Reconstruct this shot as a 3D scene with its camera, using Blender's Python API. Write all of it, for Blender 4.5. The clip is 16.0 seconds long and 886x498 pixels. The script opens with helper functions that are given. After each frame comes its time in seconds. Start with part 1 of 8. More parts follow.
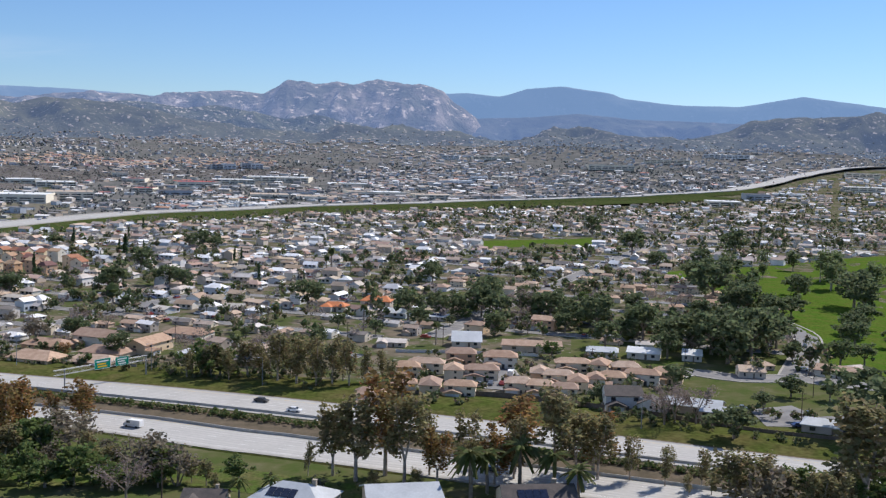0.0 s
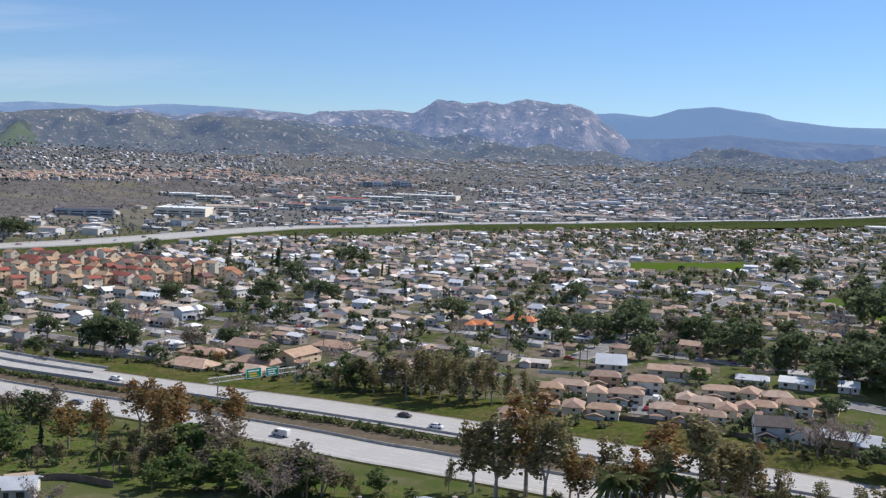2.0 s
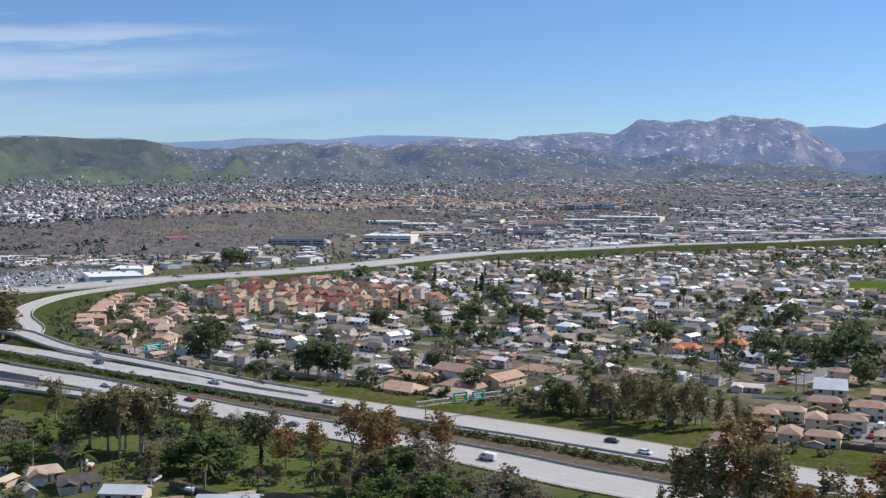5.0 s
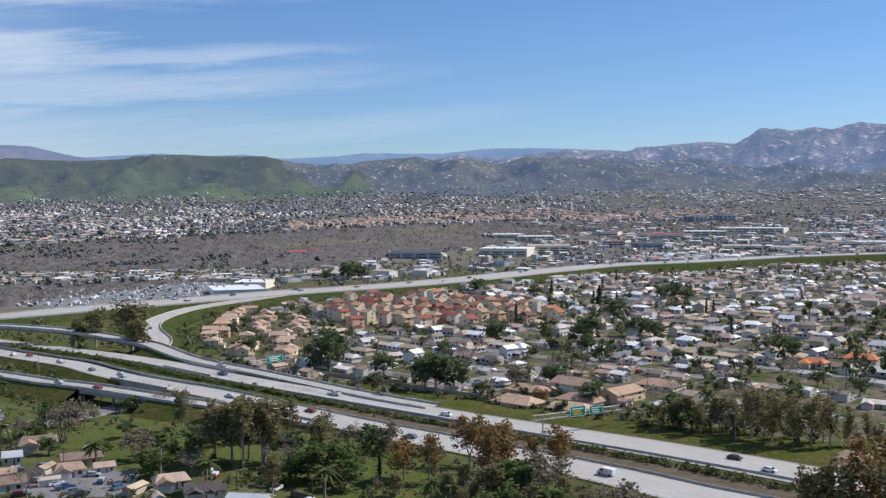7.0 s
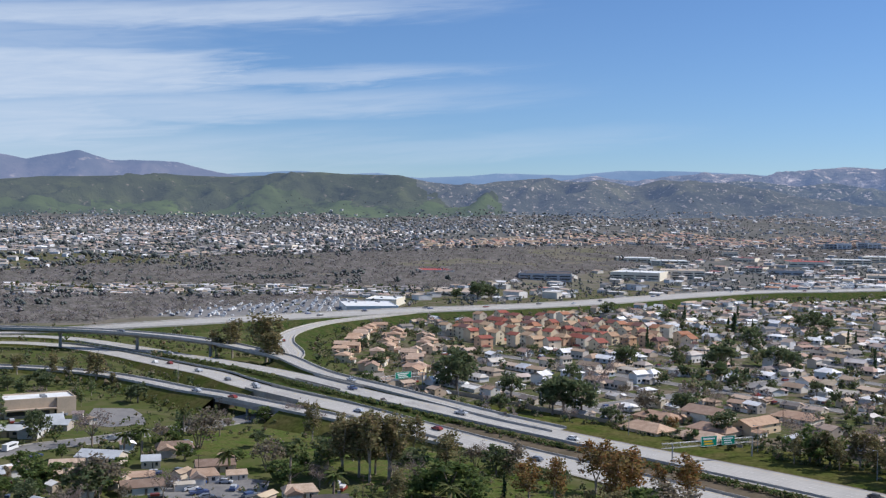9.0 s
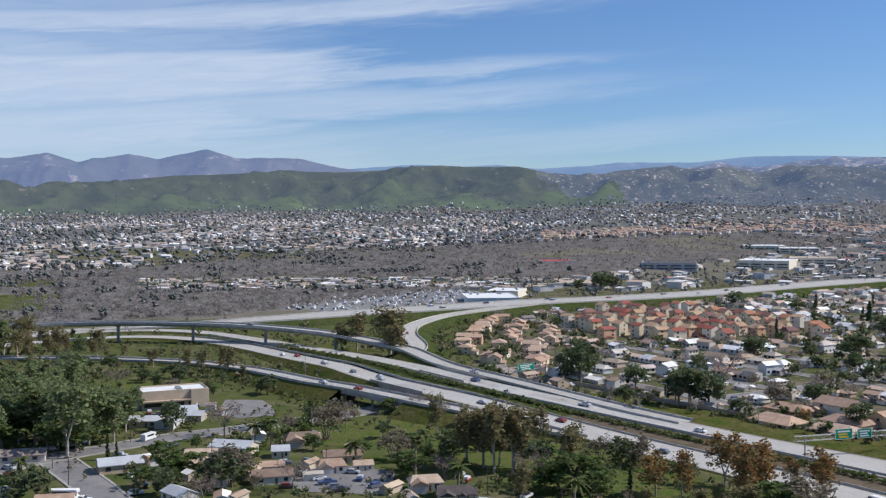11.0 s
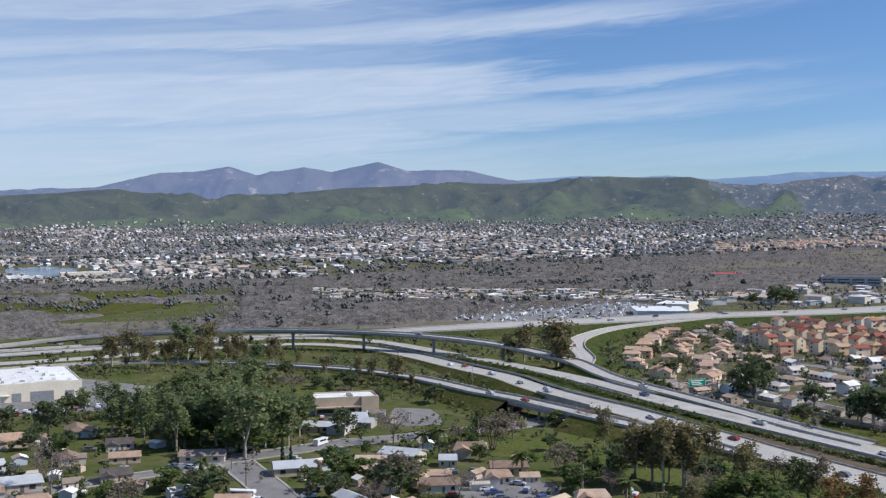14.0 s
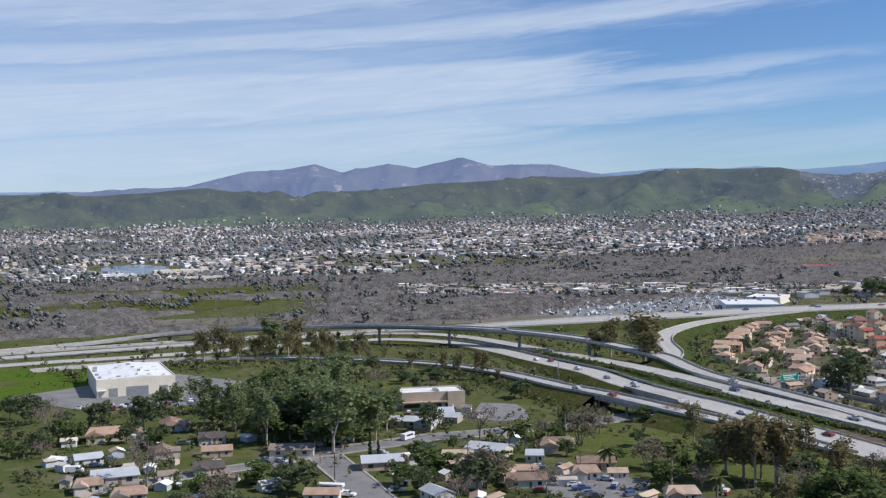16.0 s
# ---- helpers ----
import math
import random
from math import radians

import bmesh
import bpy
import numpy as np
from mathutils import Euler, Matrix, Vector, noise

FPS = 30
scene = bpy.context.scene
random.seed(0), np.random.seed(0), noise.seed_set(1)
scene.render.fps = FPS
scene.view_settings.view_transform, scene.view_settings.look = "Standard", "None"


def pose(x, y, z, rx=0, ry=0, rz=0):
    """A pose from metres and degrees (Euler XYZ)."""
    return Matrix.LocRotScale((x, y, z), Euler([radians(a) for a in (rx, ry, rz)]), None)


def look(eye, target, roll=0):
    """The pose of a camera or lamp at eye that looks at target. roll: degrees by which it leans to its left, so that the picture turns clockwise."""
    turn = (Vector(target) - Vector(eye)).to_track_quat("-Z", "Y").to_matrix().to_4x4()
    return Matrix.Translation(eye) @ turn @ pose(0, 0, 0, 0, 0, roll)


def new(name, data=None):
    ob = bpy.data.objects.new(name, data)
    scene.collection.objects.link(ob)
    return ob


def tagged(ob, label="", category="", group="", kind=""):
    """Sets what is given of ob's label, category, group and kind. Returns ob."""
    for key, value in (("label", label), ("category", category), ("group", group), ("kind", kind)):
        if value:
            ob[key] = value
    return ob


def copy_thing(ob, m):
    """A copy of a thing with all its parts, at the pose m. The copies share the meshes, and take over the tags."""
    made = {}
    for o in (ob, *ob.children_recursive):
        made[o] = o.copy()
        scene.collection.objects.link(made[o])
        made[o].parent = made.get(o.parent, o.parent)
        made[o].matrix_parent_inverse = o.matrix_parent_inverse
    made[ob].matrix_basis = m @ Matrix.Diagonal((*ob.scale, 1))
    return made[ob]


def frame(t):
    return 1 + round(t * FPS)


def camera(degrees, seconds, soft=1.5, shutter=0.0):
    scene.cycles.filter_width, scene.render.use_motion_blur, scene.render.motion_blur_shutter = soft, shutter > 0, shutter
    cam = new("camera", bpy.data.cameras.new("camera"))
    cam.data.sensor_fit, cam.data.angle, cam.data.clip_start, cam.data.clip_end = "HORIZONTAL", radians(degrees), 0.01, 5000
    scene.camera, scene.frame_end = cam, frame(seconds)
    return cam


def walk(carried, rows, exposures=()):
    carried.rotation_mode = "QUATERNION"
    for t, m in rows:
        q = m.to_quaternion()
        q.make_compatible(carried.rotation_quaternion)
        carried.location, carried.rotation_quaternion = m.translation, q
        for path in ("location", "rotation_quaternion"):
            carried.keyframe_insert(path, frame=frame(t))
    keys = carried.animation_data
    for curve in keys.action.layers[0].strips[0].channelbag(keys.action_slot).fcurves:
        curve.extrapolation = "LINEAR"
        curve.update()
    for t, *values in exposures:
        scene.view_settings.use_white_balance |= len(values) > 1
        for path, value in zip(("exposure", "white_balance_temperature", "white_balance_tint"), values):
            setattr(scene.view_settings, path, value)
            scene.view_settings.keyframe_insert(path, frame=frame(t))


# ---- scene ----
from functools import lru_cache

# The camera hangs in one place over the valley and turns to its left.
EYE = 80.0
cam = camera(44.85, 16.0, soft=1.3)
# seconds, turn to the left, look up, lean to the right (degrees)
TURNS = [
    (0.0, 0.00, -4.99, -1.46),
    (0.5, 1.68, -5.18, -1.56),
    (1.0, 3.54, -5.31, -1.00),
    (1.5, 5.28, -4.78, -1.73),
    (2.0, 7.81, -4.20, -2.15),
    (2.5, 9.77, -4.01, -1.95),
    (3.0, 11.52, -4.01, -1.42),
    (3.5, 13.24, -3.95, -1.14),
    (4.0, 14.90, -3.60, -0.75),
    (6.5, 23.75, -2.73, 0.03),
    (7.0, 24.84, -2.47, 0.27),
    (7.5, 25.79, -1.93, 0.25),
    (8.0, 27.42, -1.65, 0.06),
    (8.5, 29.65, -1.33, -0.88),
    (9.0, 31.81, -1.42, -0.93),
    (11.5, 39.73, -1.92, 0.17),
    (12.0, 41.25, -1.95, 0.06),
    (12.5, 42.56, -1.92, 0.13),
    (13.0, 44.02, -1.52, 0.20),
    (13.5, 45.84, -1.40, 0.21),
    (14.0, 47.17, -1.27, 0.13),
    (14.5, 48.08, -1.19, 0.21),
    (15.0, 49.14, -1.13, 0.34),
    (15.5, 50.33, -1.24, 0.28),
    (16.0, 51.68, -1.50, 0.83),
]
walk(cam, [(t, pose(0, 0, EYE, 0, 0, yaw) @ pose(0, 0, 0, 90 + pitch) @ pose(0, 0, 0, 0, 0, -roll)) for t, yaw, pitch, roll in TURNS],
     exposures=[(0.0, 0.16, 6050, 10), (3.0, 0.15, 6040, 10), (7.0, 0.06, 6020, 10), (11.0, 0.0, 5990, 10), (16.0, 0.0, 5960, 10)])

# ---------------------------------------------------------------- light
SUN_AZ, SUN_EL = radians(47.0), radians(44.0)       # clockwise from +y, above the horizon
sun_dir = Vector((math.sin(SUN_AZ) * math.cos(SUN_EL), math.cos(SUN_AZ) * math.cos(SUN_EL), math.sin(SUN_EL)))
sun_data = bpy.data.lights.new("sun", "SUN")
sun_data.energy, sun_data.angle, sun_data.color = 4.7, radians(0.53), (1.0, 0.91, 0.80)
sun = new("sun", sun_data)
sun.matrix_world = look(sun_dir * 1000, (0, 0, 0))

world = bpy.data.worlds.new("sky")
scene.world = world
world.use_nodes = True
wn, wl = world.node_tree.nodes, world.node_tree.links
wn.clear()
w_out = wn.new("ShaderNodeOutputWorld")
w_bg = wn.new("ShaderNodeBackground")
w_sky = wn.new("ShaderNodeTexSky")
w_sky.sky_type = "NISHITA"
w_sky.sun_disc = False
w_sky.sun_elevation, w_sky.sun_rotation = SUN_EL, SUN_AZ
w_sky.altitude, w_sky.air_density, w_sky.dust_density, w_sky.ozone_density = 100, 1.0, 0.0, 4.0
w_bg.inputs["Strength"].default_value = 0.087
# thin high cloud, drawn out in streaks, on a flat layer far above
w_co = wn.new("ShaderNodeTexCoord")
w_sep = wn.new("ShaderNodeSeparateXYZ")
wl.new(w_co.outputs["Generated"], w_sep.inputs[0])


def wmath(op, a, b=None, c=None, clamp=False):
    n = wn.new("ShaderNodeMath")
    n.operation, n.use_clamp = op, clamp
    for i, v in enumerate((a, b, c)):
        if v is None:
            continue
        if isinstance(v, (int, float)):
            n.inputs[i].default_value = v
        else:
            wl.new(v, n.inputs[i])
    return n.outputs[0]


up_z = wmath("MAXIMUM", w_sep.outputs["Z"], 0.0)
den = wmath("ADD", up_z, 0.035)
flat = wn.new("ShaderNodeCombineXYZ")
wl.new(wmath("DIVIDE", w_sep.outputs["X"], den), flat.inputs[0])
wl.new(wmath("DIVIDE", w_sep.outputs["Y"], den), flat.inputs[1])


def cloud_noise(scale, turn, stretch, detail, rough, distort, offset):
    mp = wn.new("ShaderNodeMapping")
    mp.inputs["Rotation"].default_value = (0, 0, radians(turn))
    mp.inputs["Scale"].default_value = (scale * stretch, scale, 1)
    mp.inputs["Location"].default_value = (offset, offset * 0.7, 0)
    wl.new(flat.outputs[0], mp.inputs[0])
    nz = wn.new("ShaderNodeTexNoise")
    nz.inputs["Scale"].default_value, nz.inputs["Detail"].default_value = 1.0, detail
    nz.inputs["Roughness"].default_value, nz.inputs["Distortion"].default_value = rough, distort
    wl.new(mp.outputs[0], nz.inputs["Vector"])
    return nz.outputs["Fac"]


streak = cloud_noise(0.42, -28, 0.26, 6, 0.55, 0.7, 3.1)
# turn to the left of +y, and height over the horizon, in degrees
sky_az = wmath("MULTIPLY", wmath("ARCTAN2", wmath("MULTIPLY", w_sep.outputs["X"], -1.0), w_sep.outputs["Y"]), 57.2958)
sky_el = wmath("MULTIPLY", wmath("ARCSINE", w_sep.outputs["Z"]), 57.2958)


def sky_noise(sx, sy, detail, rough, distort, offset, tilt=0.07):
    """Noise drawn out along the streaks, which lean a little upwards to the north-east."""
    c = wn.new("ShaderNodeCombineXYZ")
    wl.new(wmath("MULTIPLY_ADD", sky_az, sx, offset), c.inputs[0])
    wl.new(wmath("MULTIPLY", wmath("MULTIPLY_ADD", sky_az, tilt, sky_el), sy), c.inputs[1])
    nz = wn.new("ShaderNodeTexNoise")
    nz.inputs["Scale"].default_value, nz.inputs["Detail"].default_value = 1.0, detail
    nz.inputs["Roughness"].default_value, nz.inputs["Distortion"].default_value = rough, distort
    wl.new(c.outputs[0], nz.inputs["Vector"])
    return nz.outputs["Fac"]


def ramp_up(v, a, b):
    """0 below a, 1 above b, smooth between (b may lie below a)."""
    n = wn.new("ShaderNodeMapRange")
    n.interpolation_type = "SMOOTHSTEP"
    wl.new(v, n.inputs["Value"])
    lo, hi = (a, b) if a < b else (b, a)
    n.inputs["From Min"].default_value, n.inputs["From Max"].default_value = lo, hi
    n.inputs["To Min"].default_value, n.inputs["To Max"].default_value = (0.0, 1.0) if a < b else (1.0, 0.0)
    return n.outputs[0]


soft_n = sky_noise(0.07, 0.55, 4, 0.5, 0.6, 4.0)
fine_n = sky_noise(0.22, 2.4, 6, 0.62, 0.8, 11.0, 0.085)
# height across the streaks: level 40 degrees to the left, stirred a little
across = wmath("ADD", wmath("MULTIPLY_ADD", sky_az, 0.07, sky_el), wmath("MULTIPLY_ADD", soft_n, 1.5, -0.75 - 2.8))
across = wmath("ADD", across, wmath("MULTIPLY_ADD", fine_n, 0.7, -0.35))
along = wmath("ADD", sky_az, wmath("MULTIPLY_ADD", fine_n, 9.0, -4.5))


def band(lo0, lo1, hi0, hi1, az0, az1, strength):
    """A long cloud: soft lower and upper edge, thinning out eastwards."""
    v = wmath("MULTIPLY", ramp_up(across, lo0, lo1), ramp_up(across, hi1, hi0))
    return wmath("MULTIPLY", wmath("MULTIPLY", v, ramp_up(along, az0, az1)), strength)


clouds = [band(9.8, 10.6, 11.1, 12.0, 25, 42, 0.68), band(5.8, 7.4, 8.9, 9.6, 40.5, 46, 0.76), band(6.8, 7.2, 7.35, 7.9, 25, 39, 0.50), band(5.0, 5.7, 6.3, 7.0, 22, 43, 0.52),
          band(3.2, 5.0, 6.2, 7.6, 41, 52, 0.66), band(0.8, 2.4, 4.2, 5.4, 28, 52, 0.46), band(11.4, 12.6, 40, 60, 43, 56, 0.62), band(8.2, 9.2, 9.8, 10.9, 48, 60, 0.56), band(2.4, 3.1, 3.4, 4.1, 16, 30, 0.25), band(1.5, 4.0, 14, 30, 40, 54, 0.40)]
amount = clouds[0]
for c in clouds[1:]:
    amount = wmath("MAXIMUM", amount, c)
amount = wmath("MULTIPLY", amount, wmath("MULTIPLY_ADD", fine_n, 0.8, 0.56), None, True)
# the cloud layer over the rest of the sky
west = wmath("MULTIPLY_ADD", w_sep.outputs["X"], -1.0, 0.05, True)
overhead = wmath("MULTIPLY_ADD", wmath("MULTIPLY_ADD", streak, 0.75, wmath("MULTIPLY_ADD", west, 0.40, 0.17)), 4.1, -2.85, True)
amount = wmath("ADD", wmath("MULTIPLY", amount, ramp_up(sky_az, 140, 90)), wmath("MULTIPLY", overhead, wmath("MULTIPLY", ramp_up(sky_el, 13, 20), 0.6)), None, True)
w_mix = wn.new("ShaderNodeMix")
w_mix.data_type = "RGBA"
wl.new(amount, w_mix.inputs["Factor"])
w_tint = wn.new("ShaderNodeMix")
w_tint.data_type, w_tint.blend_type = "RGBA", "MULTIPLY"
w_tint.inputs["Factor"].default_value = 1.0
w_tint.inputs["B"].default_value = (0.84, 0.95, 1.14, 1)      # clean, dry winter air
wl.new(w_sky.outputs[0], w_tint.inputs["A"])
wl.new(w_tint.outputs["Result"], w_mix.inputs["A"])
w_mix.inputs["B"].default_value = (7.2, 7.9, 8.9, 1)
wl.new(w_mix.outputs["Result"], w_bg.inputs["Color"])
wl.new(w_bg.outputs[0], w_out.inputs["Surface"])

# ---------------------------------------------------------------- materials


def material(name, colour, second=None, scale=1.0, rough=0.9, random_by=None, spread=0.0, bump=0.0, fine=None, metal=0.0,
             colours=None, detail=5.0, contrast=(0.35, 0.65), spec=0.3):
    """A procedural surface: two colours mixed by a noise in metres, a choice of colours by object or island, and a fine relief."""
    m = bpy.data.materials.new(name)
    m.use_nodes = True
    n, l = m.node_tree.nodes, m.node_tree.links
    b = n["Principled BSDF"]
    b.inputs["Roughness"].default_value = rough
    b.inputs["Metallic"].default_value = metal
    b.inputs["Specular IOR Level"].default_value = spec
    geo = n.new("ShaderNodeNewGeometry")
    base = None
    if random_by:
        src = geo.outputs["Random Per Island"] if random_by == "island" else n.new("ShaderNodeObjectInfo").outputs["Random"]
    if colours:
        ramp = n.new("ShaderNodeValToRGB")
        ramp.color_ramp.interpolation = "CONSTANT"
        els = ramp.color_ramp.elements
        while len(els) > 1:
            els.remove(els[-1])
        els[0].position, els[0].color = 0.0, (*colours[0], 1)
        for i, c in enumerate(colours[1:], 1):
            e = els.new(i / len(colours))
            e.color = (*c, 1)
        l.new(src, ramp.inputs[0])
        base = ramp.outputs[0]
    mix = n.new("ShaderNodeMix")
    mix.data_type = "RGBA"
    if base:
        l.new(base, mix.inputs["A"])
        dark = n.new("ShaderNodeMix")
        dark.data_type, dark.blend_type = "RGBA", "MULTIPLY"
        dark.inputs["Factor"].default_value = 1.0
        l.new(base, dark.inputs["A"])
        dark.inputs["B"].default_value = (*(second or (0.75, 0.73, 0.7)), 1)
        l.new(dark.outputs["Result"], mix.inputs["B"])
    else:
        mix.inputs["A"].default_value = (*colour, 1)
        mix.inputs["B"].default_value = (*(second or [c * 0.75 for c in colour]), 1)
    tex = n.new("ShaderNodeTexNoise")
    tex.inputs["Scale"].default_value, tex.inputs["Detail"].default_value = 1.0 / scale, detail
    l.new(geo.outputs["Position"], tex.inputs["Vector"])
    rng = n.new("ShaderNodeMapRange")
    rng.inputs["From Min"].default_value, rng.inputs["From Max"].default_value = contrast
    l.new(tex.outputs["Fac"], rng.inputs["Value"])
    l.new(rng.outputs[0], mix.inputs["Factor"])
    out = mix.outputs["Result"]
    if spread and random_by:
        hsv = n.new("ShaderNodeHueSaturation")
        v = n.new("ShaderNodeMath")
        v.operation = "MULTIPLY_ADD"
        l.new(src, v.inputs[0])
        v.inputs[1].default_value, v.inputs[2].default_value = 2 * spread, 1 - spread
        l.new(v.outputs[0], hsv.inputs["Value"])
        h = n.new("ShaderNodeMath")
        h.operation = "MULTIPLY_ADD"
        f = n.new("ShaderNodeMath")
        f.operation = "FRACT"
        f2 = n.new("ShaderNodeMath")
        f2.operation = "MULTIPLY"
        l.new(src, f2.inputs[0])
        f2.inputs[1].default_value = 37.7
        l.new(f2.outputs[0], f.inputs[0])
        l.new(f.outputs[0], h.inputs[0])
        h.inputs[1].default_value, h.inputs[2].default_value = 0.05, 0.475
        l.new(h.outputs[0], hsv.inputs["Hue"])
        l.new(out, hsv.inputs["Color"])
        out = hsv.outputs["Color"]
    if fine:
        fsize, famount = fine
        t2 = n.new("ShaderNodeTexNoise")
        t2.inputs["Scale"].default_value, t2.inputs["Detail"].default_value = 1.0 / fsize, 3.0
        l.new(geo.outputs["Position"], t2.inputs["Vector"])
        r2 = n.new("ShaderNodeMapRange")
        r2.inputs["From Min"].default_value, r2.inputs["From Max"].default_value = 0.3, 0.7
        r2.inputs["To Min"].default_value, r2.inputs["To Max"].default_value = 1 - famount, 1 + famount
        l.new(t2.outputs["Fac"], r2.inputs["Value"])
        mul = n.new("ShaderNodeVectorMath")
        mul.operation = "SCALE"
        l.new(out, mul.inputs[0])
        l.new(r2.outputs[0], mul.inputs["Scale"])
        out = mul.outputs[0]
    l.new(out, b.inputs["Base Color"])
    if bump:
        bp = n.new("ShaderNodeBump")
        bp.inputs["Strength"].default_value, bp.inputs["Distance"].default_value = 0.6, bump
        l.new(tex.outputs["Fac"], bp.inputs["Height"])
        l.new(bp.outputs[0], b.inputs["Normal"])
    return m


M = {}
M["concrete_road"] = material("pale_concrete_paving", (0.47, 0.452, 0.42), (0.42, 0.402, 0.375), 14, 0.92, fine=(1.2, 0.06))
M["track"] = material("worn_wheel_track", (0.432, 0.416, 0.388), (0.385, 0.37, 0.345), 9, 0.9, fine=(1.0, 0.08), spec=0.2)
M["shoulder"] = material("worn_concrete_shoulder", (0.36, 0.345, 0.325), (0.29, 0.28, 0.265), 6, 0.9, fine=(0.8, 0.1))
M["asphalt"] = material("grey_street_asphalt", (0.17, 0.165, 0.165), (0.23, 0.22, 0.21), 8, 0.9, fine=(1.0, 0.1))
M["concrete"] = material("bridge_concrete", (0.40, 0.38, 0.34), (0.30, 0.28, 0.25), 4, 0.9, fine=(0.7, 0.08))
M["bare_soil"] = material("tan_soil", (0.155, 0.124, 0.09), (0.105, 0.088, 0.062), 5, 0.95, fine=(0.8, 0.12), spec=0.0)
M["paint_white"] = material("white_road_paint", (0.75, 0.75, 0.72), (0.6, 0.6, 0.58), 2, 0.7)
M["paint_yellow"] = material("yellow_road_paint", (0.65, 0.45, 0.08), (0.5, 0.36, 0.08), 2, 0.7)
M["grass"] = material("spring_grass", (0.066, 0.086, 0.020), (0.105, 0.096, 0.037), 11, 0.95, fine=(1.6, 0.3), spec=0.0)
M["lawn"] = material("green_lawn", (0.060, 0.125, 0.014), (0.098, 0.122, 0.026), 7, 0.95, fine=(1.2, 0.32), contrast=(0.3, 0.68), spec=0.0)
M["meadow"] = material("rough_meadow", (0.064, 0.109, 0.021), (0.114, 0.113, 0.045), 5, 0.95, fine=(0.9, 0.35), contrast=(0.3, 0.62), spec=0.0)
M["bank_green"] = material("green_bank", (0.040, 0.066, 0.018), (0.076, 0.078, 0.032), 6, 0.95, fine=(1.6, 0.35), spec=0.0)
M["barrier"] = material("barrier_concrete", (0.50, 0.48, 0.44), (0.38, 0.36, 0.33), 3, 0.9)
M["steel"] = material("galvanised_steel", (0.36, 0.37, 0.38), (0.28, 0.29, 0.30), 1, 0.55, metal=0.25)
M["sign_green"] = material("green_sign_face", (0.0, 0.26, 0.16), (0.0, 0.23, 0.15), 2, 0.5)
M["sign_yellow"] = material("yellow_sign_face", (0.8, 0.48, 0.02), (0.75, 0.45, 0.02), 2, 0.5)
M["sign_white"] = material("white_sign_lettering", (0.8, 0.82, 0.8), (0.75, 0.77, 0.75), 1, 0.5)
M["wood_pole"] = material("weathered_pole_wood", (0.13, 0.10, 0.075), (0.09, 0.07, 0.05), 1, 0.9)
M["glass"] = material("window_glass", (0.03, 0.035, 0.04), (0.05, 0.055, 0.06), 3, 0.12, spec=0.5)
M["black"] = material("black_rubber", (0.02, 0.02, 0.02), (0.03, 0.03, 0.03), 1, 0.8)
M["wall"] = material("stucco_wall", None, (0.86, 0.84, 0.82), 3, 0.92, "object", colours=[(0.62, 0.52, 0.40), (0.70, 0.62, 0.50), (0.72, 0.68, 0.60), (0.58, 0.46, 0.34), (0.74, 0.72, 0.68), (0.50, 0.44, 0.38), (0.66, 0.58, 0.48)])
M["wall_stuff"] = material("house_wall", None, (0.86, 0.84, 0.82), 6, 0.92, "island", colours=[(0.70, 0.61, 0.50), (0.78, 0.73, 0.65), (0.82, 0.80, 0.77), (0.60, 0.50, 0.40), (0.84, 0.83, 0.82), (0.60, 0.55, 0.50), (0.58, 0.62, 0.67)])
ROOFS = [(0.407, 0.288, 0.215), (0.542, 0.407, 0.305), (0.305, 0.260, 0.232), (0.621, 0.542, 0.475), (0.463, 0.328, 0.243), (0.655, 0.599, 0.542), (0.870, 0.870, 0.870), (0.407, 0.316, 0.254), (0.588, 0.446, 0.339), (0.701, 0.655, 0.610), (0.486, 0.390, 0.322), (0.429, 0.305, 0.226), (0.237, 0.209, 0.192), (0.531, 0.418, 0.328), (0.870, 0.870, 0.859), (0.870, 0.870, 0.870)]
M["roof_mixed"] = material("mixed_shingle_roof", None, (0.8, 0.78, 0.76), 2.5, 0.9, "object", colours=ROOFS, fine=(0.5, 0.10))
M["roof_stuff"] = material("shingle_roof", None, (0.8, 0.78, 0.76), 5, 0.9, "island", colours=ROOFS, spread=0.12)
M["roof_tan"] = material("tan_tile_roof", None, (0.798, 0.746, 0.726), 2.0, 0.85, "object", colours=[(0.499, 0.344, 0.233), (0.548, 0.388, 0.273), (0.448, 0.305, 0.214), (0.528, 0.397, 0.299), (0.399, 0.281, 0.209)], fine=(0.4, 0.12))
M["roof_red"] = material("red_tile_roof", None, (0.82, 0.76, 0.72), 2.0, 0.85, "object", colours=[(0.31, 0.105, 0.075), (0.44, 0.29, 0.185), (0.27, 0.105, 0.085), (0.20, 0.11, 0.10), (0.48, 0.34, 0.22), (0.25, 0.13, 0.11), (0.40, 0.19, 0.11), (0.33, 0.10, 0.07)], fine=(0.4, 0.12))
M["roof_orange"] = material("orange_tile_roof", (0.60, 0.22, 0.08), (0.50, 0.17, 0.07), 2.0, 0.8, fine=(0.4, 0.1))
M["roof_grey"] = material("pale_grey_roof", (0.50, 0.52, 0.54), (0.42, 0.44, 0.46), 4, 0.7, fine=(0.6, 0.06))
M["roof_dark"] = material("dark_brown_roof", (0.085, 0.075, 0.07), (0.12, 0.10, 0.09), 2, 0.9, fine=(0.4, 0.12))
M["roof_white"] = material("white_membrane_roof", (0.80, 0.80, 0.78), (0.68, 0.68, 0.66), 6, 0.6, fine=(1.0, 0.04))
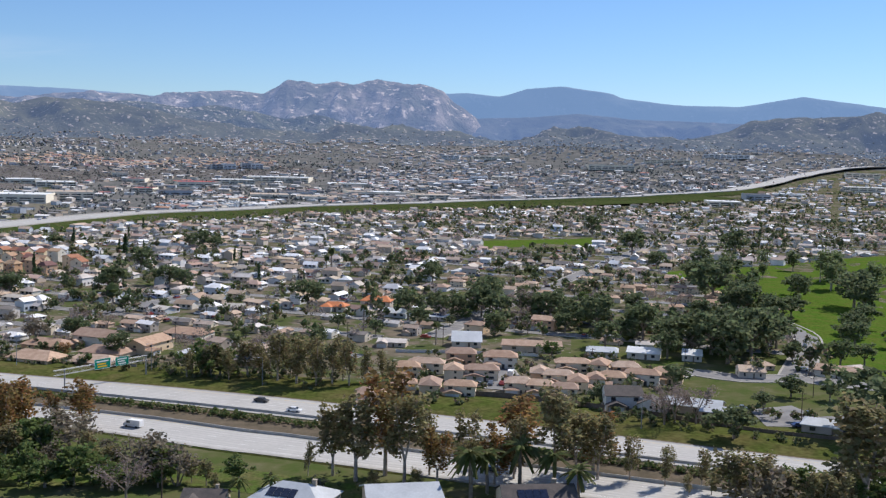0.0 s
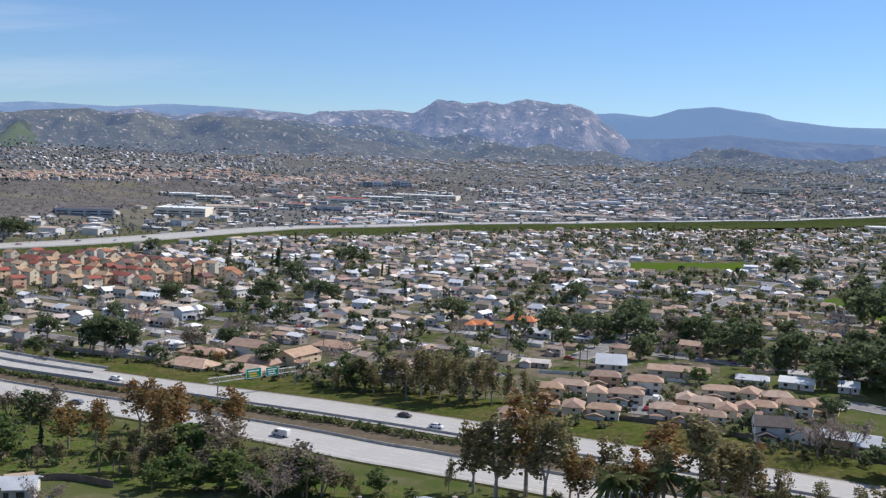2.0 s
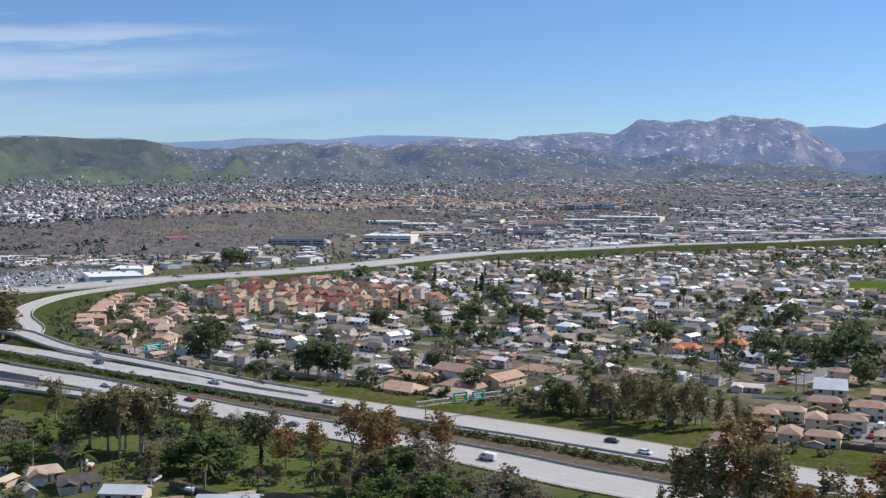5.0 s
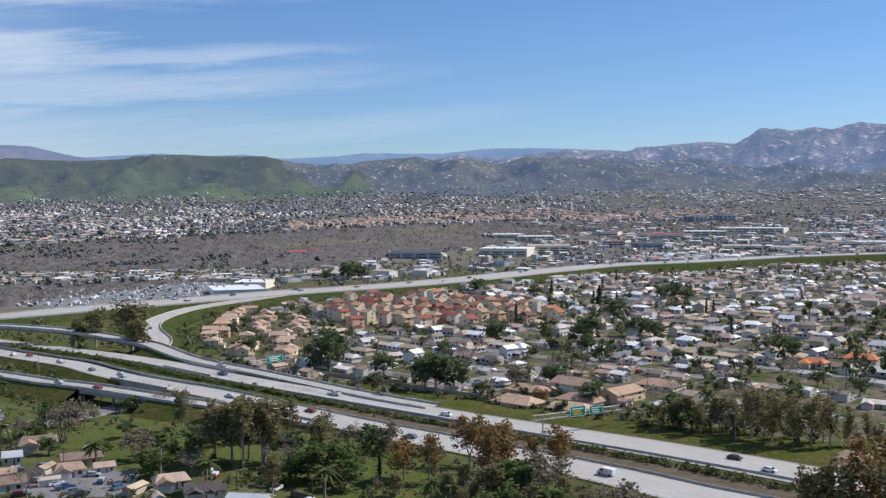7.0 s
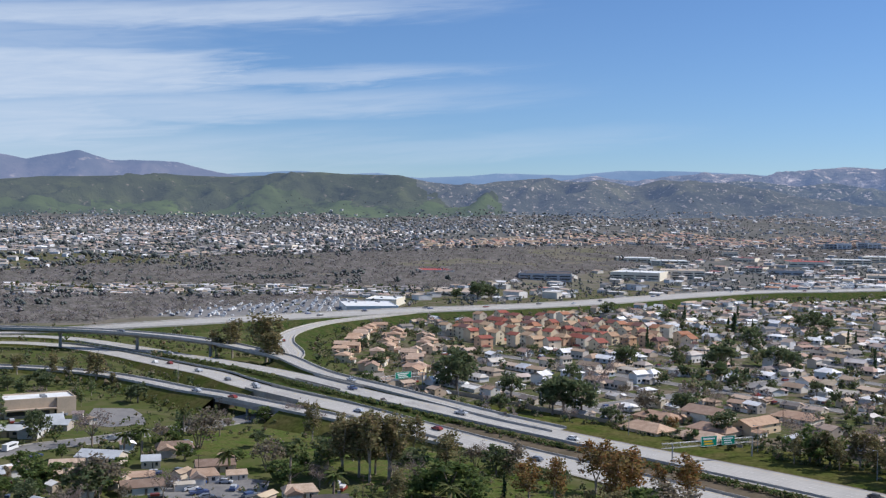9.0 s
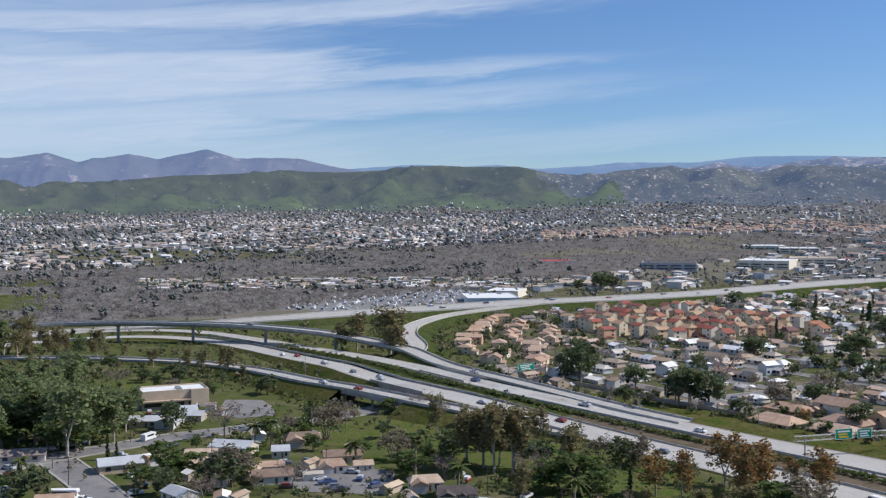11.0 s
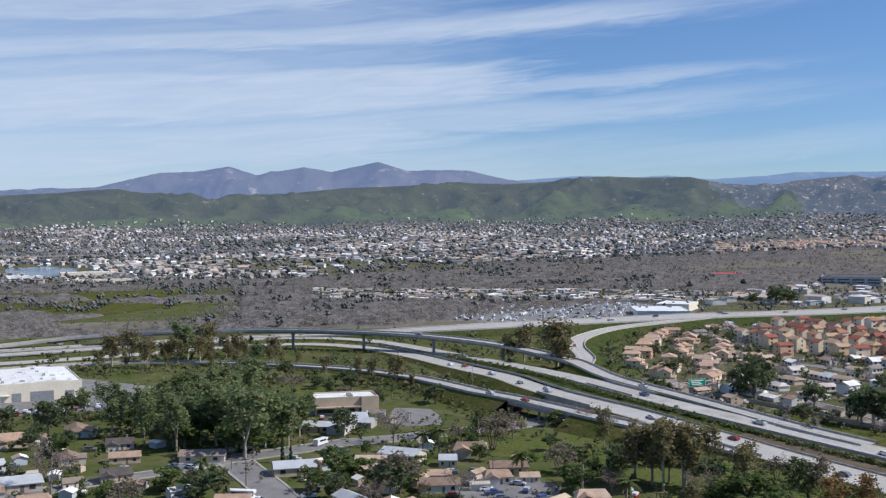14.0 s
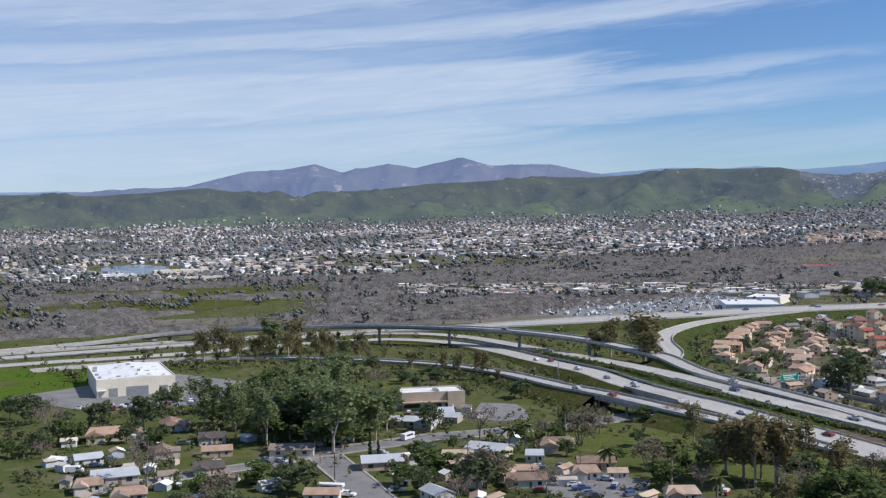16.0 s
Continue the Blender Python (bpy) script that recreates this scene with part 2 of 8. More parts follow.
M["trim"] = material("white_trim", (0.75, 0.73, 0.70), (0.68, 0.66, 0.62), 2, 0.7)
M["cream_wall"] = material("cream_tilt_up_wall", (0.72, 0.66, 0.54), (0.66, 0.60, 0.48), 6, 0.85, fine=(1.0, 0.05))
M["door"] = material("garage_door", None, (0.9, 0.88, 0.86), 1, 0.7, "object", colours=[(0.7, 0.68, 0.64), (0.55, 0.48, 0.40), (0.75, 0.74, 0.72)])
M["fence"] = material("dark_plank_fence", (0.14, 0.11, 0.085), (0.20, 0.16, 0.12), 3, 0.9, fine=(0.4, 0.2))
M["block_wall"] = material("garden_block_wall", (0.42, 0.36, 0.29), (0.33, 0.28, 0.22), 3, 0.9, fine=(0.5, 0.1))
M["bark"] = material("tree_bark", (0.22, 0.17, 0.13), (0.32, 0.27, 0.22), 0.8, 0.95)
M["bark_pale"] = material("pale_eucalyptus_bark", (0.48, 0.42, 0.35), (0.30, 0.24, 0.19), 0.9, 0.9)


def leafy(m):
    """Lets some of the light through the leaves."""
    n, l = m.node_tree.nodes, m.node_tree.links
    b = n["Principled BSDF"]
    t = n.new("ShaderNodeBsdfTranslucent")
    l.new(b.inputs["Base Color"].links[0].from_socket, t.inputs["Color"])
    mix = n.new("ShaderNodeMixShader")
    mix.inputs[0].default_value = 0.5
    l.new(b.outputs[0], mix.inputs[1])
    l.new(t.outputs[0], mix.inputs[2])
    l.new(mix.outputs[0], n["Material Output"].inputs["Surface"])
    return m


def leaf(name, a, b, spread=0.3):
    return leafy(material(name, a, b, 2.5, 0.75, "island", spread=spread, spec=0.1))


M["leaf_oak"] = leaf("dark_oak_leaves", (0.130, 0.166, 0.083), (0.160, 0.185, 0.095))
M["leaf_green"] = leaf("fresh_green_leaves", (0.125, 0.178, 0.056), (0.156, 0.195, 0.072))
M["leaf_euc"] = leaf("olive_eucalyptus_leaves", (0.216, 0.218, 0.106), (0.283, 0.223, 0.120), 0.4)
M["leaf_rust"] = leaf("rusty_eucalyptus_leaves", (0.328, 0.177, 0.068), (0.201, 0.168, 0.073), 0.4)
M["leaf_dark"] = leaf("dull_purple_leaves", (0.215, 0.189, 0.137), (0.267, 0.227, 0.169))
M["leaf_palm"] = leaf("palm_fronds", (0.117, 0.156, 0.049), (0.169, 0.176, 0.072))
M["leaf_gum"] = leaf("green_gum_leaves", (0.194, 0.251, 0.111), (0.245, 0.269, 0.129))
M["leaf_cypress"] = leaf("cypress_needles", (0.069, 0.113, 0.055), (0.094, 0.137, 0.062))
M["twig"] = leaf("bare_grey_twigs", (0.30, 0.24, 0.21), (0.24, 0.19, 0.17))
M["leaf_mixed"] = leafy(material("mixed_tree_leaves", None, (0.748, 0.748, 0.704), 8, 0.8, "island", colours=[(0.160, 0.192, 0.097), (0.178, 0.216, 0.097), (0.210, 0.257, 0.101), (0.141, 0.168, 0.089), (0.277, 0.254, 0.142), (0.165, 0.201, 0.106), (0.325, 0.257, 0.184)], spread=0.25, spec=0.1))
M["leaf_shrub"] = leafy(material("green_shrub_leaves", None, (0.85, 0.85, 0.8), 8, 0.85, "island", colours=[(0.146, 0.208, 0.062), (0.199, 0.242, 0.079), (0.121, 0.173, 0.059), (0.233, 0.216, 0.107)], spread=0.25))
M["canopy"] = material("willow_canopy", (0.172, 0.158, 0.152), (0.101, 0.096, 0.083), 16, 0.95, fine=(2.2, 0.5), contrast=(0.36, 0.66), spec=0.0)
M["thicket"] = leafy(material("bare_willow_thicket", None, (0.764, 0.735, 0.715), 25, 0.95, "island", colours=[(0.353, 0.319, 0.306), (0.284, 0.256, 0.244), (0.392, 0.353, 0.334), (0.294, 0.276, 0.231), (0.245, 0.217, 0.212)], spread=0.14, spec=0.0))
CARS = [(0.75, 0.76, 0.77), (0.05, 0.05, 0.055), (0.45, 0.47, 0.5), (0.15, 0.17, 0.2), (0.8, 0.8, 0.78), (0.25, 0.04, 0.03), (0.06, 0.09, 0.2)]
M["car_paint"] = material("car_paint", None, (0.95, 0.95, 0.95), 2, 0.3, "object", colours=CARS, spec=0.6)
M["car_stuff"] = material("parked_car_paint", None, (0.95, 0.95, 0.95), 2, 0.35, "island", colours=CARS, spec=0.6)
M["car_blue"] = material("bright_blue_car_paint", (0.01, 0.16, 0.62), (0.01, 0.14, 0.55), 2, 0.3, spec=0.6)
M["car_lot"] = material("pale_vehicle_paint", None, (0.95, 0.95, 0.95), 2, 0.6, "island", colours=[(0.78, 0.78, 0.77), (0.62, 0.63, 0.64), (0.80, 0.80, 0.79), (0.30, 0.31, 0.33), (0.70, 0.69, 0.67), (0.10, 0.11, 0.12)], spec=0.2)
M["panel"] = material("solar_panel_glass", (0.012, 0.016, 0.035), (0.02, 0.024, 0.045), 1, 0.15, spec=0.6)
M["water"] = material("lake_water", (0.05, 0.09, 0.13), (0.06, 0.10, 0.14), 30, 0.15, spec=0.5)
# Haze is painted in: far leaves get greyer, paler base colours.
M["leaf_hazed"] = material("hazed_tree_leaves", None, (0.659, 0.680, 0.685), 12, 0.85, "island", colours=[(0.154, 0.170, 0.156), (0.166, 0.181, 0.160), (0.140, 0.159, 0.150), (0.194, 0.185, 0.176), (0.155, 0.170, 0.156), (0.227, 0.205, 0.209)], spread=0.25, spec=0.05)
M["roof_far_orange"] = material("orange_estate_roof", None, (0.870, 0.870, 0.859), 5, 0.9, "island", colours=[(0.452, 0.305, 0.215), (0.407, 0.305, 0.226), (0.497, 0.362, 0.271), (0.362, 0.271, 0.215), (0.429, 0.260, 0.181)], spread=0.12)
M["roof_pale_stuff"] = material("pale_sheet_roof", None, (0.9, 0.88, 0.86), 5, 0.7, "island", colours=[(0.86, 0.85, 0.84), (0.48, 0.36, 0.27), (0.62, 0.59, 0.56), (0.54, 0.44, 0.35), (0.88, 0.87, 0.86), (0.25, 0.235, 0.23), (0.50, 0.23, 0.16), (0.78, 0.75, 0.72), (0.22, 0.215, 0.22), (0.52, 0.45, 0.39)], spread=0.12)
M["roof_tan_flat"] = material("tan_flat_roof", (0.48, 0.38, 0.29), (0.40, 0.32, 0.25), 8, 0.85, fine=(1.0, 0.06))
M["roof_red_flat"] = material("red_store_roof", (0.42, 0.08, 0.06), (0.36, 0.07, 0.05), 8, 0.8, fine=(1.0, 0.06))
M["white_wall"] = material("white_painted_wall", (0.78, 0.78, 0.77), (0.68, 0.68, 0.67), 5, 0.75, fine=(1.0, 0.04))
M["roof_far"] = material("far_house_roof", None, (0.870, 0.870, 0.870), 5, 0.9, "island", colours=[(0.305, 0.266, 0.237), (0.441, 0.390, 0.350), (0.249, 0.232, 0.226), (0.554, 0.520, 0.497), (0.418, 0.322, 0.260), (0.226, 0.220, 0.220), (0.859, 0.847, 0.836), (0.339, 0.305, 0.288), (0.497, 0.373, 0.294), (0.271, 0.249, 0.243)], spread=0.15)

M["wall_peach"] = material("peach_stucco_wall", None, (0.88, 0.85, 0.82), 3, 0.92, "object", colours=[(0.80, 0.62, 0.42), (0.84, 0.73, 0.53), (0.70, 0.46, 0.30), (0.82, 0.76, 0.64), (0.80, 0.68, 0.48), (0.82, 0.71, 0.54)])
M["wall_far"] = material("far_house_wall", None, (0.870, 0.870, 0.870), 6, 0.92, "island", colours=[(0.633, 0.576, 0.508), (0.757, 0.723, 0.678), (0.870, 0.870, 0.870), (0.508, 0.429, 0.362), (0.554, 0.565, 0.588), (0.678, 0.610, 0.531), (0.429, 0.395, 0.362)])
M["warm_wall"] = material("pale_cream_wall", (0.82, 0.75, 0.61), (0.76, 0.69, 0.55), 6, 0.85, fine=(1.0, 0.05))
M["tan_wall"] = material("tan_office_wall", (0.56, 0.45, 0.33), (0.48, 0.39, 0.29), 5, 0.9, fine=(0.8, 0.06))
M["roof_brown"] = material("brown_shingle_roof", None, (0.82, 0.78, 0.74), 2.0, 0.88, "object", colours=[(0.36, 0.25, 0.18), (0.48, 0.34, 0.25), (0.30, 0.24, 0.20), (0.42, 0.30, 0.22), (0.55, 0.43, 0.33), (0.26, 0.19, 0.15)], fine=(0.4, 0.14))

# ---------------------------------------------------------------- helpers for shapes


def link_mesh(name, bm, mat, parent=None, label=""):
    me = bpy.data.meshes.new(name)
    bm.to_mesh(me)
    bm.free()
    ob = new(name, me)
    for mm in (mat if isinstance(mat, (list, tuple)) else [mat]):
        me.materials.append(mm)
    if parent:
        ob.parent = parent
    if label:
        ob["label"] = label
    return ob


def part(name, bm, mat, parent, label=""):
    """One mesh object under a thing or under a part."""
    return link_mesh(name, bm, mat, parent, label)


def mesh_from(name, verts, faces, mats, index=None, parent=None, smooth=False):
    """One mesh object from arrays of vertices and of equal-sided faces."""
    verts, faces = np.asarray(verts, dtype=np.float32), np.asarray(faces, dtype=np.int32)
    k = faces.shape[1]
    me = bpy.data.meshes.new(name)
    me.vertices.add(len(verts))
    me.vertices.foreach_set("co", verts.ravel())
    me.loops.add(faces.size)
    me.loops.foreach_set("vertex_index", faces.ravel())
    me.polygons.add(len(faces))
    me.polygons.foreach_set("loop_start", np.arange(0, faces.size, k, dtype=np.int32))
    for mm in (mats if isinstance(mats, (list, tuple)) else [mats]):
        me.materials.append(mm)
    if index is not None:
        me.polygons.foreach_set("material_index", np.asarray(index, dtype=np.int32))
    me.polygons.foreach_set("use_smooth", np.full(len(faces), smooth, dtype=bool))
    me.update(calc_edges=True)
    ob = new(name, me)
    if parent:
        ob.parent = parent
    return ob


def box(bm, x0, x1, y0, y1, z0, z1):
    v = [bm.verts.new((x, y, z)) for z in (z0, z1) for x, y in ((x0, y0), (x1, y0), (x1, y1), (x0, y1))]
    for f in ((3, 2, 1, 0), (4, 5, 6, 7), (0, 1, 5, 4), (1, 2, 6, 5), (2, 3, 7, 6), (3, 0, 4, 7)):
        bm.faces.new([v[i] for i in f])
    return v


def rod(bm, p, q, r0, r1=None, n=7):
    """A tapered round bar from p to q."""
    p, q = Vector(p), Vector(q)
    r1 = r0 if r1 is None else r1
    d = (q - p).normalized()
    a = d.orthogonal().normalized()
    b = d.cross(a)
    rings = []
    for c, r in ((p, r0), (q, r1)):
        rings.append([bm.verts.new(c + (a * math.cos(6.2832 * i / n) + b * math.sin(6.2832 * i / n)) * r) for i in range(n)])
    for i in range(n):
        bm.faces.new((rings[0][i], rings[0][(i + 1) % n], rings[1][(i + 1) % n], rings[1][i]))
    bm.faces.new(rings[1])
    bm.faces.new(rings[0][::-1])


def vnoise(x, y, seed=0):
    """Smooth lattice noise from 0 to 1, for arrays."""
    xi, yi = np.floor(x).astype(np.int64), np.floor(y).astype(np.int64)
    fx, fy = x - xi, y - yi
    fx, fy = fx * fx * (3 - 2 * fx), fy * fy * (3 - 2 * fy)

    def h(a, b):
        n = (a * 374761393 + b * 668265263 + seed * 974634777) & 0x7FFFFFFF
        n = ((n ^ (n >> 13)) * 1274126177) & 0x7FFFFFFF
        return ((n ^ (n >> 16)) & 0xFFFF) / 65535.0

    return (h(xi, yi) * (1 - fx) + h(xi + 1, yi) * fx) * (1 - fy) + (h(xi, yi + 1) * (1 - fx) + h(xi + 1, yi + 1) * fx) * fy


def fbm(x, y, octaves=4, seed=0, gain=0.5):
    total, amp, norm = 0.0, 1.0, 0.0
    for o in range(octaves):
        total = total + amp * vnoise(x * 2 ** o, y * 2 ** o, seed + o)
        norm += amp
        amp *= gain
    return total / norm


def ridged(x, y, octaves=4, seed=0, gain=0.5):
    total, amp, norm = 0.0, 1.0, 0.0
    for o in range(octaves):
        total = total + amp * (1 - np.abs(2 * vnoise(x * 2 ** o, y * 2 ** o, seed + o) - 1))
        norm += amp
        amp *= gain
    return total / norm


def smooth(a, b, x):
    s = np.clip((x - a) / (b - a), 0, 1)
    return s * s * (3 - 2 * s)


def profile(pairs):
    az, el = np.array(pairs).T
    return lambda a: np.interp(a, az, el)


# ---------------------------------------------------------------- the land
# Elevation angles (degrees) against the turn to the left of +y: the valley's far end, the near hills' crest, the ranges behind.
VALLEY_END = profile([(-24, 0.5), (-12, 0.8), (-7, 0.9), (1, 0.7), (10, 0.65), (19, 0.55), (28, 0.53), (36, 0.28), (42, 0.15), (57, 0.05), (69, -0.09), (76, -0.18)])
HILL_CREST = profile([(-26, 2.5), (-22.1, 2.49), (-19.8, 2.38), (-18.2, 2.22), (-16, 2.13), (-14.7, 1.53), (-12.1, 1.04), (-9.2, 0.95), (-3, 0.85), (5, 0.95), (10, 1.1), (12.5, 1.35), (15, 1.8), (17, 2.15),
                      (20.4, 2.40), (21.8, 2.03), (23.6, 2.39), (25.3, 2.03), (26.5, 2.36), (29, 2.22), (30.2, 1.94), (32.6, 2.14), (34.3, 2.48), (36.5, 2.46), (38.5, 2.54), (39.9, 2.36), (43.4, 2.2), (46.7, 2.23),
                      (50.3, 2.05), (52.4, 1.99), (56, 1.52), (58.4, 1.31), (61.6, 1.49), (63.9, 1.84), (69.3, 1.5), (72.5, 1.57), (80, 1.6)])
WOOD_CREST = profile([(40, 1.2), (42.2, 2.21), (43.7, 2.42), (45.8, 2.9), (47.9, 2.94), (49.1, 2.9), (50.6, 3.37), (53.1, 2.84), (54.5, 3.09), (57, 2.64), (58.4, 3.1), (60.1, 2.82), (61.9, 2.74), (65.1, 1.96), (67.1, 1.83), (70, 1.65), (76, 1.4)])
ROCK_CREST = profile([(-7, 0.6), (-5.1, 0.95), (-3.3, 1.27), (-1.9, 1.85), (-0.4, 2.7), (0.2, 3.25), (1.4, 3.47), (2.5, 3.75), (3.7, 3.89), (4.9, 3.53), (5.8, 3.7), (6.9, 3.51), (8.4, 3.64), (9.6, 2.97), (11.4, 3.09), (13.9, 2.83),
                      (15, 2.54), (15.9, 2.73), (17.7, 2.66), (20, 2.58), (21.8, 2.33), (23.8, 2.45), (26, 2.1), (30, 1.8), (34, 1.2)])
FAR_CREST = profile([(-26, 2.7), (-22.1, 2.85), (-19.8, 3.16), (-18.2, 3.37), (-15.2, 2.83), (-12.1, 2.87), (-9.2, 3.17), (-8.6, 3.45), (-7.4, 3.58), (-6.1, 3.76), (-4.2, 3.58), (-2.9, 3.15), (-0.9, 3.31), (0.2, 3.22), (4, 2.66),
                     (12.9, 2.52), (15.9, 2.7), (18.9, 2.84), (22.3, 2.87), (25, 2.6), (29, 2.65), (30.5, 2.48), (33.2, 2.34), (35.4, 2.57), (37.6, 2.46), (39.6, 2.59), (40.8, 2.53), (43.4, 2.35), (50, 2.2), (60, 1.9), (70, 1.72), (80, 1.7)])

# how far the valley floor stays level before it rises
FLAT_TO = profile([(-180, 1750), (14, 1750), (30, 1100), (180, 1100)])


def polar(x, y):
    return np.degrees(np.arctan2(-np.asarray(x, float), np.asarray(y, float))), np.hypot(x, y)


def land(az, r):
    """The height of the ground at that turn and distance (arrays)."""
    az, r = np.asarray(az, float), np.asarray(r, float)
    x, y = -r * np.sin(np.radians(az)), r * np.cos(np.radians(az))
    end = EYE + 3300 * np.tan(np.radians(VALLEY_END(az)))
    flat = FLAT_TO(az)
    s = np.clip((r - flat) / (3300 - flat), 0, 1)
    z = end * s ** 1.6
    z = z + (fbm(x / 60, y / 60, 3, 5) - 0.5) * 2.0 * smooth(300, 900, r)
    crest_r = 3750 + 250 * (fbm(az / 6, az * 0 + 3, 2, 9) - 0.5)
    crest = EYE + crest_r * np.tan(np.radians(HILL_CREST(az)))
    h = smooth(3150, crest_r, r) * 0.75 + 0.25 * np.clip((r - 3150) / (crest_r - 3150), 0, 1)
    rough = (ridged(x / 210 + 0.3 * fbm(x / 200, y / 200, 2, 3), y / 260, 5, 21) - 0.55) * 130 * np.clip(h * (1 - h) * 4, 0, 1) * (r > 3150)
    z = np.where(r > 3150, z * (1 - h) + crest * h + rough, z)
    z = np.where(r > crest_r, z - (r - crest_r) * 0.2, z)
    return z


def height(x, y):
    return float(land(*polar(x, y)))


def sheet(name, az, r, zf, mats, pick=None, smoothed=True):
    A, R = np.meshgrid(az, r)
    Z = zf(A, R)
    X, Y = -R * np.sin(np.radians(A)), R * np.cos(np.radians(A))
    n, m = len(r), len(az)
    V = np.stack([X, Y, Z], -1).reshape(-1, 3)
    i = (np.arange(n - 1)[:, None] * m + np.arange(m - 1)[None, :]).ravel()
    Fc = np.stack([i, i + 1, i + m + 1, i + m], -1)[:, ::-1]
    idx = None
    if pick:
        ca, cr = 0.25 * (A[:-1, :-1] + A[1:, :-1] + A[:-1, 1:] + A[1:, 1:]), 0.5 * (R[:-1, :-1] + R[1:, 1:])
        idx = pick(ca, cr).ravel()
    return mesh_from(name, V, Fc, mats, idx, smooth=smoothed)


def land_material(name, stops, scale, patch, patch_colour, patch_range, rough=0.95, glow=None, bump=0.0):
    """Ground cover: a ramp of colours over a broad noise, with patches of another cover, and if glow is given an even
    emission that stands in for haze before far slopes.
    """
    m = bpy.data.materials.new(name)
    m.use_nodes = True
    n, l = m.node_tree.nodes, m.node_tree.links
    b = n["Principled BSDF"]
    b.inputs["Roughness"].default_value = rough
    b.inputs["Specular IOR Level"].default_value = 0.0
    geo = n.new("ShaderNodeNewGeometry")

    def nz(sc, det=6.0, ro=0.6):
        t = n.new("ShaderNodeTexNoise")
        t.inputs["Scale"].default_value, t.inputs["Detail"].default_value, t.inputs["Roughness"].default_value = 1.0 / sc, det, ro
        l.new(geo.outputs["Position"], t.inputs["Vector"])
        return t.outputs["Fac"]

    ramp = n.new("ShaderNodeValToRGB")
    els = ramp.color_ramp.elements
    els[0].position, els[0].color = stops[0][0], (*stops[0][1], 1)
    els[1].position, els[1].color = stops[-1][0], (*stops[-1][1], 1)
    for p, c in stops[1:-1]:
        els.new(p).color = (*c, 1)
    l.new(nz(scale), ramp.inputs[0])
    mix = n.new("ShaderNodeMix")
    mix.data_type = "RGBA"
    rg = n.new("ShaderNodeMapRange")
    rg.inputs["From Min"].default_value, rg.inputs["From Max"].default_value = patch_range
    l.new(nz(patch, 8.0, 0.68), rg.inputs["Value"])
    l.new(rg.outputs[0], mix.inputs["Factor"])
    l.new(ramp.outputs[0], mix.inputs["A"])
    mix.inputs["B"].default_value = (*patch_colour, 1)
    l.new(mix.outputs["Result"], b.inputs["Base Color"])
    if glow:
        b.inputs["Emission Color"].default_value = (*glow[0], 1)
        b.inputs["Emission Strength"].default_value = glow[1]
    if bump:
        bp = n.new("ShaderNodeBump")
        bp.inputs["Strength"].default_value, bp.inputs["Distance"].default_value = 1.0, bump
        l.new(nz(scale * 0.3), bp.inputs["Height"])
        l.new(bp.outputs[0], b.inputs["Normal"])
    return m


# Haze over hills and ranges is put in as bluish emission of their surfaces.
AIR_HAZE = (0.30, 0.40, 0.62)
M["near_ground"] = land_material("grass_and_soil", [(0.3, (0.055, 0.089, 0.021)), (0.5, (0.083, 0.099, 0.034)), (0.7, (0.167, 0.147, 0.090))], 16, 5, (0.104, 0.104, 0.047), (0.45, 0.65))
M["town_ground"] = land_material("town_yards", [(0.3, (0.204, 0.164, 0.124)), (0.46, (0.138, 0.119, 0.084)), (0.54, (0.083, 0.095, 0.039)), (0.75, (0.068, 0.093, 0.030))], 14, 5, (0.264, 0.238, 0.205), (0.57, 0.63))
M["river_ground"] = land_material("river_bed_scrub", [(0.3, (0.21, 0.185, 0.165)), (0.5, (0.175, 0.16, 0.13)), (0.7, (0.115, 0.125, 0.065))], 45, 12, (0.13, 0.125, 0.085), (0.5, 0.62))
# Distance haze sits in the base colours here: a cooler, lighter grey.
M["far_town"] = land_material("hazed_far_town_ground", [(0.35, (0.125, 0.128, 0.122)), (0.5, (0.165, 0.160, 0.152)), (0.65, (0.22, 0.202, 0.19))], 40, 12, (0.105, 0.112, 0.104), (0.48, 0.6))
M["green_hill"] = land_material("spring_green_hills", [(0.3, (0.058, 0.068, 0.034)), (0.5, (0.080, 0.102, 0.038)), (0.68, (0.106, 0.138, 0.044))], 240, 60, (0.046, 0.052, 0.030), (0.50, 0.60), glow=(AIR_HAZE, 0.16), bump=6)
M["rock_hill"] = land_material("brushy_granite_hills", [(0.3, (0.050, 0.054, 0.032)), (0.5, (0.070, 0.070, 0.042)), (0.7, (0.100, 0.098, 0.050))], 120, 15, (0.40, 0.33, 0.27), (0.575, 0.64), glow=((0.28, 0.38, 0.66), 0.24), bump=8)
M["brush_hill"] = land_material("dark_brushy_hills", [(0.3, (0.044, 0.048, 0.028)), (0.5, (0.056, 0.062, 0.032)), (0.7, (0.080, 0.088, 0.038))], 110, 34, (0.22, 0.185, 0.14), (0.61, 0.70), glow=(AIR_HAZE, 0.17), bump=8)
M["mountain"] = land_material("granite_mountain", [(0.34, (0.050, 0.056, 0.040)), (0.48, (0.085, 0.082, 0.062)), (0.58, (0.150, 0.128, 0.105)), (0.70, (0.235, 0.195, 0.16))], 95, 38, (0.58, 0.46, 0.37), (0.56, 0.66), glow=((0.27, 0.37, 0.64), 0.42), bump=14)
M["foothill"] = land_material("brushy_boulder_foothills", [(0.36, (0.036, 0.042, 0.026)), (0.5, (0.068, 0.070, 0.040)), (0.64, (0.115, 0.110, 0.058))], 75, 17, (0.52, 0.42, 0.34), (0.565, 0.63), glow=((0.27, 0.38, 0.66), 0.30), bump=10)
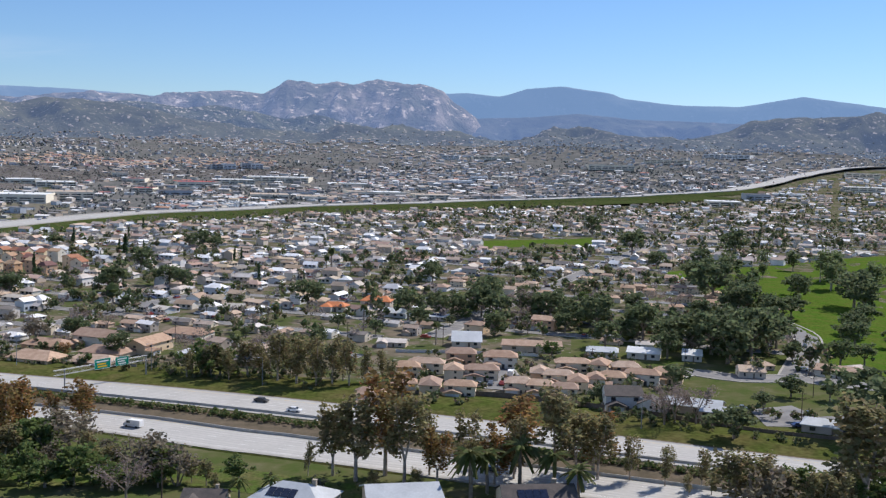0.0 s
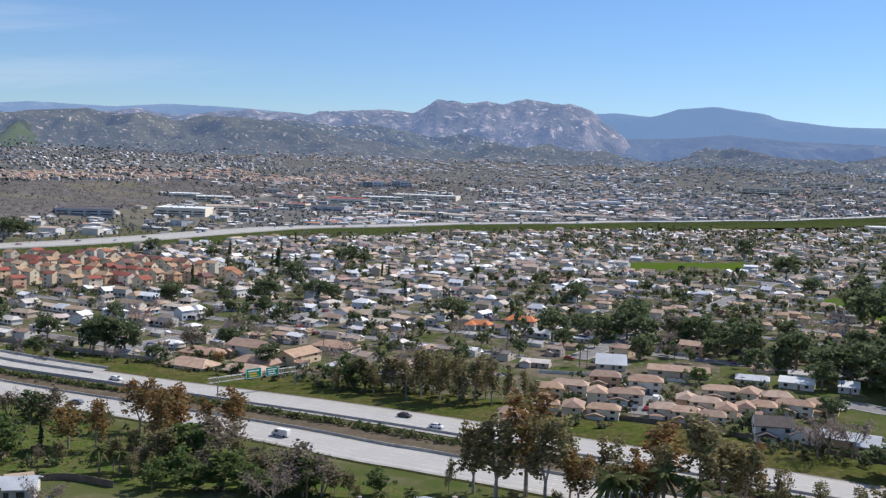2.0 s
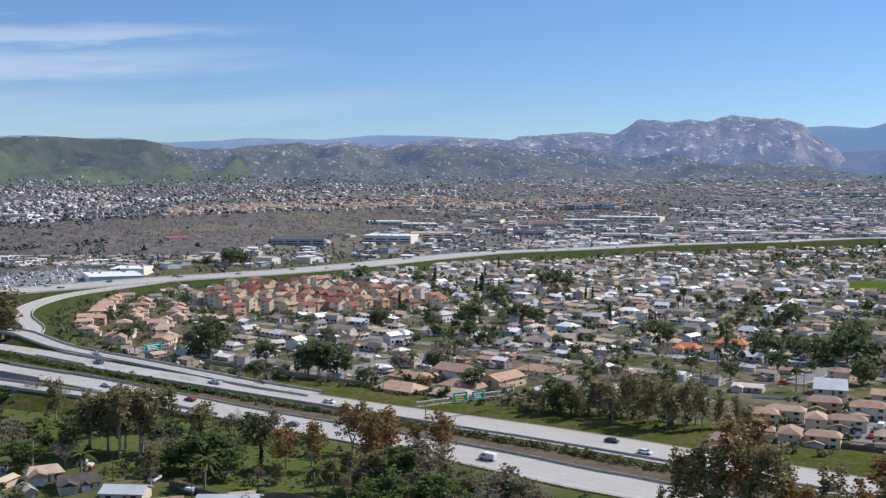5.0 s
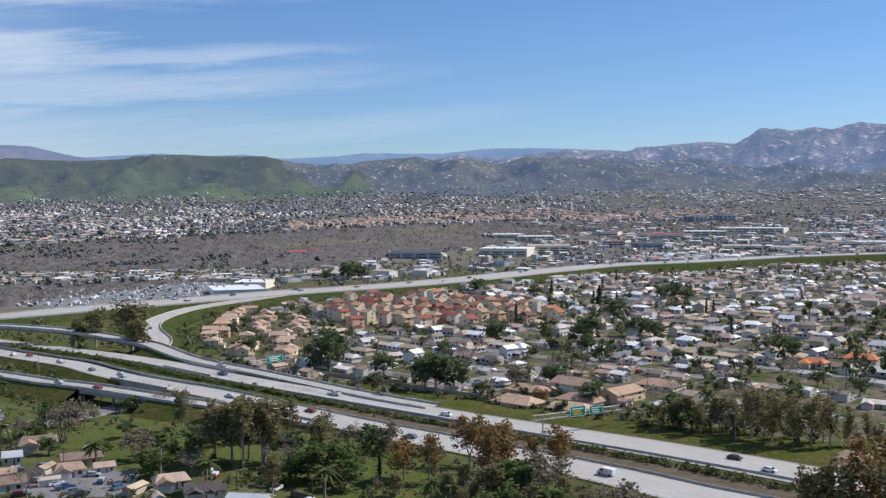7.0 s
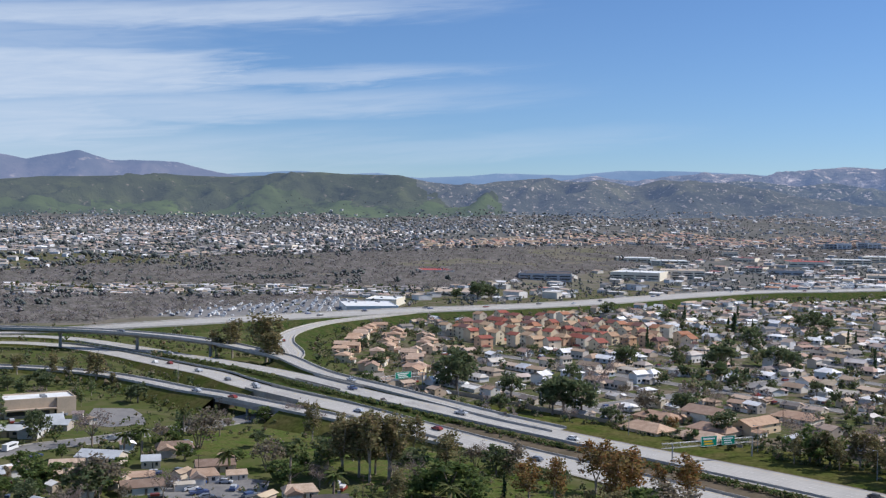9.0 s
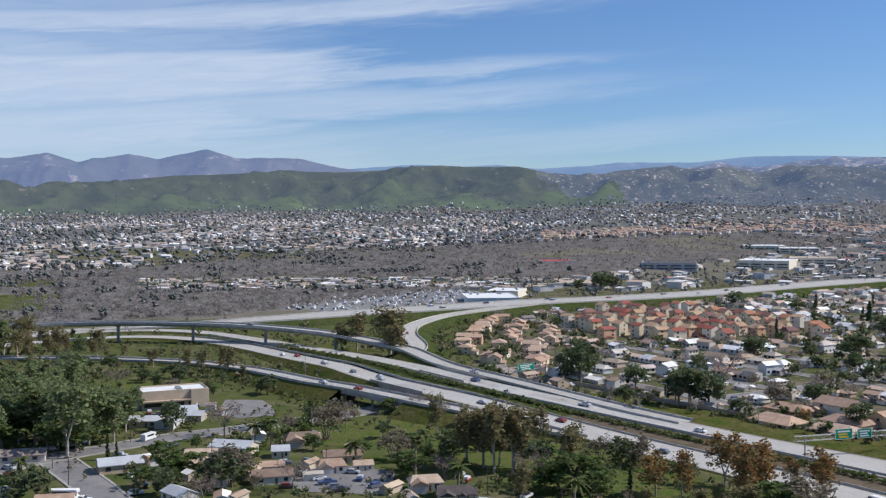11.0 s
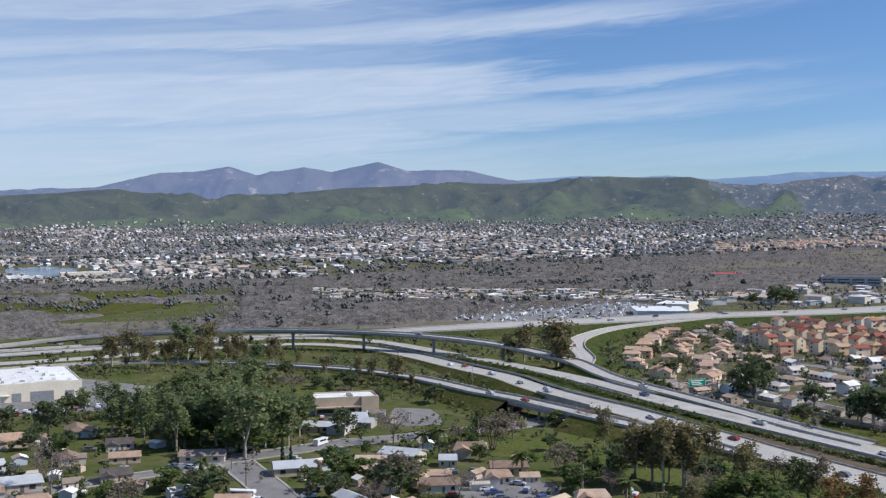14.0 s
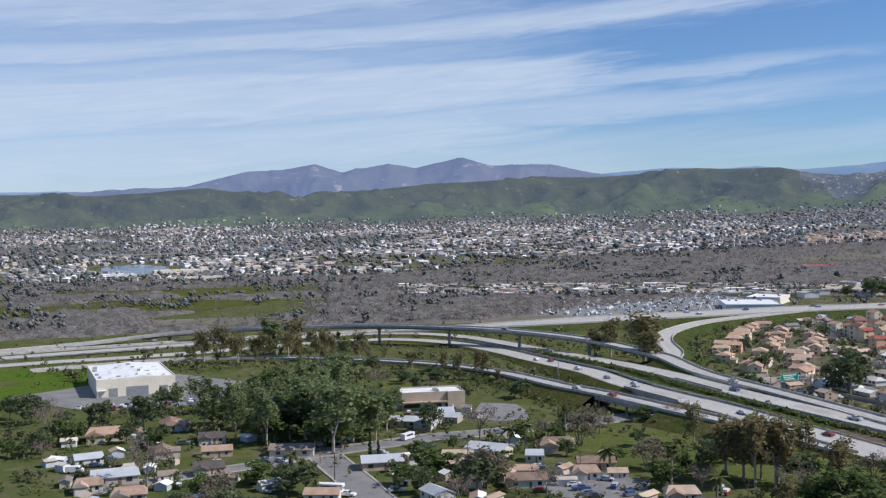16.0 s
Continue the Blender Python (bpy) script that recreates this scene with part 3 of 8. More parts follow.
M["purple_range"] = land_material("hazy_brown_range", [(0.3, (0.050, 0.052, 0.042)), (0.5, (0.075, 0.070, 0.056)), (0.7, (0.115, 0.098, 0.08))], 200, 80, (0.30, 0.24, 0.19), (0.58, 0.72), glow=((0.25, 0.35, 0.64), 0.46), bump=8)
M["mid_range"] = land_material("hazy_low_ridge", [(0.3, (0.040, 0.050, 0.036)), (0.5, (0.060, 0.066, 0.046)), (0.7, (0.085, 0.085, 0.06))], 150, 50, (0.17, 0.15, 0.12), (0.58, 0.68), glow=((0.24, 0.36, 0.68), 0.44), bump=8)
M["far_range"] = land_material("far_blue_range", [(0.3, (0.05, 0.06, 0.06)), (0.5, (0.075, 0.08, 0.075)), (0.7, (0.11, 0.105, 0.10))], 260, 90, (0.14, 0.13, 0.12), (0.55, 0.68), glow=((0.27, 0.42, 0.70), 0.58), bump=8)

AZ = np.concatenate([np.arange(-180, -30, 4.0), np.arange(-30, 80, 0.19), np.arange(80, 180.1, 4.0)])
RR = np.concatenate([[0.0], np.geomspace(25, 900, 46), np.linspace(930, 3150, 56), np.linspace(3170, 4050, 70), np.linspace(4150, 4950, 6)])


RIVER_FAR = profile([(6, 2552), (20, 2404), (31, 2085), (42, 1893), (54, 1540), (66, 1460), (74, 1500), (82, 1500)])
RIVER_NEAR = profile([(6, 2420), (14, 2276), (20, 1960), (24, 1642), (30, 1330), (36, 1130), (44, 960), (47, 880), (50, 850), (56, 830), (64, 815), (82, 800)])
R_FAR_TOWN = profile([(-180, 2900), (-21, 2900), (-16, 2380), (-10, 2030), (0, 1725), (9, 1440), (15, 1310), (20, 1140), (90, 1140)])
NEAR_EDGE = profile([(-180, 900), (-40, 900), (-30, 285), (-24, 291), (5.8, 326), (16.4, 361), (32, 457), (36.5, 480), (37.5, 975), (90, 975), (180, 975)])


def cover(az, r):
    x, y = -r * np.sin(np.radians(az)), r * np.cos(np.radians(az))
    k = np.where(r < NEAR_EDGE(az) + 26, 0, 1)
    k = np.where((az < -7) & (r < 470), 0, k)
    wet = (az > 57 + 8 * (fbm(x / 90, y / 90, 2, 77) - 0.5)) & (r > 930) & (r < 1400 + 200 * (fbm(x / 120, y / 120, 2, 78) - 0.5))
    wob = 120 * (fbm(x / 250, y / 250, 3, 31) - 0.5)
    river = (az > 20 + 6 * (fbm(r / 300, r * 0, 2, 3) - 0.5)) & (r > 815) & (r < RIVER_FAR(az) - 30 + wob) & ((az > 45) | (r > 1150 + (45 - az) * 8))
    k = np.where(river, 2, k)
    k = np.where(wet, 0, k)
    k = np.where((r > np.where(az < 20, R_FAR_TOWN(az), 1950 + wob)) & ~river, 3, k)
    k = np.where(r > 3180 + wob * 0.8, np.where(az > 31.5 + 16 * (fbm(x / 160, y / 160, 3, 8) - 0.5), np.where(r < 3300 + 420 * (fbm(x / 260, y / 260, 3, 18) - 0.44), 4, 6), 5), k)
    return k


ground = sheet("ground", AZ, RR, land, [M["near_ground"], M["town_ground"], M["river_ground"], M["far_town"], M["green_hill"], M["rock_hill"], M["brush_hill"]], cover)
tagged(ground, "valley floor rising to green hills and rocky slopes", "ground", kind="structure")


def range_of(name, crest, r0, r1, az0, az1, step, mat, amp, seed, label, foot=-0.6, size=260):
    def zf(A, R):
        s = np.clip((R - r0) / (r1 - r0), 0, 1)
        X, Y = -R * np.sin(np.radians(A)), R * np.cos(np.radians(A))
        top = EYE + r1 * np.tan(np.radians(crest(A)))
        low = EYE + r0 * math.tan(radians(foot))
        h = 0.55 * s + 0.45 * s * s * (3 - 2 * s)
        z = low + (top - low) * h
        u, v = A * 75.0 / size, s * 420.0 / size
        warp = 0.8 * fbm(u * 0.7, v * 0.9, 2, seed + 5)
        # long spurs that run down from the crest, then gullies on their flanks
        spurs = ridged(u * 0.42 + 0.5 * warp + 0.25 * v, v * 0.30 + 0.4 * warp, 3, seed + 9, 0.45) - 0.55
        z = z + spurs * amp * 1.5 * np.clip(s * (1 - s) * 4, 0.0, 1)
        z = z + (ridged(u * 1.25 + warp + 0.45 * v, v - 0.25 * u + warp, 5, seed, 0.50) - 0.6) * amp * 0.85 * np.clip(s * (1 - s) * 4, 0.02, 1)
        z = z + (fbm(A * 3.1, A * 0, 4, seed + 40, 0.5) - 0.5) * amp * 0.05 * s ** 6
        return np.where(R > r1, z - (R - r1) * 0.5, z)

    rr = np.concatenate([np.linspace(r0, r1, 56), [r1 + 60]])
    ob = sheet(name, np.arange(az0, az1, step), rr, zf, mat)
    return tagged(ob, label, "mountain", kind="structure")


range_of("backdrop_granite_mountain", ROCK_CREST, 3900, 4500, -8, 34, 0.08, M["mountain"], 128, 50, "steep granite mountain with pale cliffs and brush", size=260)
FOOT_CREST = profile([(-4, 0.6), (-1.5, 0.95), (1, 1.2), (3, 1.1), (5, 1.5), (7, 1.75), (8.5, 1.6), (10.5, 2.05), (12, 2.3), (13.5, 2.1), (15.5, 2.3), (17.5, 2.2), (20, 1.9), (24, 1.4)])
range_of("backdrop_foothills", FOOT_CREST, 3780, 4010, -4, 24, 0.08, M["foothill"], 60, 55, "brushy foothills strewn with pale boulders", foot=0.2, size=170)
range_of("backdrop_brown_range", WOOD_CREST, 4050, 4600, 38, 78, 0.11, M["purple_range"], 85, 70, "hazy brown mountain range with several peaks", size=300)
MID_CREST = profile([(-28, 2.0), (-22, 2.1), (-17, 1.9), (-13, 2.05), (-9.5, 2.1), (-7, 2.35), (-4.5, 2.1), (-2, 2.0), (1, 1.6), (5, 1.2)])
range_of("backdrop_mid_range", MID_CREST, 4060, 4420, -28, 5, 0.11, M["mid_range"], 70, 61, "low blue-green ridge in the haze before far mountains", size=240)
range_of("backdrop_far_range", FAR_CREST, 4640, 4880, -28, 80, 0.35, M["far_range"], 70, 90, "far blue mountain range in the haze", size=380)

# ---------------------------------------------------------------- roads


def curve(points, step=8.0):
    """Evenly spaced points on a smooth line through the given ones (any number of columns; x and y first)."""
    P = np.array(points, float)
    P = np.vstack([2 * P[0] - P[1], P, 2 * P[-1] - P[-2]])
    out = []
    for i in range(1, len(P) - 2):
        p0, p1, p2, p3 = P[i - 1:i + 3]
        n = max(2, int(np.hypot(*(p2 - p1)[:2]) / step))
        for t in np.linspace(0, 1, n, endpoint=False):
            out.append(0.5 * (2 * p1 + (p2 - p0) * t + (2 * p0 - 5 * p1 + 4 * p2 - p3) * t * t + (3 * p1 - p0 - 3 * p2 + p3) * t ** 3))
    out.append(P[-2])
    return np.array(out)


def sides(line):
    """Unit vectors to the left of the line."""
    d = np.gradient(line[:, :2], axis=0)
    d /= np.linalg.norm(d, axis=1)[:, None] + 1e-9
    return np.stack([-d[:, 1], d[:, 0]], -1)


def ribbon(name, line, section, mat, parent=None, index=None):
    """A body swept along a line; section: rows of (sideways, up) that may be arrays along the line."""
    s = sides(line)
    n, k = len(line), len(section)
    V = np.zeros((n, k, 3))
    for j, (a, b) in enumerate(section):
        a, b = np.broadcast_to(a, n), np.broadcast_to(b, n)
        V[:, j, :2] = line[:, :2] + s * a[:, None]
        V[:, j, 2] = line[:, 2] + b
    i = (np.arange(n - 1)[:, None] * k + np.arange(k - 1)[None, :]).ravel()
    Fc = np.stack([i, i + 1, i + k + 1, i + k], -1)
    idx = None if index is None else np.tile(index, n - 1)
    return mesh_from(name, V.reshape(-1, 3), Fc, mat, idx, parent)


def slab(name, line, width, mat, parent=None, thick=0.6):
    w = np.asarray(width) / 2
    return ribbon(name, line, [(w, -thick), (w, 0), (-w, 0), (-w, -thick)], mat, parent)


def dashes(name, line, offset, mat, parent, length=3.0, gap=9.0, width=0.15, lift=0.02):
    """Painted lane marks along a line, in one mesh."""
    d = np.concatenate([[0], np.cumsum(np.hypot(*np.diff(line[:, :2], axis=0).T))])
    s = sides(line)
    V, Fc = [], []
    for a in np.arange(0, d[-1] - length, length + gap):
        q = []
        for u in (a, a + length):
            c = np.array([np.interp(u, d, line[:, j]) for j in range(3)])
            n = np.array([np.interp(u, d, s[:, j]) for j in range(2)])
            o = np.interp(u, d, np.broadcast_to(offset, len(line)))
            q.append((c[:2] + n * (o - width / 2), c[2] + lift))
            q.append((c[:2] + n * (o + width / 2), c[2] + lift))
        b = len(V)
        V += [(*p, z) for p, z in q]
        Fc.append((b, b + 2, b + 3, b + 1))
    return mesh_from(name, V, Fc, mat, parent=parent)


def road_thing(name, label, kind="structure", category="road"):
    return tagged(new(name), label, category, kind=kind)


# centre lines: x, y, z, width
UPPER = curve([(420, 150, 0.5, 22), (240, 222, 0.5, 22), (119, 266, 0.5, 22), (30, 301, 0.5, 22), (-33, 324, 0.5, 22), (-65, 335, 0.5, 21), (-102, 346, 0.5, 20), (-159, 362, 0.6, 15), (-272, 395, 0.9, 12), (-313, 410, 0.9, 12), (-355, 425, 1.0, 12), (-393, 435, 1.0, 12), (-424, 441, 1.0, 12), (-452, 445, 1.0, 12), (-482, 451, 1.0, 12), (-515, 457, 1.0, 12), (-548, 462, 1.0, 12), (-577, 462, 1.0, 13), (-602, 454, 1.0, 13), (-621, 438, 1.0, 13), (-635, 412, 1.0, 13), (-645, 378, 1.0, 15), (-654, 337, 1.0, 15), (-661, 291, 1.0, 15), (-667, 247, 1.0, 15), (-672, 208, 1.0, 15), (-690, 60, 0.6, 15)])
LOWER = curve([(420, 108, 0.4, 21), (240, 179, 0.4, 21), (90, 238, 0.4, 21), (-32, 283, 0.4, 21), (-57, 291, 0.4, 21), (-98, 307, 0.4, 20), (-186, 333, 0.5, 17), (-270, 363, 0.7, 14), (-345, 385, 0.8, 13), (-387, 403, 0.8, 13), (-416, 410, 0.8, 13), (-448, 418, 0.8, 13), (-481, 427, 0.8, 13), (-513, 433, 0.8, 13), (-543, 435, 0.8, 13), (-570, 430, 0.8, 13), (-591, 416, 0.8, 13), (-603, 392, 0.8, 15), (-610, 359, 0.8, 15), (-612, 324, 0.8, 15), (-613, 292, 1.0, 15), (-618, 262, 1.0, 15), (-627, 230, 0.8, 15), (-636, 196, 0.8, 15), (-655, 60, 0.6, 15)])
FLY = curve([(-178, 374, 0.7, 9), (-213, 384, 1.2, 9), (-280, 407, 2.5, 9), (-330, 421, 4.2, 9), (-379, 449, 5.6, 10), (-398, 452, 6.6, 10), (-417, 453, 8.2, 10), (-437, 453, 9.6, 10), (-457, 450, 10.6, 10), (-477, 446, 11.3, 10), (-497, 441, 11.8, 10), (-516, 435, 12.0, 10), (-535, 427, 12.0, 10), (-554, 418, 12.0, 10), (-571, 409, 11.9, 10), (-588, 398, 11.6, 10), (-604, 386, 11.2, 10), (-619, 373, 10.8, 10), (-633, 360, 10.2, 10), (-647, 347, 9.5, 10), (-662, 334, 8.5, 10), (-675, 320, 7.2, 10), (-687, 305, 6.0, 10), (-696, 289, 4.5, 10), (-702, 272, 3.0, 10), (-705, 255, 2.0, 10), (-708, 237, 1.5, 10), (-710, 219, 1.0, 10), (-716, 60, 0.6, 10)])
CONNECT = curve([(-355, 430, 4.2, 9), (-372, 447, 4.4, 10), (-392, 474, 4.5, 10), (-432, 513, 4.6, 10), (-462, 556, 4.8, 10), (-484, 619, 5, 10), (-486, 688, 5.2, 10), (-483, 760, 5.4, 9), (-470, 850, 5.5, 8)])
RAMP = curve([(-195, 326, 0.5, 5), (-240, 339, 0.6, 8), (-282, 346, 0.8, 9), (-334, 355, 1.0, 9), (-359, 356, 1.2, 9), (-385, 361, 1.2, 9), (-413, 366, 1.0, 9), (-440, 367, 0.8, 9), (-466, 363, 0.8, 9), (-490, 354, 0.8, 9), (-517, 341, 0.8, 9), (-545, 322, 0.8, 9), (-570, 298, 0.8, 9), (-588, 267, 0.8, 9), (-598, 229, 0.6, 9), (-604, 187, 0.4, 9)])
CROSS = curve([(1700, 3000, 2, 40), (1350, 2830, 3, 40), (1040, 2715, 5.5, 40), (902, 2596, 5.5, 40), (790, 2458, 5.5, 40), (680, 2300, 5.5, 40), (587, 2176, 5.5, 40), (500, 2105, 5.5, 40), (388, 2025, 5.5, 40), (269, 1945, 5.5, 42), (163, 1882, 5.5, 42), (61, 1805, 5.5, 42), (-2, 1726, 5.5, 42), (-74, 1638, 5.5, 42), (-151, 1543, 5.5, 42), (-218, 1446, 5.5, 42), (-273, 1352, 5.5, 42), (-322, 1274, 5.5, 42), (-358, 1205, 5.5, 42), (-380, 1125, 5.5, 42), (-398, 1050, 5.5, 42), (-414, 965, 5.5, 42), (-437, 885, 5.5, 42), (-461, 822, 5.5, 42), (-495, 754, 5.5, 42), (-542, 626, 5.0, 40), (-558, 583, 4.8, 38), (-571, 547, 4.2, 34), (-583, 520, 3.8, 31), (-594, 500, 3.0, 28), (-606, 482, 2.4, 24), (-620, 462, 1.6, 19), (-636, 438, 1.2, 14), (-650, 407, 1.0, 12), (-661, 371, 1.0, 11), (-670, 332, 1.0, 10), (-678, 292, 1.0, 10), (-685, 252, 1.0, 9), (-691, 213, 1.0, 9), (-705, 60, 0.6, 9)], 14)
for row in CROSS:
    row[2] += height(row[0], row[1]) * smooth(1100, 1500, math.hypot(row[0], row[1]))


def freeway(name, line, label, mat, lanes, barrier=True):
    ob = road_thing(name, label)
    w = line[:, 3]
    part_obj = slab("road_slab", line, w, mat, ob)
    for side in (1, -1):
        wd = w / 2
        ribbon("shoulder", line, [(side * (wd - 1.3), 0.012), (side * (wd + 0.2), 0.012)][::side], M["shoulder"] if side < 0 else M["concrete"], ob)
        if barrier:
            o = side * (wd + 0.35)
            ribbon("barrier", line, [(o - 0.3, -0.6), (o - 0.18, 0.85), (o + 0.18, 0.85), (o + 0.3, -0.6)][::-1], M["barrier"], ob)
    for i in range(lanes):
        # worn wheel tracks in the lanes
        mid = (-w / 2 + 2.8) + (w - 5.6) * (i + 0.5) / lanes
        for o in (-0.85, 0.85):
            ribbon("wheel_track", line, [(mid + o + 0.36, 0.008), (mid + o - 0.36, 0.008)], M["track"], ob)
    for i in range(1, lanes):
        dashes("lane_mark", line, (-w / 2 + 2.8) + (w - 5.6) * i / lanes, M["paint_white"], ob)
    dashes("edge_line", line, w / 2 - 2.7, M["paint_white"], ob, 30, 0.5, 0.14)
    dashes("edge_line", line, -w / 2 + 2.7, M["paint_yellow"], ob, 30, 0.5, 0.14)
    return part_obj


def lift(line, rises):
    """Raises a road where it runs over the street, and draws it in a little towards the valley's south side."""
    xs, zs = np.array(sorted(rises)).T
    z = np.interp(line[:, 0], xs, zs)
    k = (EYE - z - line[:, 2]) / (EYE - line[:, 2])
    line[:, 0] *= k
    line[:, 1] *= k
    line[:, 2] += z
    return line


OVER = [(-600, 0), (-470, 1.0), (-400, 3.2), (-330, 4.6), (-270, 4.4), (-215, 1.8), (-150, 0), (400, 0)]
for road_line in (UPPER, LOWER, RAMP):
    lift(road_line, OVER)
lift(FLY, [(-600, 0), (-430, 0), (-380, 0.6), (-330, 1.6), (-290, 2.6), (-215, 1.6), (-150, 0), (400, 0)])

freeway("freeway_far_side", UPPER, "pale concrete freeway carriageway with dark shoulder", M["concrete_road"], 4, False)
freeway("freeway_near_side", LOWER, "pale concrete freeway carriageway with dark shoulder", M["concrete_road"], 4, False)
freeway("flyover", FLY, "curved concrete flyover ramp on round piers", M["concrete_road"], 2)
freeway("connector_ramp", CONNECT, "curving concrete connector ramp on an embankment", M["concrete_road"], 2)
freeway("exit_ramp", RAMP, "narrow concrete exit ramp", M["concrete_road"], 2)
freeway("cross_freeway", CROSS, "long pale concrete freeway on a green embankment", M["concrete_road"], 8)


def bank(name, line, mat, label, left=1.8, right=1.8, drop=0.05):
    """A grassy fill under a road, sloping to the ground on both sides."""
    w = line[:, 3] / 2 + 0.6
    g = land(*polar(line[:, 0], line[:, 1]))
    h = np.maximum(line[:, 2] - g, 0.05)
    ob = ribbon(name, line, [(w + h * left + 0.5, -h - 0.6), (w, -0.12 - drop), (-w, -0.12 - drop), (-w - h * right - 0.5, -h - 0.6)], mat)
    return tagged(ob, label, "embankment", kind="structure")


def cut(line, x0, x1):
    return line[(line[:, 0] > x0) & (line[:, 0] < x1)]


STREET_X = -300
bank("embankment_far_side_east", cut(UPPER, STREET_X + 14, 0), M["grass"], "grassy freeway fill")
bank("embankment_far_side_west", cut(UPPER, -640, STREET_X - 12), M["grass"], "grassy freeway fill")
bank("embankment_near_side_east", cut(LOWER, STREET_X + 16, 0), M["grass"], "grassy freeway fill")
bank("embankment_near_side_west", cut(LOWER, -640, STREET_X - 10), M["grass"], "grassy freeway fill")
bank("embankment_exit_ramp_east", cut(RAMP, STREET_X + 18, 0), M["grass"], "grassy ramp fill")
bank("embankment_exit_ramp_west", cut(RAMP, -620, STREET_X - 8), M["grass"], "grassy ramp fill")
bank("embankment_connector", CONNECT, M["bank_green"], "green connector embankment", 3, 3)
bank("embankment_cross_freeway", CROSS[CROSS[:, 1] < 2250], M["bank_green"], "long green freeway embankment", 3.0, 5.5)
strip = CROSS[(CROSS[:, 1] > 860) & (CROSS[:, 1] < 2090)]
sg = land(*polar(strip[:, 0], strip[:, 1])) - strip[:, 2]
wide = np.interp(strip[:, 1], [860, 1200, 2090], [40, 105, 125])
tagged(ribbon("wash_meadow", strip, [(wide, sg + 0.25), (wide * 0.6, sg + 0.6), (26, sg + 0.6)], M["bank_green"]), "green strip of open ground below the far freeway", "meadow", kind="structure")
bank("embankment_flyover_east", cut(FLY, STREET_X + 6, 0), M["grass"], "grassy ramp fill")
bank("embankment_flyover_mid", cut(FLY, -372, STREET_X - 18), M["grass"], "grassy ramp fill")


def bridge(name, line, x0, x1, label):
    """Deck girders, abutments and a bent of columns where a road crosses the street."""
    seg = curve(cut(line, x0 - 8, x1 + 8), 4)
    ob = tagged(new(name), label, "bridge", kind="structure")
    w = seg[:, 3] / 2
    for k, o in enumerate(np.linspace(-0.8, 0.8, 4)):
        ribbon("girder", seg, [(w * o + 0.5, -1.7), (w * o + 0.5, -0.55), (w * o - 0.5, -0.55), (w * o - 0.5, -1.7), (w * o + 0.5, -1.7)], M["concrete"], ob)
    for side in (-1, 1):
        o = side * (w + 0.3)
        ribbon("parapet", seg, [(o + 0.15, -1.9), (o + 0.15, 0.9), (o - 0.15, 0.9), (o - 0.15, -1.9), (o + 0.15, -1.9)], M["concrete"], ob)
    for end in (0, -1):
        c, s = seg[end], sides(seg)[end]
        bm = bmesh.new()
        d = Vector((s[1], -s[0], 0))
        sv = Vector((s[0], s[1], 0))
        hw = c[3] / 2 + 0.5
        pts = [Vector((c[0], c[1], 0)) + sv * a + d * b for a, b in ((-hw, -0.6), (hw, -0.6), (hw, 0.6), (-hw, 0.6))]
        lo = [bm.verts.new((p.x, p.y, -2.5)) for p in pts]
        hi = [bm.verts.new((p.x, p.y, c[2] - 0.6)) for p in pts]
        for i in range(4):
            bm.faces.new((lo[i], lo[(i + 1) % 4], hi[(i + 1) % 4], hi[i]))
        bm.faces.new(hi)
        bmesh.ops.recalc_face_normals(bm, faces=bm.faces)
        part("abutment", bm, M["bare_soil"], ob)
    c, s = seg[len(seg) // 2], sides(seg)[len(seg) // 2]
    for a in np.linspace(-0.35, 0.35, 3):
        bm = bmesh.new()
        p = c[:2] + s * a * c[3]
        rod(bm, (p[0], p[1], -1), (p[0], p[1], c[2] - 1.6), 0.55, n=10)
        part("column", bm, M["concrete"], ob)


bridge("bridge_far_side", UPPER, STREET_X - 14, STREET_X + 14, "concrete freeway bridge over a street")
bridge("bridge_near_side", LOWER, STREET_X - 12, STREET_X + 16, "concrete freeway bridge over a street")
bridge("bridge_exit_ramp", RAMP, STREET_X - 10, STREET_X + 18, "concrete ramp bridge over a street")
bridge("bridge_flyover_street", FLY, STREET_X - 20, STREET_X + 8, "concrete ramp bridge over a street")

# the flyover's own piers and deep box girder
fly_deck = tagged(new("flyover_structure"), "concrete box girder on flared piers", "bridge", kind="structure")
deck = FLY[(FLY[:, 2] > 4.2) & (FLY[:, 0] < -360)]
ribbon("box_girder", deck, [(3.6, -0.5), (2.6, -2.0), (-2.6, -2.0), (-3.6, -0.5)], M["concrete"], fly_deck)
for k in range(3, len(deck), 5):
    c = deck[k]
    bm = bmesh.new()
    g = height(c[0], c[1])
    rod(bm, (c[0], c[1], g - 1), (c[0], c[1], c[2] - 3.2), 0.95, 0.95, 10)
    rod(bm, (c[0], c[1], c[2] - 3.2), (c[0], c[1], c[2] - 1.95), 0.95, 2.1, 10)
    part("pier", bm, M["concrete"], fly_deck)

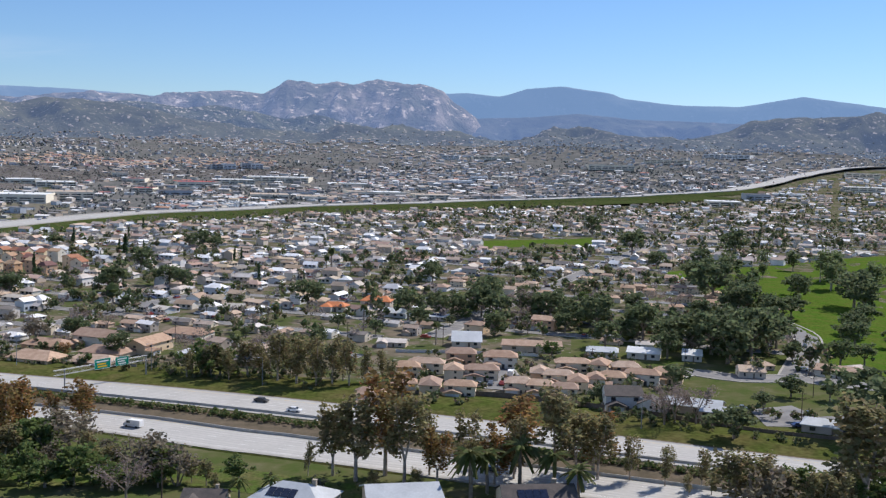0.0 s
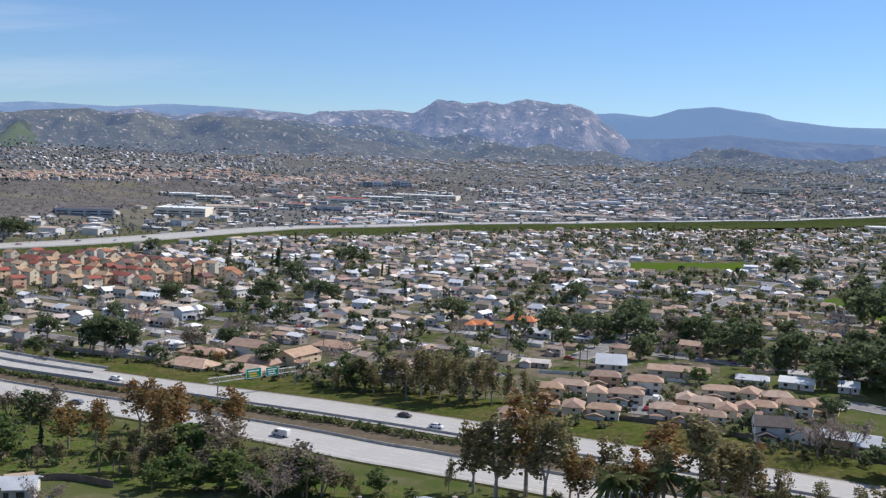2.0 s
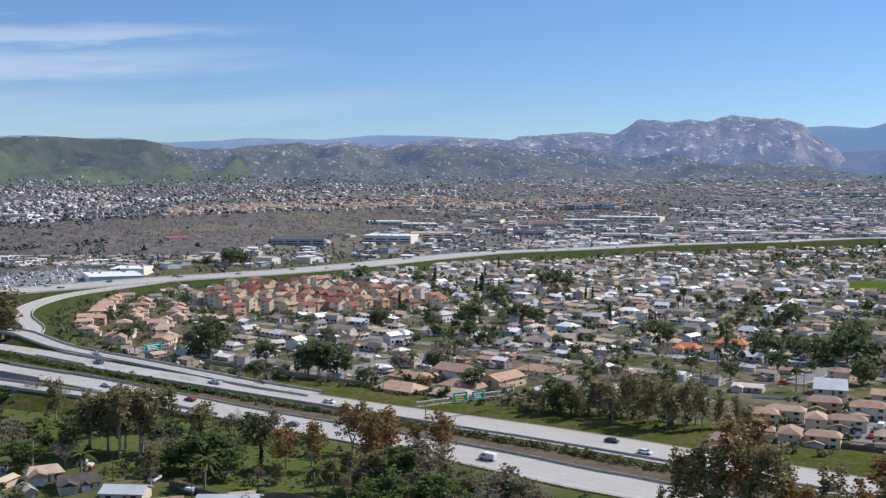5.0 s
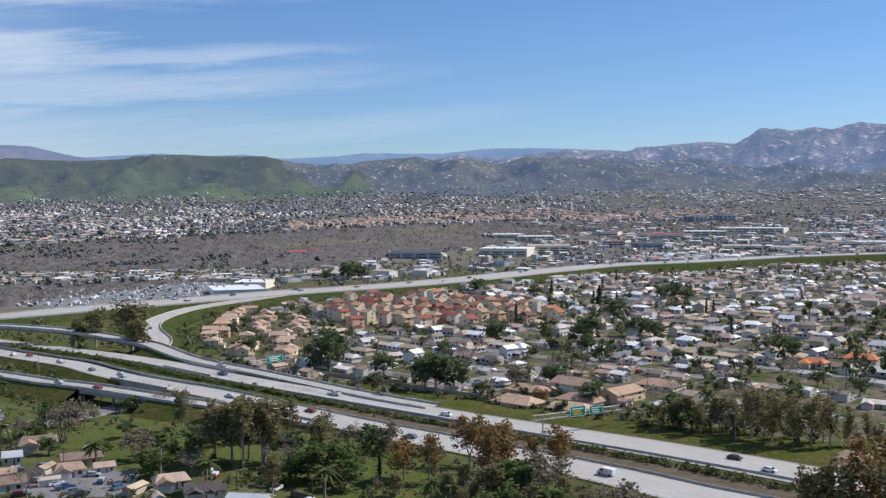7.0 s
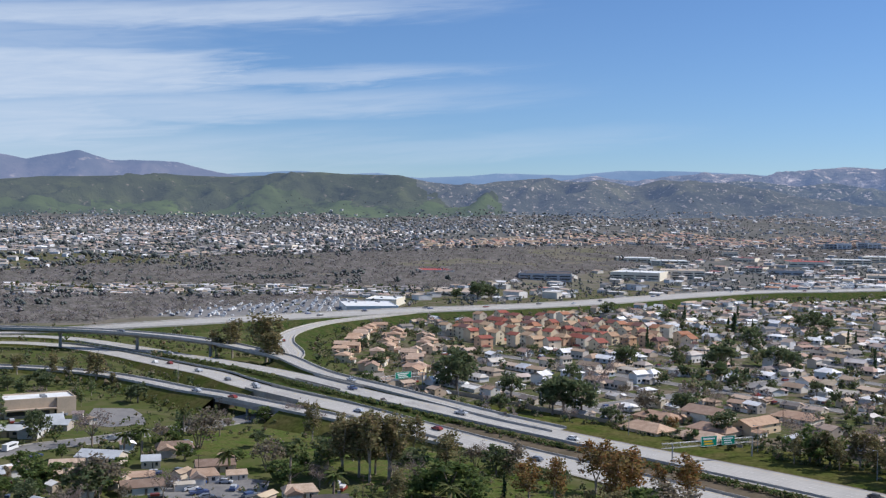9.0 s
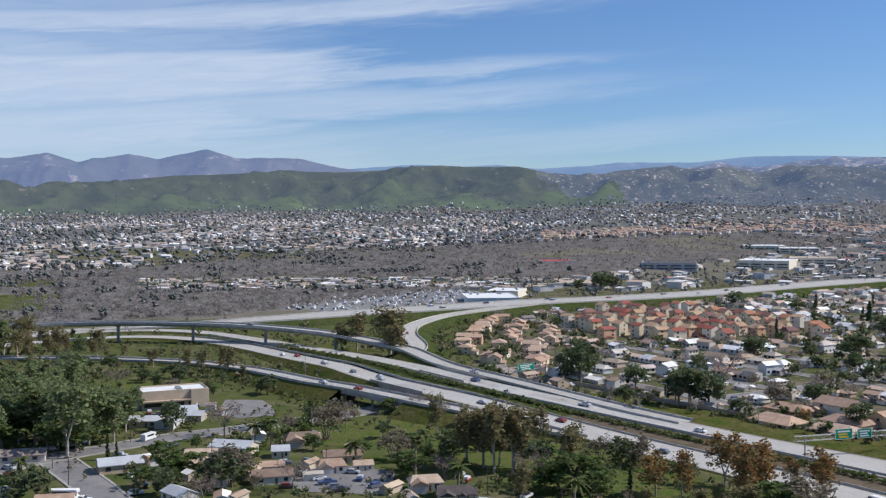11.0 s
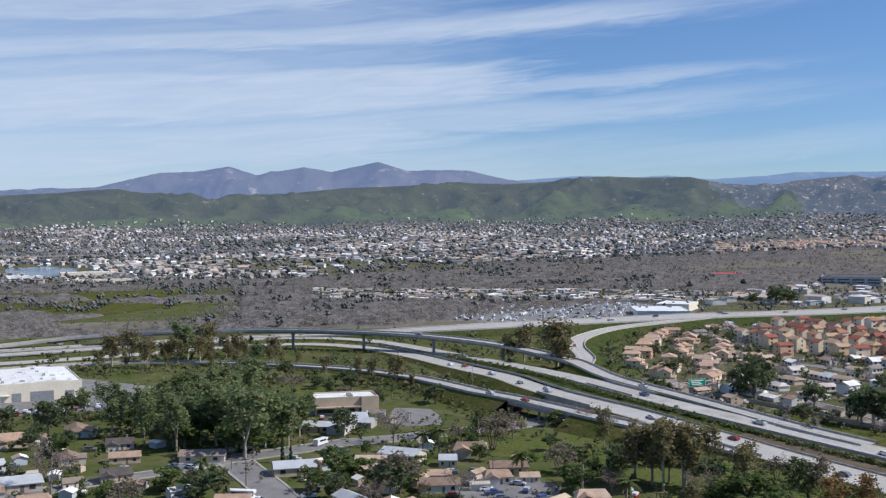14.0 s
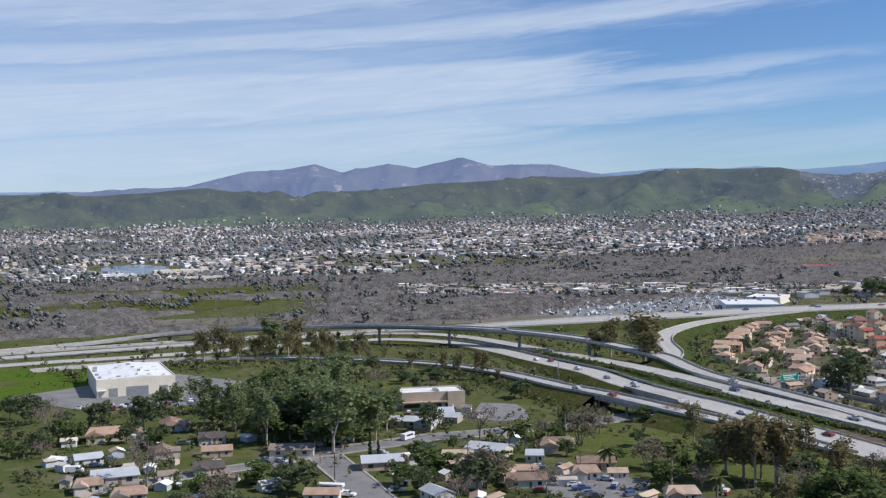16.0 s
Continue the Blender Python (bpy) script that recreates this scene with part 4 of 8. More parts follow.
# median: soil strip, guard rail and barrier between the carriageways
MEDIAN = np.array([[*(0.5 * (a[:2] + LOWER[np.argmin(np.hypot(*(LOWER[:, :2] - a[:2]).T))][:2])), a[2] - 0.25, 8] for a in UPPER if a[0] > -560])
med = tagged(new("median"), "planted freeway median with brown soil and barrier rails", "median", kind="structure")
gap = np.array([np.min(np.hypot(*(LOWER[:, :2] - a[:2]).T)) for a in UPPER if a[0] > -560])
mw = np.maximum(0.8, (gap - 17) / 2)
east = MEDIAN[:, 0] > -215
for sel, nm, mt in ((east, "soil_strip", "bare_soil"), (np.roll(~east, -1) | ~east, "grass_strip", "bank_green")):
    ribbon(nm, MEDIAN[sel], [(mw[sel], 0), (0, 0.12), (-mw[sel], 0)], M[mt], med)
ribbon("barrier_rail", MEDIAN, [(-mw - 0.2, 0), (-mw - 0.1, 0.95), (-mw + 0.1, 0.95), (-mw + 0.2, 0)], M["barrier"], med)
ribbon("barrier_rail", MEDIAN, [(mw - 0.2, 0), (mw - 0.1, 0.95), (mw + 0.1, 0.95), (mw + 0.2, 0)], M["barrier"], med)

# worn dark shoulder and bare strip along the far verge
verge = UPPER[UPPER[:, 0] > -200]
vw = verge[:, 3] / 2
bank_line = UPPER[(UPPER[:, 0] > -345)]
bw = bank_line[:, 3] / 2
tagged(ribbon("verge_grass", bank_line, [(-bw - 2.4, -0.35), (-bw - 10, 0.7 - bank_line[:, 2] * 0.6), (-bw - 22, 0.9 - bank_line[:, 2]), (-bw - 34, 0.16 - bank_line[:, 2])], M["grass"]), "olive-green grass bank between freeway and gardens", "verge", kind="structure")
tagged(ribbon("verge_soil", verge, [(-vw - 0.2, -0.05), (-vw - 3.2, -0.42)], M["bare_soil"]), "bare soil strip beside the freeway", "verge", kind="structure")


def street(name, pts, width, label="grey asphalt street with pale kerbs", step=8.0, mat="asphalt", lift_=0.10):
    line = curve([(x, y, 0.0) for x, y in pts], step)
    line[:, 2] = land(*polar(line[:, 0], line[:, 1])) + lift_
    ob = tagged(new(name), label, "street", kind="structure")
    ribbon("asphalt", line, [(width / 2, 0), (0, 0.08), (-width / 2, 0)], M[mat], ob)
    for s in (-1, 1):
        o = s * (width / 2 + 0.45)
        ribbon("kerb", line, [(o + 0.45, -0.3), (o + 0.45, 0.14), (o - 0.45, 0.14), (o - 0.45, -0.3)], M["concrete"], ob)
    return ob

# ---------------------------------------------------------------- builders of things


def roof_mesh(bm, x0, x1, y0, y1, z, rise, hip, over=0.5, thick=0.22):
    """A pitched roof with eaves; the ridge runs along x. hip: 0 gable, 1 hipped."""
    x0, x1, y0, y1 = x0 - over, x1 + over, y0 - over, y1 + over
    ym, inset = (y0 + y1) / 2, (y1 - y0) / 2 * hip
    drop = over * rise / max(0.1, (y1 - y0) / 2)
    e = z - drop
    c = [bm.verts.new(p) for p in ((x0, y0, e), (x1, y0, e), (x1, y1, e), (x0, y1, e))]
    lo = [bm.verts.new((v.co.x, v.co.y, v.co.z - thick)) for v in c]
    r = [bm.verts.new((x0 + inset, ym, z + rise)), bm.verts.new((x1 - inset, ym, z + rise))]
    if hip < 0.3:
        # two slabs that overhang the gable walls
        u = [bm.verts.new((v.co.x, v.co.y, v.co.z - thick)) for v in r]
        for f in ((c[0], c[1], r[1], r[0]), (c[2], c[3], r[0], r[1]), (lo[1], lo[0], u[0], u[1]), (lo[3], lo[2], u[1], u[0]), (lo[0], lo[1], c[1], c[0]), (lo[2], lo[3], c[3], c[2]),
                  (lo[1], u[1], r[1], c[1]), (u[1], lo[2], c[2], r[1]), (lo[3], u[0], r[0], c[3]), (u[0], lo[0], c[0], r[0])):
            bm.faces.new(f)
        return
    bm.faces.new((c[0], c[1], r[1], r[0]))
    bm.faces.new((c[2], c[3], r[0], r[1]))
    bm.faces.new((c[1], c[2], r[1]))
    bm.faces.new((c[3], c[0], r[0]))
    for i in range(4):
        bm.faces.new((lo[i], lo[(i + 1) % 4], c[(i + 1) % 4], c[i]))
    bm.faces.new(lo[::-1])


def pane_mesh(bm, x, y, z, w, h, face):
    """A window with a raised frame and sill on the wall that faces -y, +y, -x or +x."""
    t = 0.07
    if face in ("-y", "+y"):
        s = -1 if face == "-y" else 1
        box(bm, x - w / 2, x + w / 2, min(y, y + s * t), max(y, y + s * t), z, z + h)
    else:
        s = -1 if face == "-x" else 1
        box(bm, min(x, x + s * t), max(x, x + s * t), y - w / 2, y + w / 2, z, z + h)


def house(name, label, w=15.0, d=10.0, storeys=1, rise=2.0, hip=1.0, wing=True, roof="roof_mixed", wall="wall", chimney=False, solar=False, category="house", garage=True):
    """A stuccoed house: walls, roof, doors, windows, chimney. Its front looks to -y."""
    ob = tagged(new(name), label, category)
    h = 2.7 * storeys + 0.1
    bm = bmesh.new()
    box(bm, -w / 2, w / 2, -d / 2, d / 2, -1.5, h)
    if hip < 0.3:
        for sx in (-1, 1):
            a = [bm.verts.new((sx * w / 2, sy * d / 2, h)) for sy in (-1, 1)] + [bm.verts.new((sx * w / 2, 0, h + rise - 0.12))]
            bm.faces.new(a)
    body = part("body", bm, M[wall], ob)
    wx, wd = (-w / 2 + 0.01 + 3.0, 3.2)
    if wing:
        bm = bmesh.new()
        box(bm, wx - 2.9, wx + 2.9, -d / 2 - wd, -d / 2 + 0.5, -1.5, 2.75)
        part("garage_wing", bm, M[wall], ob)
    bm = bmesh.new()
    roof_mesh(bm, -w / 2, w / 2, -d / 2, d / 2, h, rise, hip)
    part("roof", bm, M[roof], ob)
    if wing:
        bm = bmesh.new()
        # a cross-gabled roof over the wing
        x0, x1, y0, y1, z = wx - 3.3, wx + 3.3, -d / 2 - wd - 0.5, 0.0, 2.62 if storeys > 1 else h - 0.12
        y1 = y1 if storeys == 1 else -d / 2
        a = [bm.verts.new(p) for p in ((x0, y0, z), (x1, y0, z), (x1, y1, z), (x0, y1, z))]
        r0 = bm.verts.new((wx, y0 + (3.0 if hip > 0.5 else 0), z + 1.3))
        r1 = bm.verts.new((wx, y1, z + 1.3))
        bm.faces.new((a[0], a[1], r0))
        bm.faces.new((a[1], a[2], r1, r0))
        bm.faces.new((a[3], a[0], r0, r1))
        bm.faces.new((a[2], a[3], r1))
        part("wing_roof", bm, M[roof], ob)
        if garage:
            bm = bmesh.new()
            box(bm, wx - 2.4, wx + 2.4, -d / 2 - wd - 0.06, -d / 2 - wd + 0.1, 0.0, 2.1)
            for k in range(1, 4):
                box(bm, wx - 2.35, wx + 2.35, -d / 2 - wd - 0.09, -d / 2 - wd - 0.055, k * 0.525 - 0.03, k * 0.525 + 0.01)
            part("garage_door", bm, M["door"], ob)
    bm = bmesh.new()
    box(bm, 0.6, 1.55, -d / 2 - 0.06, -d / 2 + 0.1, 0.0, 2.05)
    part("front_door", bm, M["fence"], ob)
    for s in range(storeys):
        z = 0.95 + 2.7 * s
        xs = [v for v in ((-w * 0.3, w * 0.3) if storeys < 3 else (w * 0.2,)) if s > 0 or not wing or v > 0.1 * w]
        for x in xs:
            for face, y in (("-y", -d / 2), ("+y", d / 2)):
                if face == "+y" and x < 0:
                    continue
                bm = bmesh.new()
                pane_mesh(bm, x, y, z, 1.5, 1.15, face)
                part("window", bm, M["glass"], ob)
        for face, x in (("-x", -w / 2), ("+x", w / 2))[:2 if storeys == 2 else 1]:
            bm = bmesh.new()
            pane_mesh(bm, x, -0.8, z, 1.2, 1.1, face)
            part("window", bm, M["glass"], ob)
    if chimney:
        bm = bmesh.new()
        box(bm, w * 0.22, w * 0.22 + 0.9, 0.6, 1.4, h - 0.5, h + rise + 0.7)
        box(bm, w * 0.22 - 0.1, w * 0.22 + 1.0, 0.5, 1.5, h + rise + 0.7, h + rise + 0.85)
        part("chimney", bm, M["block_wall"], ob)
    if solar:
        sl = rise / (d / 2)
        for k in range(4):
            bm = bmesh.new()
            x = -w * 0.3 + k * 1.75
            vs = [bm.verts.new((x + dx, -d / 2 + dy, h + dy * sl + 0.12 + dz)) for dz in (0, 0.08) for dx, dy in ((0, 1.0), (1.65, 1.0), (1.65, 3.6), (0, 3.6))]
            for f in ((0, 1, 5, 4), (1, 2, 6, 5), (2, 3, 7, 6), (3, 0, 4, 7), (4, 5, 6, 7)):
                bm.faces.new([vs[i] for i in f])
            part("solar_panel", bm, M["panel"], ob)
    return ob


HIDDEN = []


def place(template, x, y, turn=0.0, z=None, size=1.0, group="", label=""):
    """The template itself at its first place, then copies of it."""
    m = pose(x, y, height(x, y) if z is None else z, 0, 0, turn)
    if size != 1.0:
        m = m @ Matrix.Diagonal((*([size] * 3 if isinstance(size, (int, float)) else size), 1))
    if template.name in HIDDEN:
        ob = copy_thing(template, m)
    else:
        template.matrix_basis = m
        HIDDEN.append(template.name)
        ob = template
    if group:
        ob["group"] = group
    if label:
        ob["label"] = label
    return ob


def rand_dirs(rng, n):
    v = rng.normal(size=(n, 3))
    return v / np.linalg.norm(v, axis=1)[:, None]


def quads_at(rng, centres, size, long=1.0):
    """Small randomly turned leaf sheets at the given points, as arrays."""
    n = len(centres)
    a = rand_dirs(rng, n)
    b = np.cross(a, rand_dirs(rng, n))
    b /= np.linalg.norm(b, axis=1)[:, None] + 1e-9
    s = np.asarray(size) * rng.uniform(0.7, 1.3, n)
    a, b = a * (s * long)[:, None] / 2, b * s[:, None] / 2
    V = np.stack([centres - a * 0.9 - b * 0.6, centres + a * 0.3 - b, centres + a - 0.1 * b, centres - 0.1 * a + b], 1)
    return V.reshape(-1, 3), np.arange(4 * n).reshape(n, 4)


def tree(name, label, species, seed, leaf_mat, bark="bark", h=12.0):
    """A tree about h metres tall: a tapered trunk with limbs, and a crown of many small leaf sheets in clumps."""
    rng = np.random.default_rng(seed)
    ob = tagged(new(name), label, "tree")
    bm = bmesh.new()
    clumps = []
    if species == "eucalyptus":
        forks = int(rng.integers(2, 4))
        base = h * rng.uniform(0.16, 0.26)
        rod(bm, (0, 0, -1), (0, 0, base), h * 0.014, h * 0.011)
        for k in range(forks):
            a = 6.28 * (k + rng.uniform(-0.3, 0.3)) / forks
            sp = h * rng.uniform(0.04, 0.13)
            m1 = Vector((math.cos(a) * sp * 0.5, math.sin(a) * sp * 0.5, h * rng.uniform(0.36, 0.48)))
            top = Vector((math.cos(a) * sp, math.sin(a) * sp, h * rng.uniform(0.74, 0.95)))
            rod(bm, (0, 0, base), m1, h * 0.009, h * 0.007, 6)
            rod(bm, m1, top, h * 0.007, h * 0.002, 6)
            for q in range(10):
                f = (q + rng.uniform(0.0, 1.0)) / 10 * 1.25 - 0.22
                c = m1.lerp(top, f)
                b = rng.uniform(0, 6.28)
                tip = c + Vector((math.cos(b), math.sin(b), rng.uniform(-0.5, 0.5))) * h * rng.uniform(0.03, 0.12) * (1.1 - 0.45 * f)
                rod(bm, c, tip, h * 0.003, h * 0.001, 4)
                clumps.append((tip, h * rng.uniform(0.045, 0.085)))
            clumps.append((top, h * 0.06))
        per, leaf_size = (34, 0.033 * h) if name == "gum_tree" else (46, 0.028 * h)
    elif species == "round":
        rod(bm, (0, 0, -1), (0, 0, h * 0.3), h * 0.028, h * 0.02)
        for k in range(7):
            a = 6.28 * k / 7 + rng.uniform(-0.3, 0.3)
            rod(bm, (0, 0, h * 0.28), (math.cos(a) * h * 0.25, math.sin(a) * h * 0.25, h * rng.uniform(0.5, 0.75)), h * 0.012, h * 0.004, 5)
        for k in range(34):
            d = rand_dirs(rng, 1)[0]
            f = rng.uniform(0.45, 1.0)
            wob = 1 + 0.25 * math.sin(3 * math.atan2(d[1], d[0]) + seed)
            clumps.append((Vector((d[0] * 0.36 * h * f * wob, d[1] * 0.36 * h * f * wob, h * 0.56 + d[2] * 0.36 * h * f)), h * rng.uniform(0.07, 0.12)))
        per, leaf_size = 23, 0.060 * h
    elif species == "column":
        rod(bm, (0, 0, -1), (0, 0, h * 0.9), h * 0.018, h * 0.004)
        for k in range(26):
            f = (k + 0.5) / 26
            wdt = h * 0.075 * (1.15 - f) ** 0.6 * (0.55 + min(1, f * 5) * 0.45)
            a = rng.uniform(0, 6.28)
            clumps.append((Vector((math.cos(a) * wdt * 0.6, math.sin(a) * wdt * 0.6, h * (0.05 + 0.93 * f))), wdt))
        per, leaf_size = 24, 0.044 * h
    elif species == "bare":
        rod(bm, (0, 0, -1), (0, 0, h * 0.28), h * 0.022, h * 0.017)
        for k in range(6):
            a = 6.28 * k / 6 + rng.uniform(-0.4, 0.4)
            sp = h * rng.uniform(0.16, 0.34)
            e = Vector((math.cos(a) * sp, math.sin(a) * sp, h * rng.uniform(0.62, 0.9)))
            rod(bm, (0, 0, h * 0.26), e, h * 0.011, h * 0.003, 5)
            for q in range(5):
                c = Vector((0, 0, h * 0.26)).lerp(e, rng.uniform(0.35, 0.95))
                b = a + rng.uniform(-1.4, 1.4)
                tip = c + Vector((math.cos(b), math.sin(b), rng.uniform(0.3, 1.2))) * h * rng.uniform(0.08, 0.17)
                rod(bm, c, tip, h * 0.004, h * 0.0015, 4)
                clumps.append((tip, h * 0.10))
        per, leaf_size = 20, 0.016 * h
    else:  # shrubby, airy, dull
        for k in range(4):
            a = 6.28 * k / 4 + rng.uniform(-0.4, 0.4)
            e = Vector((math.cos(a) * h * 0.2, math.sin(a) * h * 0.2, h * rng.uniform(0.6, 0.85)))
            rod(bm, (math.cos(a) * 0.15, math.sin(a) * 0.15, -0.8), e, h * 0.014, h * 0.004, 5)
        for k in range(26):
            d = rand_dirs(rng, 1)[0]
            f = rng.uniform(0.4, 1.0)
            clumps.append((Vector((d[0] * 0.32 * h * f, d[1] * 0.32 * h * f, h * 0.55 + d[2] * 0.42 * h * f)), h * rng.uniform(0.07, 0.12)))
        per, leaf_size = 27, 0.044 * h
    part("trunk", bm, M[bark], ob)
    pts = []
    for c, r in clumps:
        d = rand_dirs(rng, per) * (r * rng.uniform(0.1, 1.15, per) ** 0.7)[:, None]
        d[:, 2] *= {"eucalyptus": 1.75, "airy": 1.25, "column": 1.4}.get(species, 0.95)
        pts.append(np.array(c)[None, :] + d)
    pts = np.vstack(pts)
    # stray sprays between the clumps
    n_stray = len(pts) // 5
    pick = rng.integers(0, len(pts), (2, n_stray))
    mixw = rng.uniform(0, 1, (n_stray, 1))
    pts = np.vstack([pts, pts[pick[0]] * mixw + pts[pick[1]] * (1 - mixw)])
    pts[:, 2] = np.maximum(pts[:, 2], 0.12 * h if species != "column" else 0.02 * h)
    V, Fc = quads_at(rng, pts, leaf_size, 3.5 if species == "bare" else 1.25)
    mesh_from("crown", V, Fc, M[leaf_mat], parent=ob)
    return ob


def palm(name, label, seed, h=9.0, fan=False):
    rng = np.random.default_rng(seed)
    ob = tagged(new(name), label, "palm")
    bm = bmesh.new()
    bend = Vector((rng.uniform(-0.4, 0.4), rng.uniform(-0.4, 0.4), 0))
    for k in range(5):
        p, q = k / 5, (k + 1) / 5
        rod(bm, bend * p * p + Vector((0, 0, -0.8 + (h + 0.8) * p)), bend * q * q + Vector((0, 0, -0.8 + (h + 0.8) * q)), 0.30 - 0.08 * p, 0.30 - 0.08 * q, 7)
    part("trunk", bm, M["bark"], ob)
    V, Fc = [], []
    size = 1.5 if fan else 3.0
    for k in range(46 if fan else 34):
        a, up = rng.uniform(0, 6.28), rng.uniform(-0.7, 1.1)
        ln = size * rng.uniform(0.8, 1.15)
        side = np.array((-math.sin(a), math.cos(a), 0)) * (0.38 if fan else 0.30)
        prev = None
        for s in range(5):
            f = s / 4
            x = ln * f * math.cos(up * (1 - 0.4 * f))
            z = h + ln * (math.sin(up) * f - 0.55 * f * f)
            c = np.array((bend.x + x * math.cos(a), bend.y + x * math.sin(a), z))
            wd = (0.35 + 1.1 * f * (1.15 - f) * 2)
            l, r = c + side * wd - np.array((0, 0, 0.18 * wd)), c - side * wd - np.array((0, 0, 0.18 * wd))
            if prev is not None:
                b = len(V)
                V += [prev[0], prev[1], prev[2], c, l, r]
                Fc += [(b, b + 3, b + 4, b + 1), (b, b + 2, b + 5, b + 3)]
            prev = (c, l, r)
    mesh_from("crown", V, Fc, M["leaf_palm"], parent=ob)
    return ob


OCTA = np.array([(1, 0, 0), (0, 1, 0), (-1, 0, 0), (0, -1, 0), (0, 0, 1), (0, 0, -1)], float)
OCTA_FACES = np.array([(0, 1, 4), (1, 2, 4), (2, 3, 4), (3, 0, 4), (1, 0, 5), (2, 1, 5), (3, 2, 5), (0, 3, 5)])


def octa_clumps(rng, centres, radii, tall=0.85):
    """Small uneven leafy clumps, as arrays of vertices and triangles."""
    n = len(centres)
    a = rng.uniform(0, 6.28, n)
    ca, sa = np.cos(a)[:, None], np.sin(a)[:, None]
    P = OCTA[None] * (1, 1, tall) * rng.uniform(0.65, 1.3, (n, 6, 1)) + rng.normal(0, 0.14, (n, 6, 3))
    P = np.stack([P[..., 0] * ca - P[..., 1] * sa, P[..., 0] * sa + P[..., 1] * ca, P[..., 2]], -1)
    V = (centres[:, None, :] + P * np.asarray(radii)[:, None, None]).reshape(-1, 3)
    return V, (np.arange(n)[:, None, None] * 6 + OCTA_FACES[None]).reshape(-1, 3)


def tree_stuff(name, label, x, y, h, quads, mat, seed, flat=0.75, leaf_scale=0.30, lift=0.0, long=1.2, core=3):
    """Many far trees in one mesh, each an uneven crown: a few solid clumps and loose sprays of leaves round them."""
    rng = np.random.default_rng(seed)
    n = len(x)
    z = land(*polar(x, y)) + lift
    k = max(5, quads - 4 * core) if core else quads
    d = rand_dirs(rng, n * k).reshape(n, k, 3) * rng.uniform(0.45 if core else 0.35, 1.0, (n, k, 1))
    spread = rng.uniform(0.28, 0.46, n)
    C = np.zeros((n, k, 3))
    C[..., 0] = x[:, None] + d[..., 0] * (h * spread)[:, None]
    C[..., 1] = y[:, None] + d[..., 1] * (h * spread)[:, None]
    C[..., 2] = z[:, None] + h[:, None] * (0.52 + 0.46 * d[..., 2] * flat)
    size = np.repeat(h * leaf_scale * (0.72 if core else 1.0), k)
    V, Fc = quads_at(rng, C.reshape(-1, 3), size, long)
    Fc = np.concatenate([Fc[:, [0, 1, 2]], Fc[:, [0, 2, 3]]])
    if core:
        d = rand_dirs(rng, n * core).reshape(n, core, 3) * rng.uniform(0.35, 0.75, (n, core, 1))
        C = np.stack([x[:, None] + d[..., 0] * (h * spread)[:, None], y[:, None] + d[..., 1] * (h * spread)[:, None], z[:, None] + h[:, None] * (0.50 + 0.36 * d[..., 2])], -1)
        V2, F2 = octa_clumps(rng, C.reshape(-1, 3), np.repeat(h * spread * 0.48, core) * rng.uniform(0.7, 1.2, n * core), 0.9)
        Fc = np.concatenate([Fc, F2 + len(V)])
        V = np.concatenate([V, V2])
    ob = mesh_from(name, V, Fc, M[mat], smooth=False)
    return tagged(ob, label, "trees", kind="stuff")


def blob_stuff(name, label, x, y, h, clumps, mat, seed, spread=0.34, size=0.34, tall=0.8, category="trees"):
    """Many far trees in one mesh: each a few uneven leafy clumps."""
    rng = np.random.default_rng(seed)
    n, k = len(x), clumps
    z = land(*polar(x, y))
    d = rand_dirs(rng, n * k).reshape(n, k, 3) * rng.uniform(0.3, 1.0, (n, k, 1))
    C = np.stack([x[:, None] + d[..., 0] * h[:, None] * spread, y[:, None] + d[..., 1] * h[:, None] * spread, z[:, None] + h[:, None] * (0.5 + 0.3 * d[..., 2])], -1).reshape(-1, 3)
    R = np.repeat(h * size, k) * rng.uniform(0.7, 1.25, n * k)
    V, Fc = octa_clumps(rng, C, R, tall)
    return tagged(mesh_from(name, V, Fc, M[mat], smooth=True), label, category, kind="stuff")


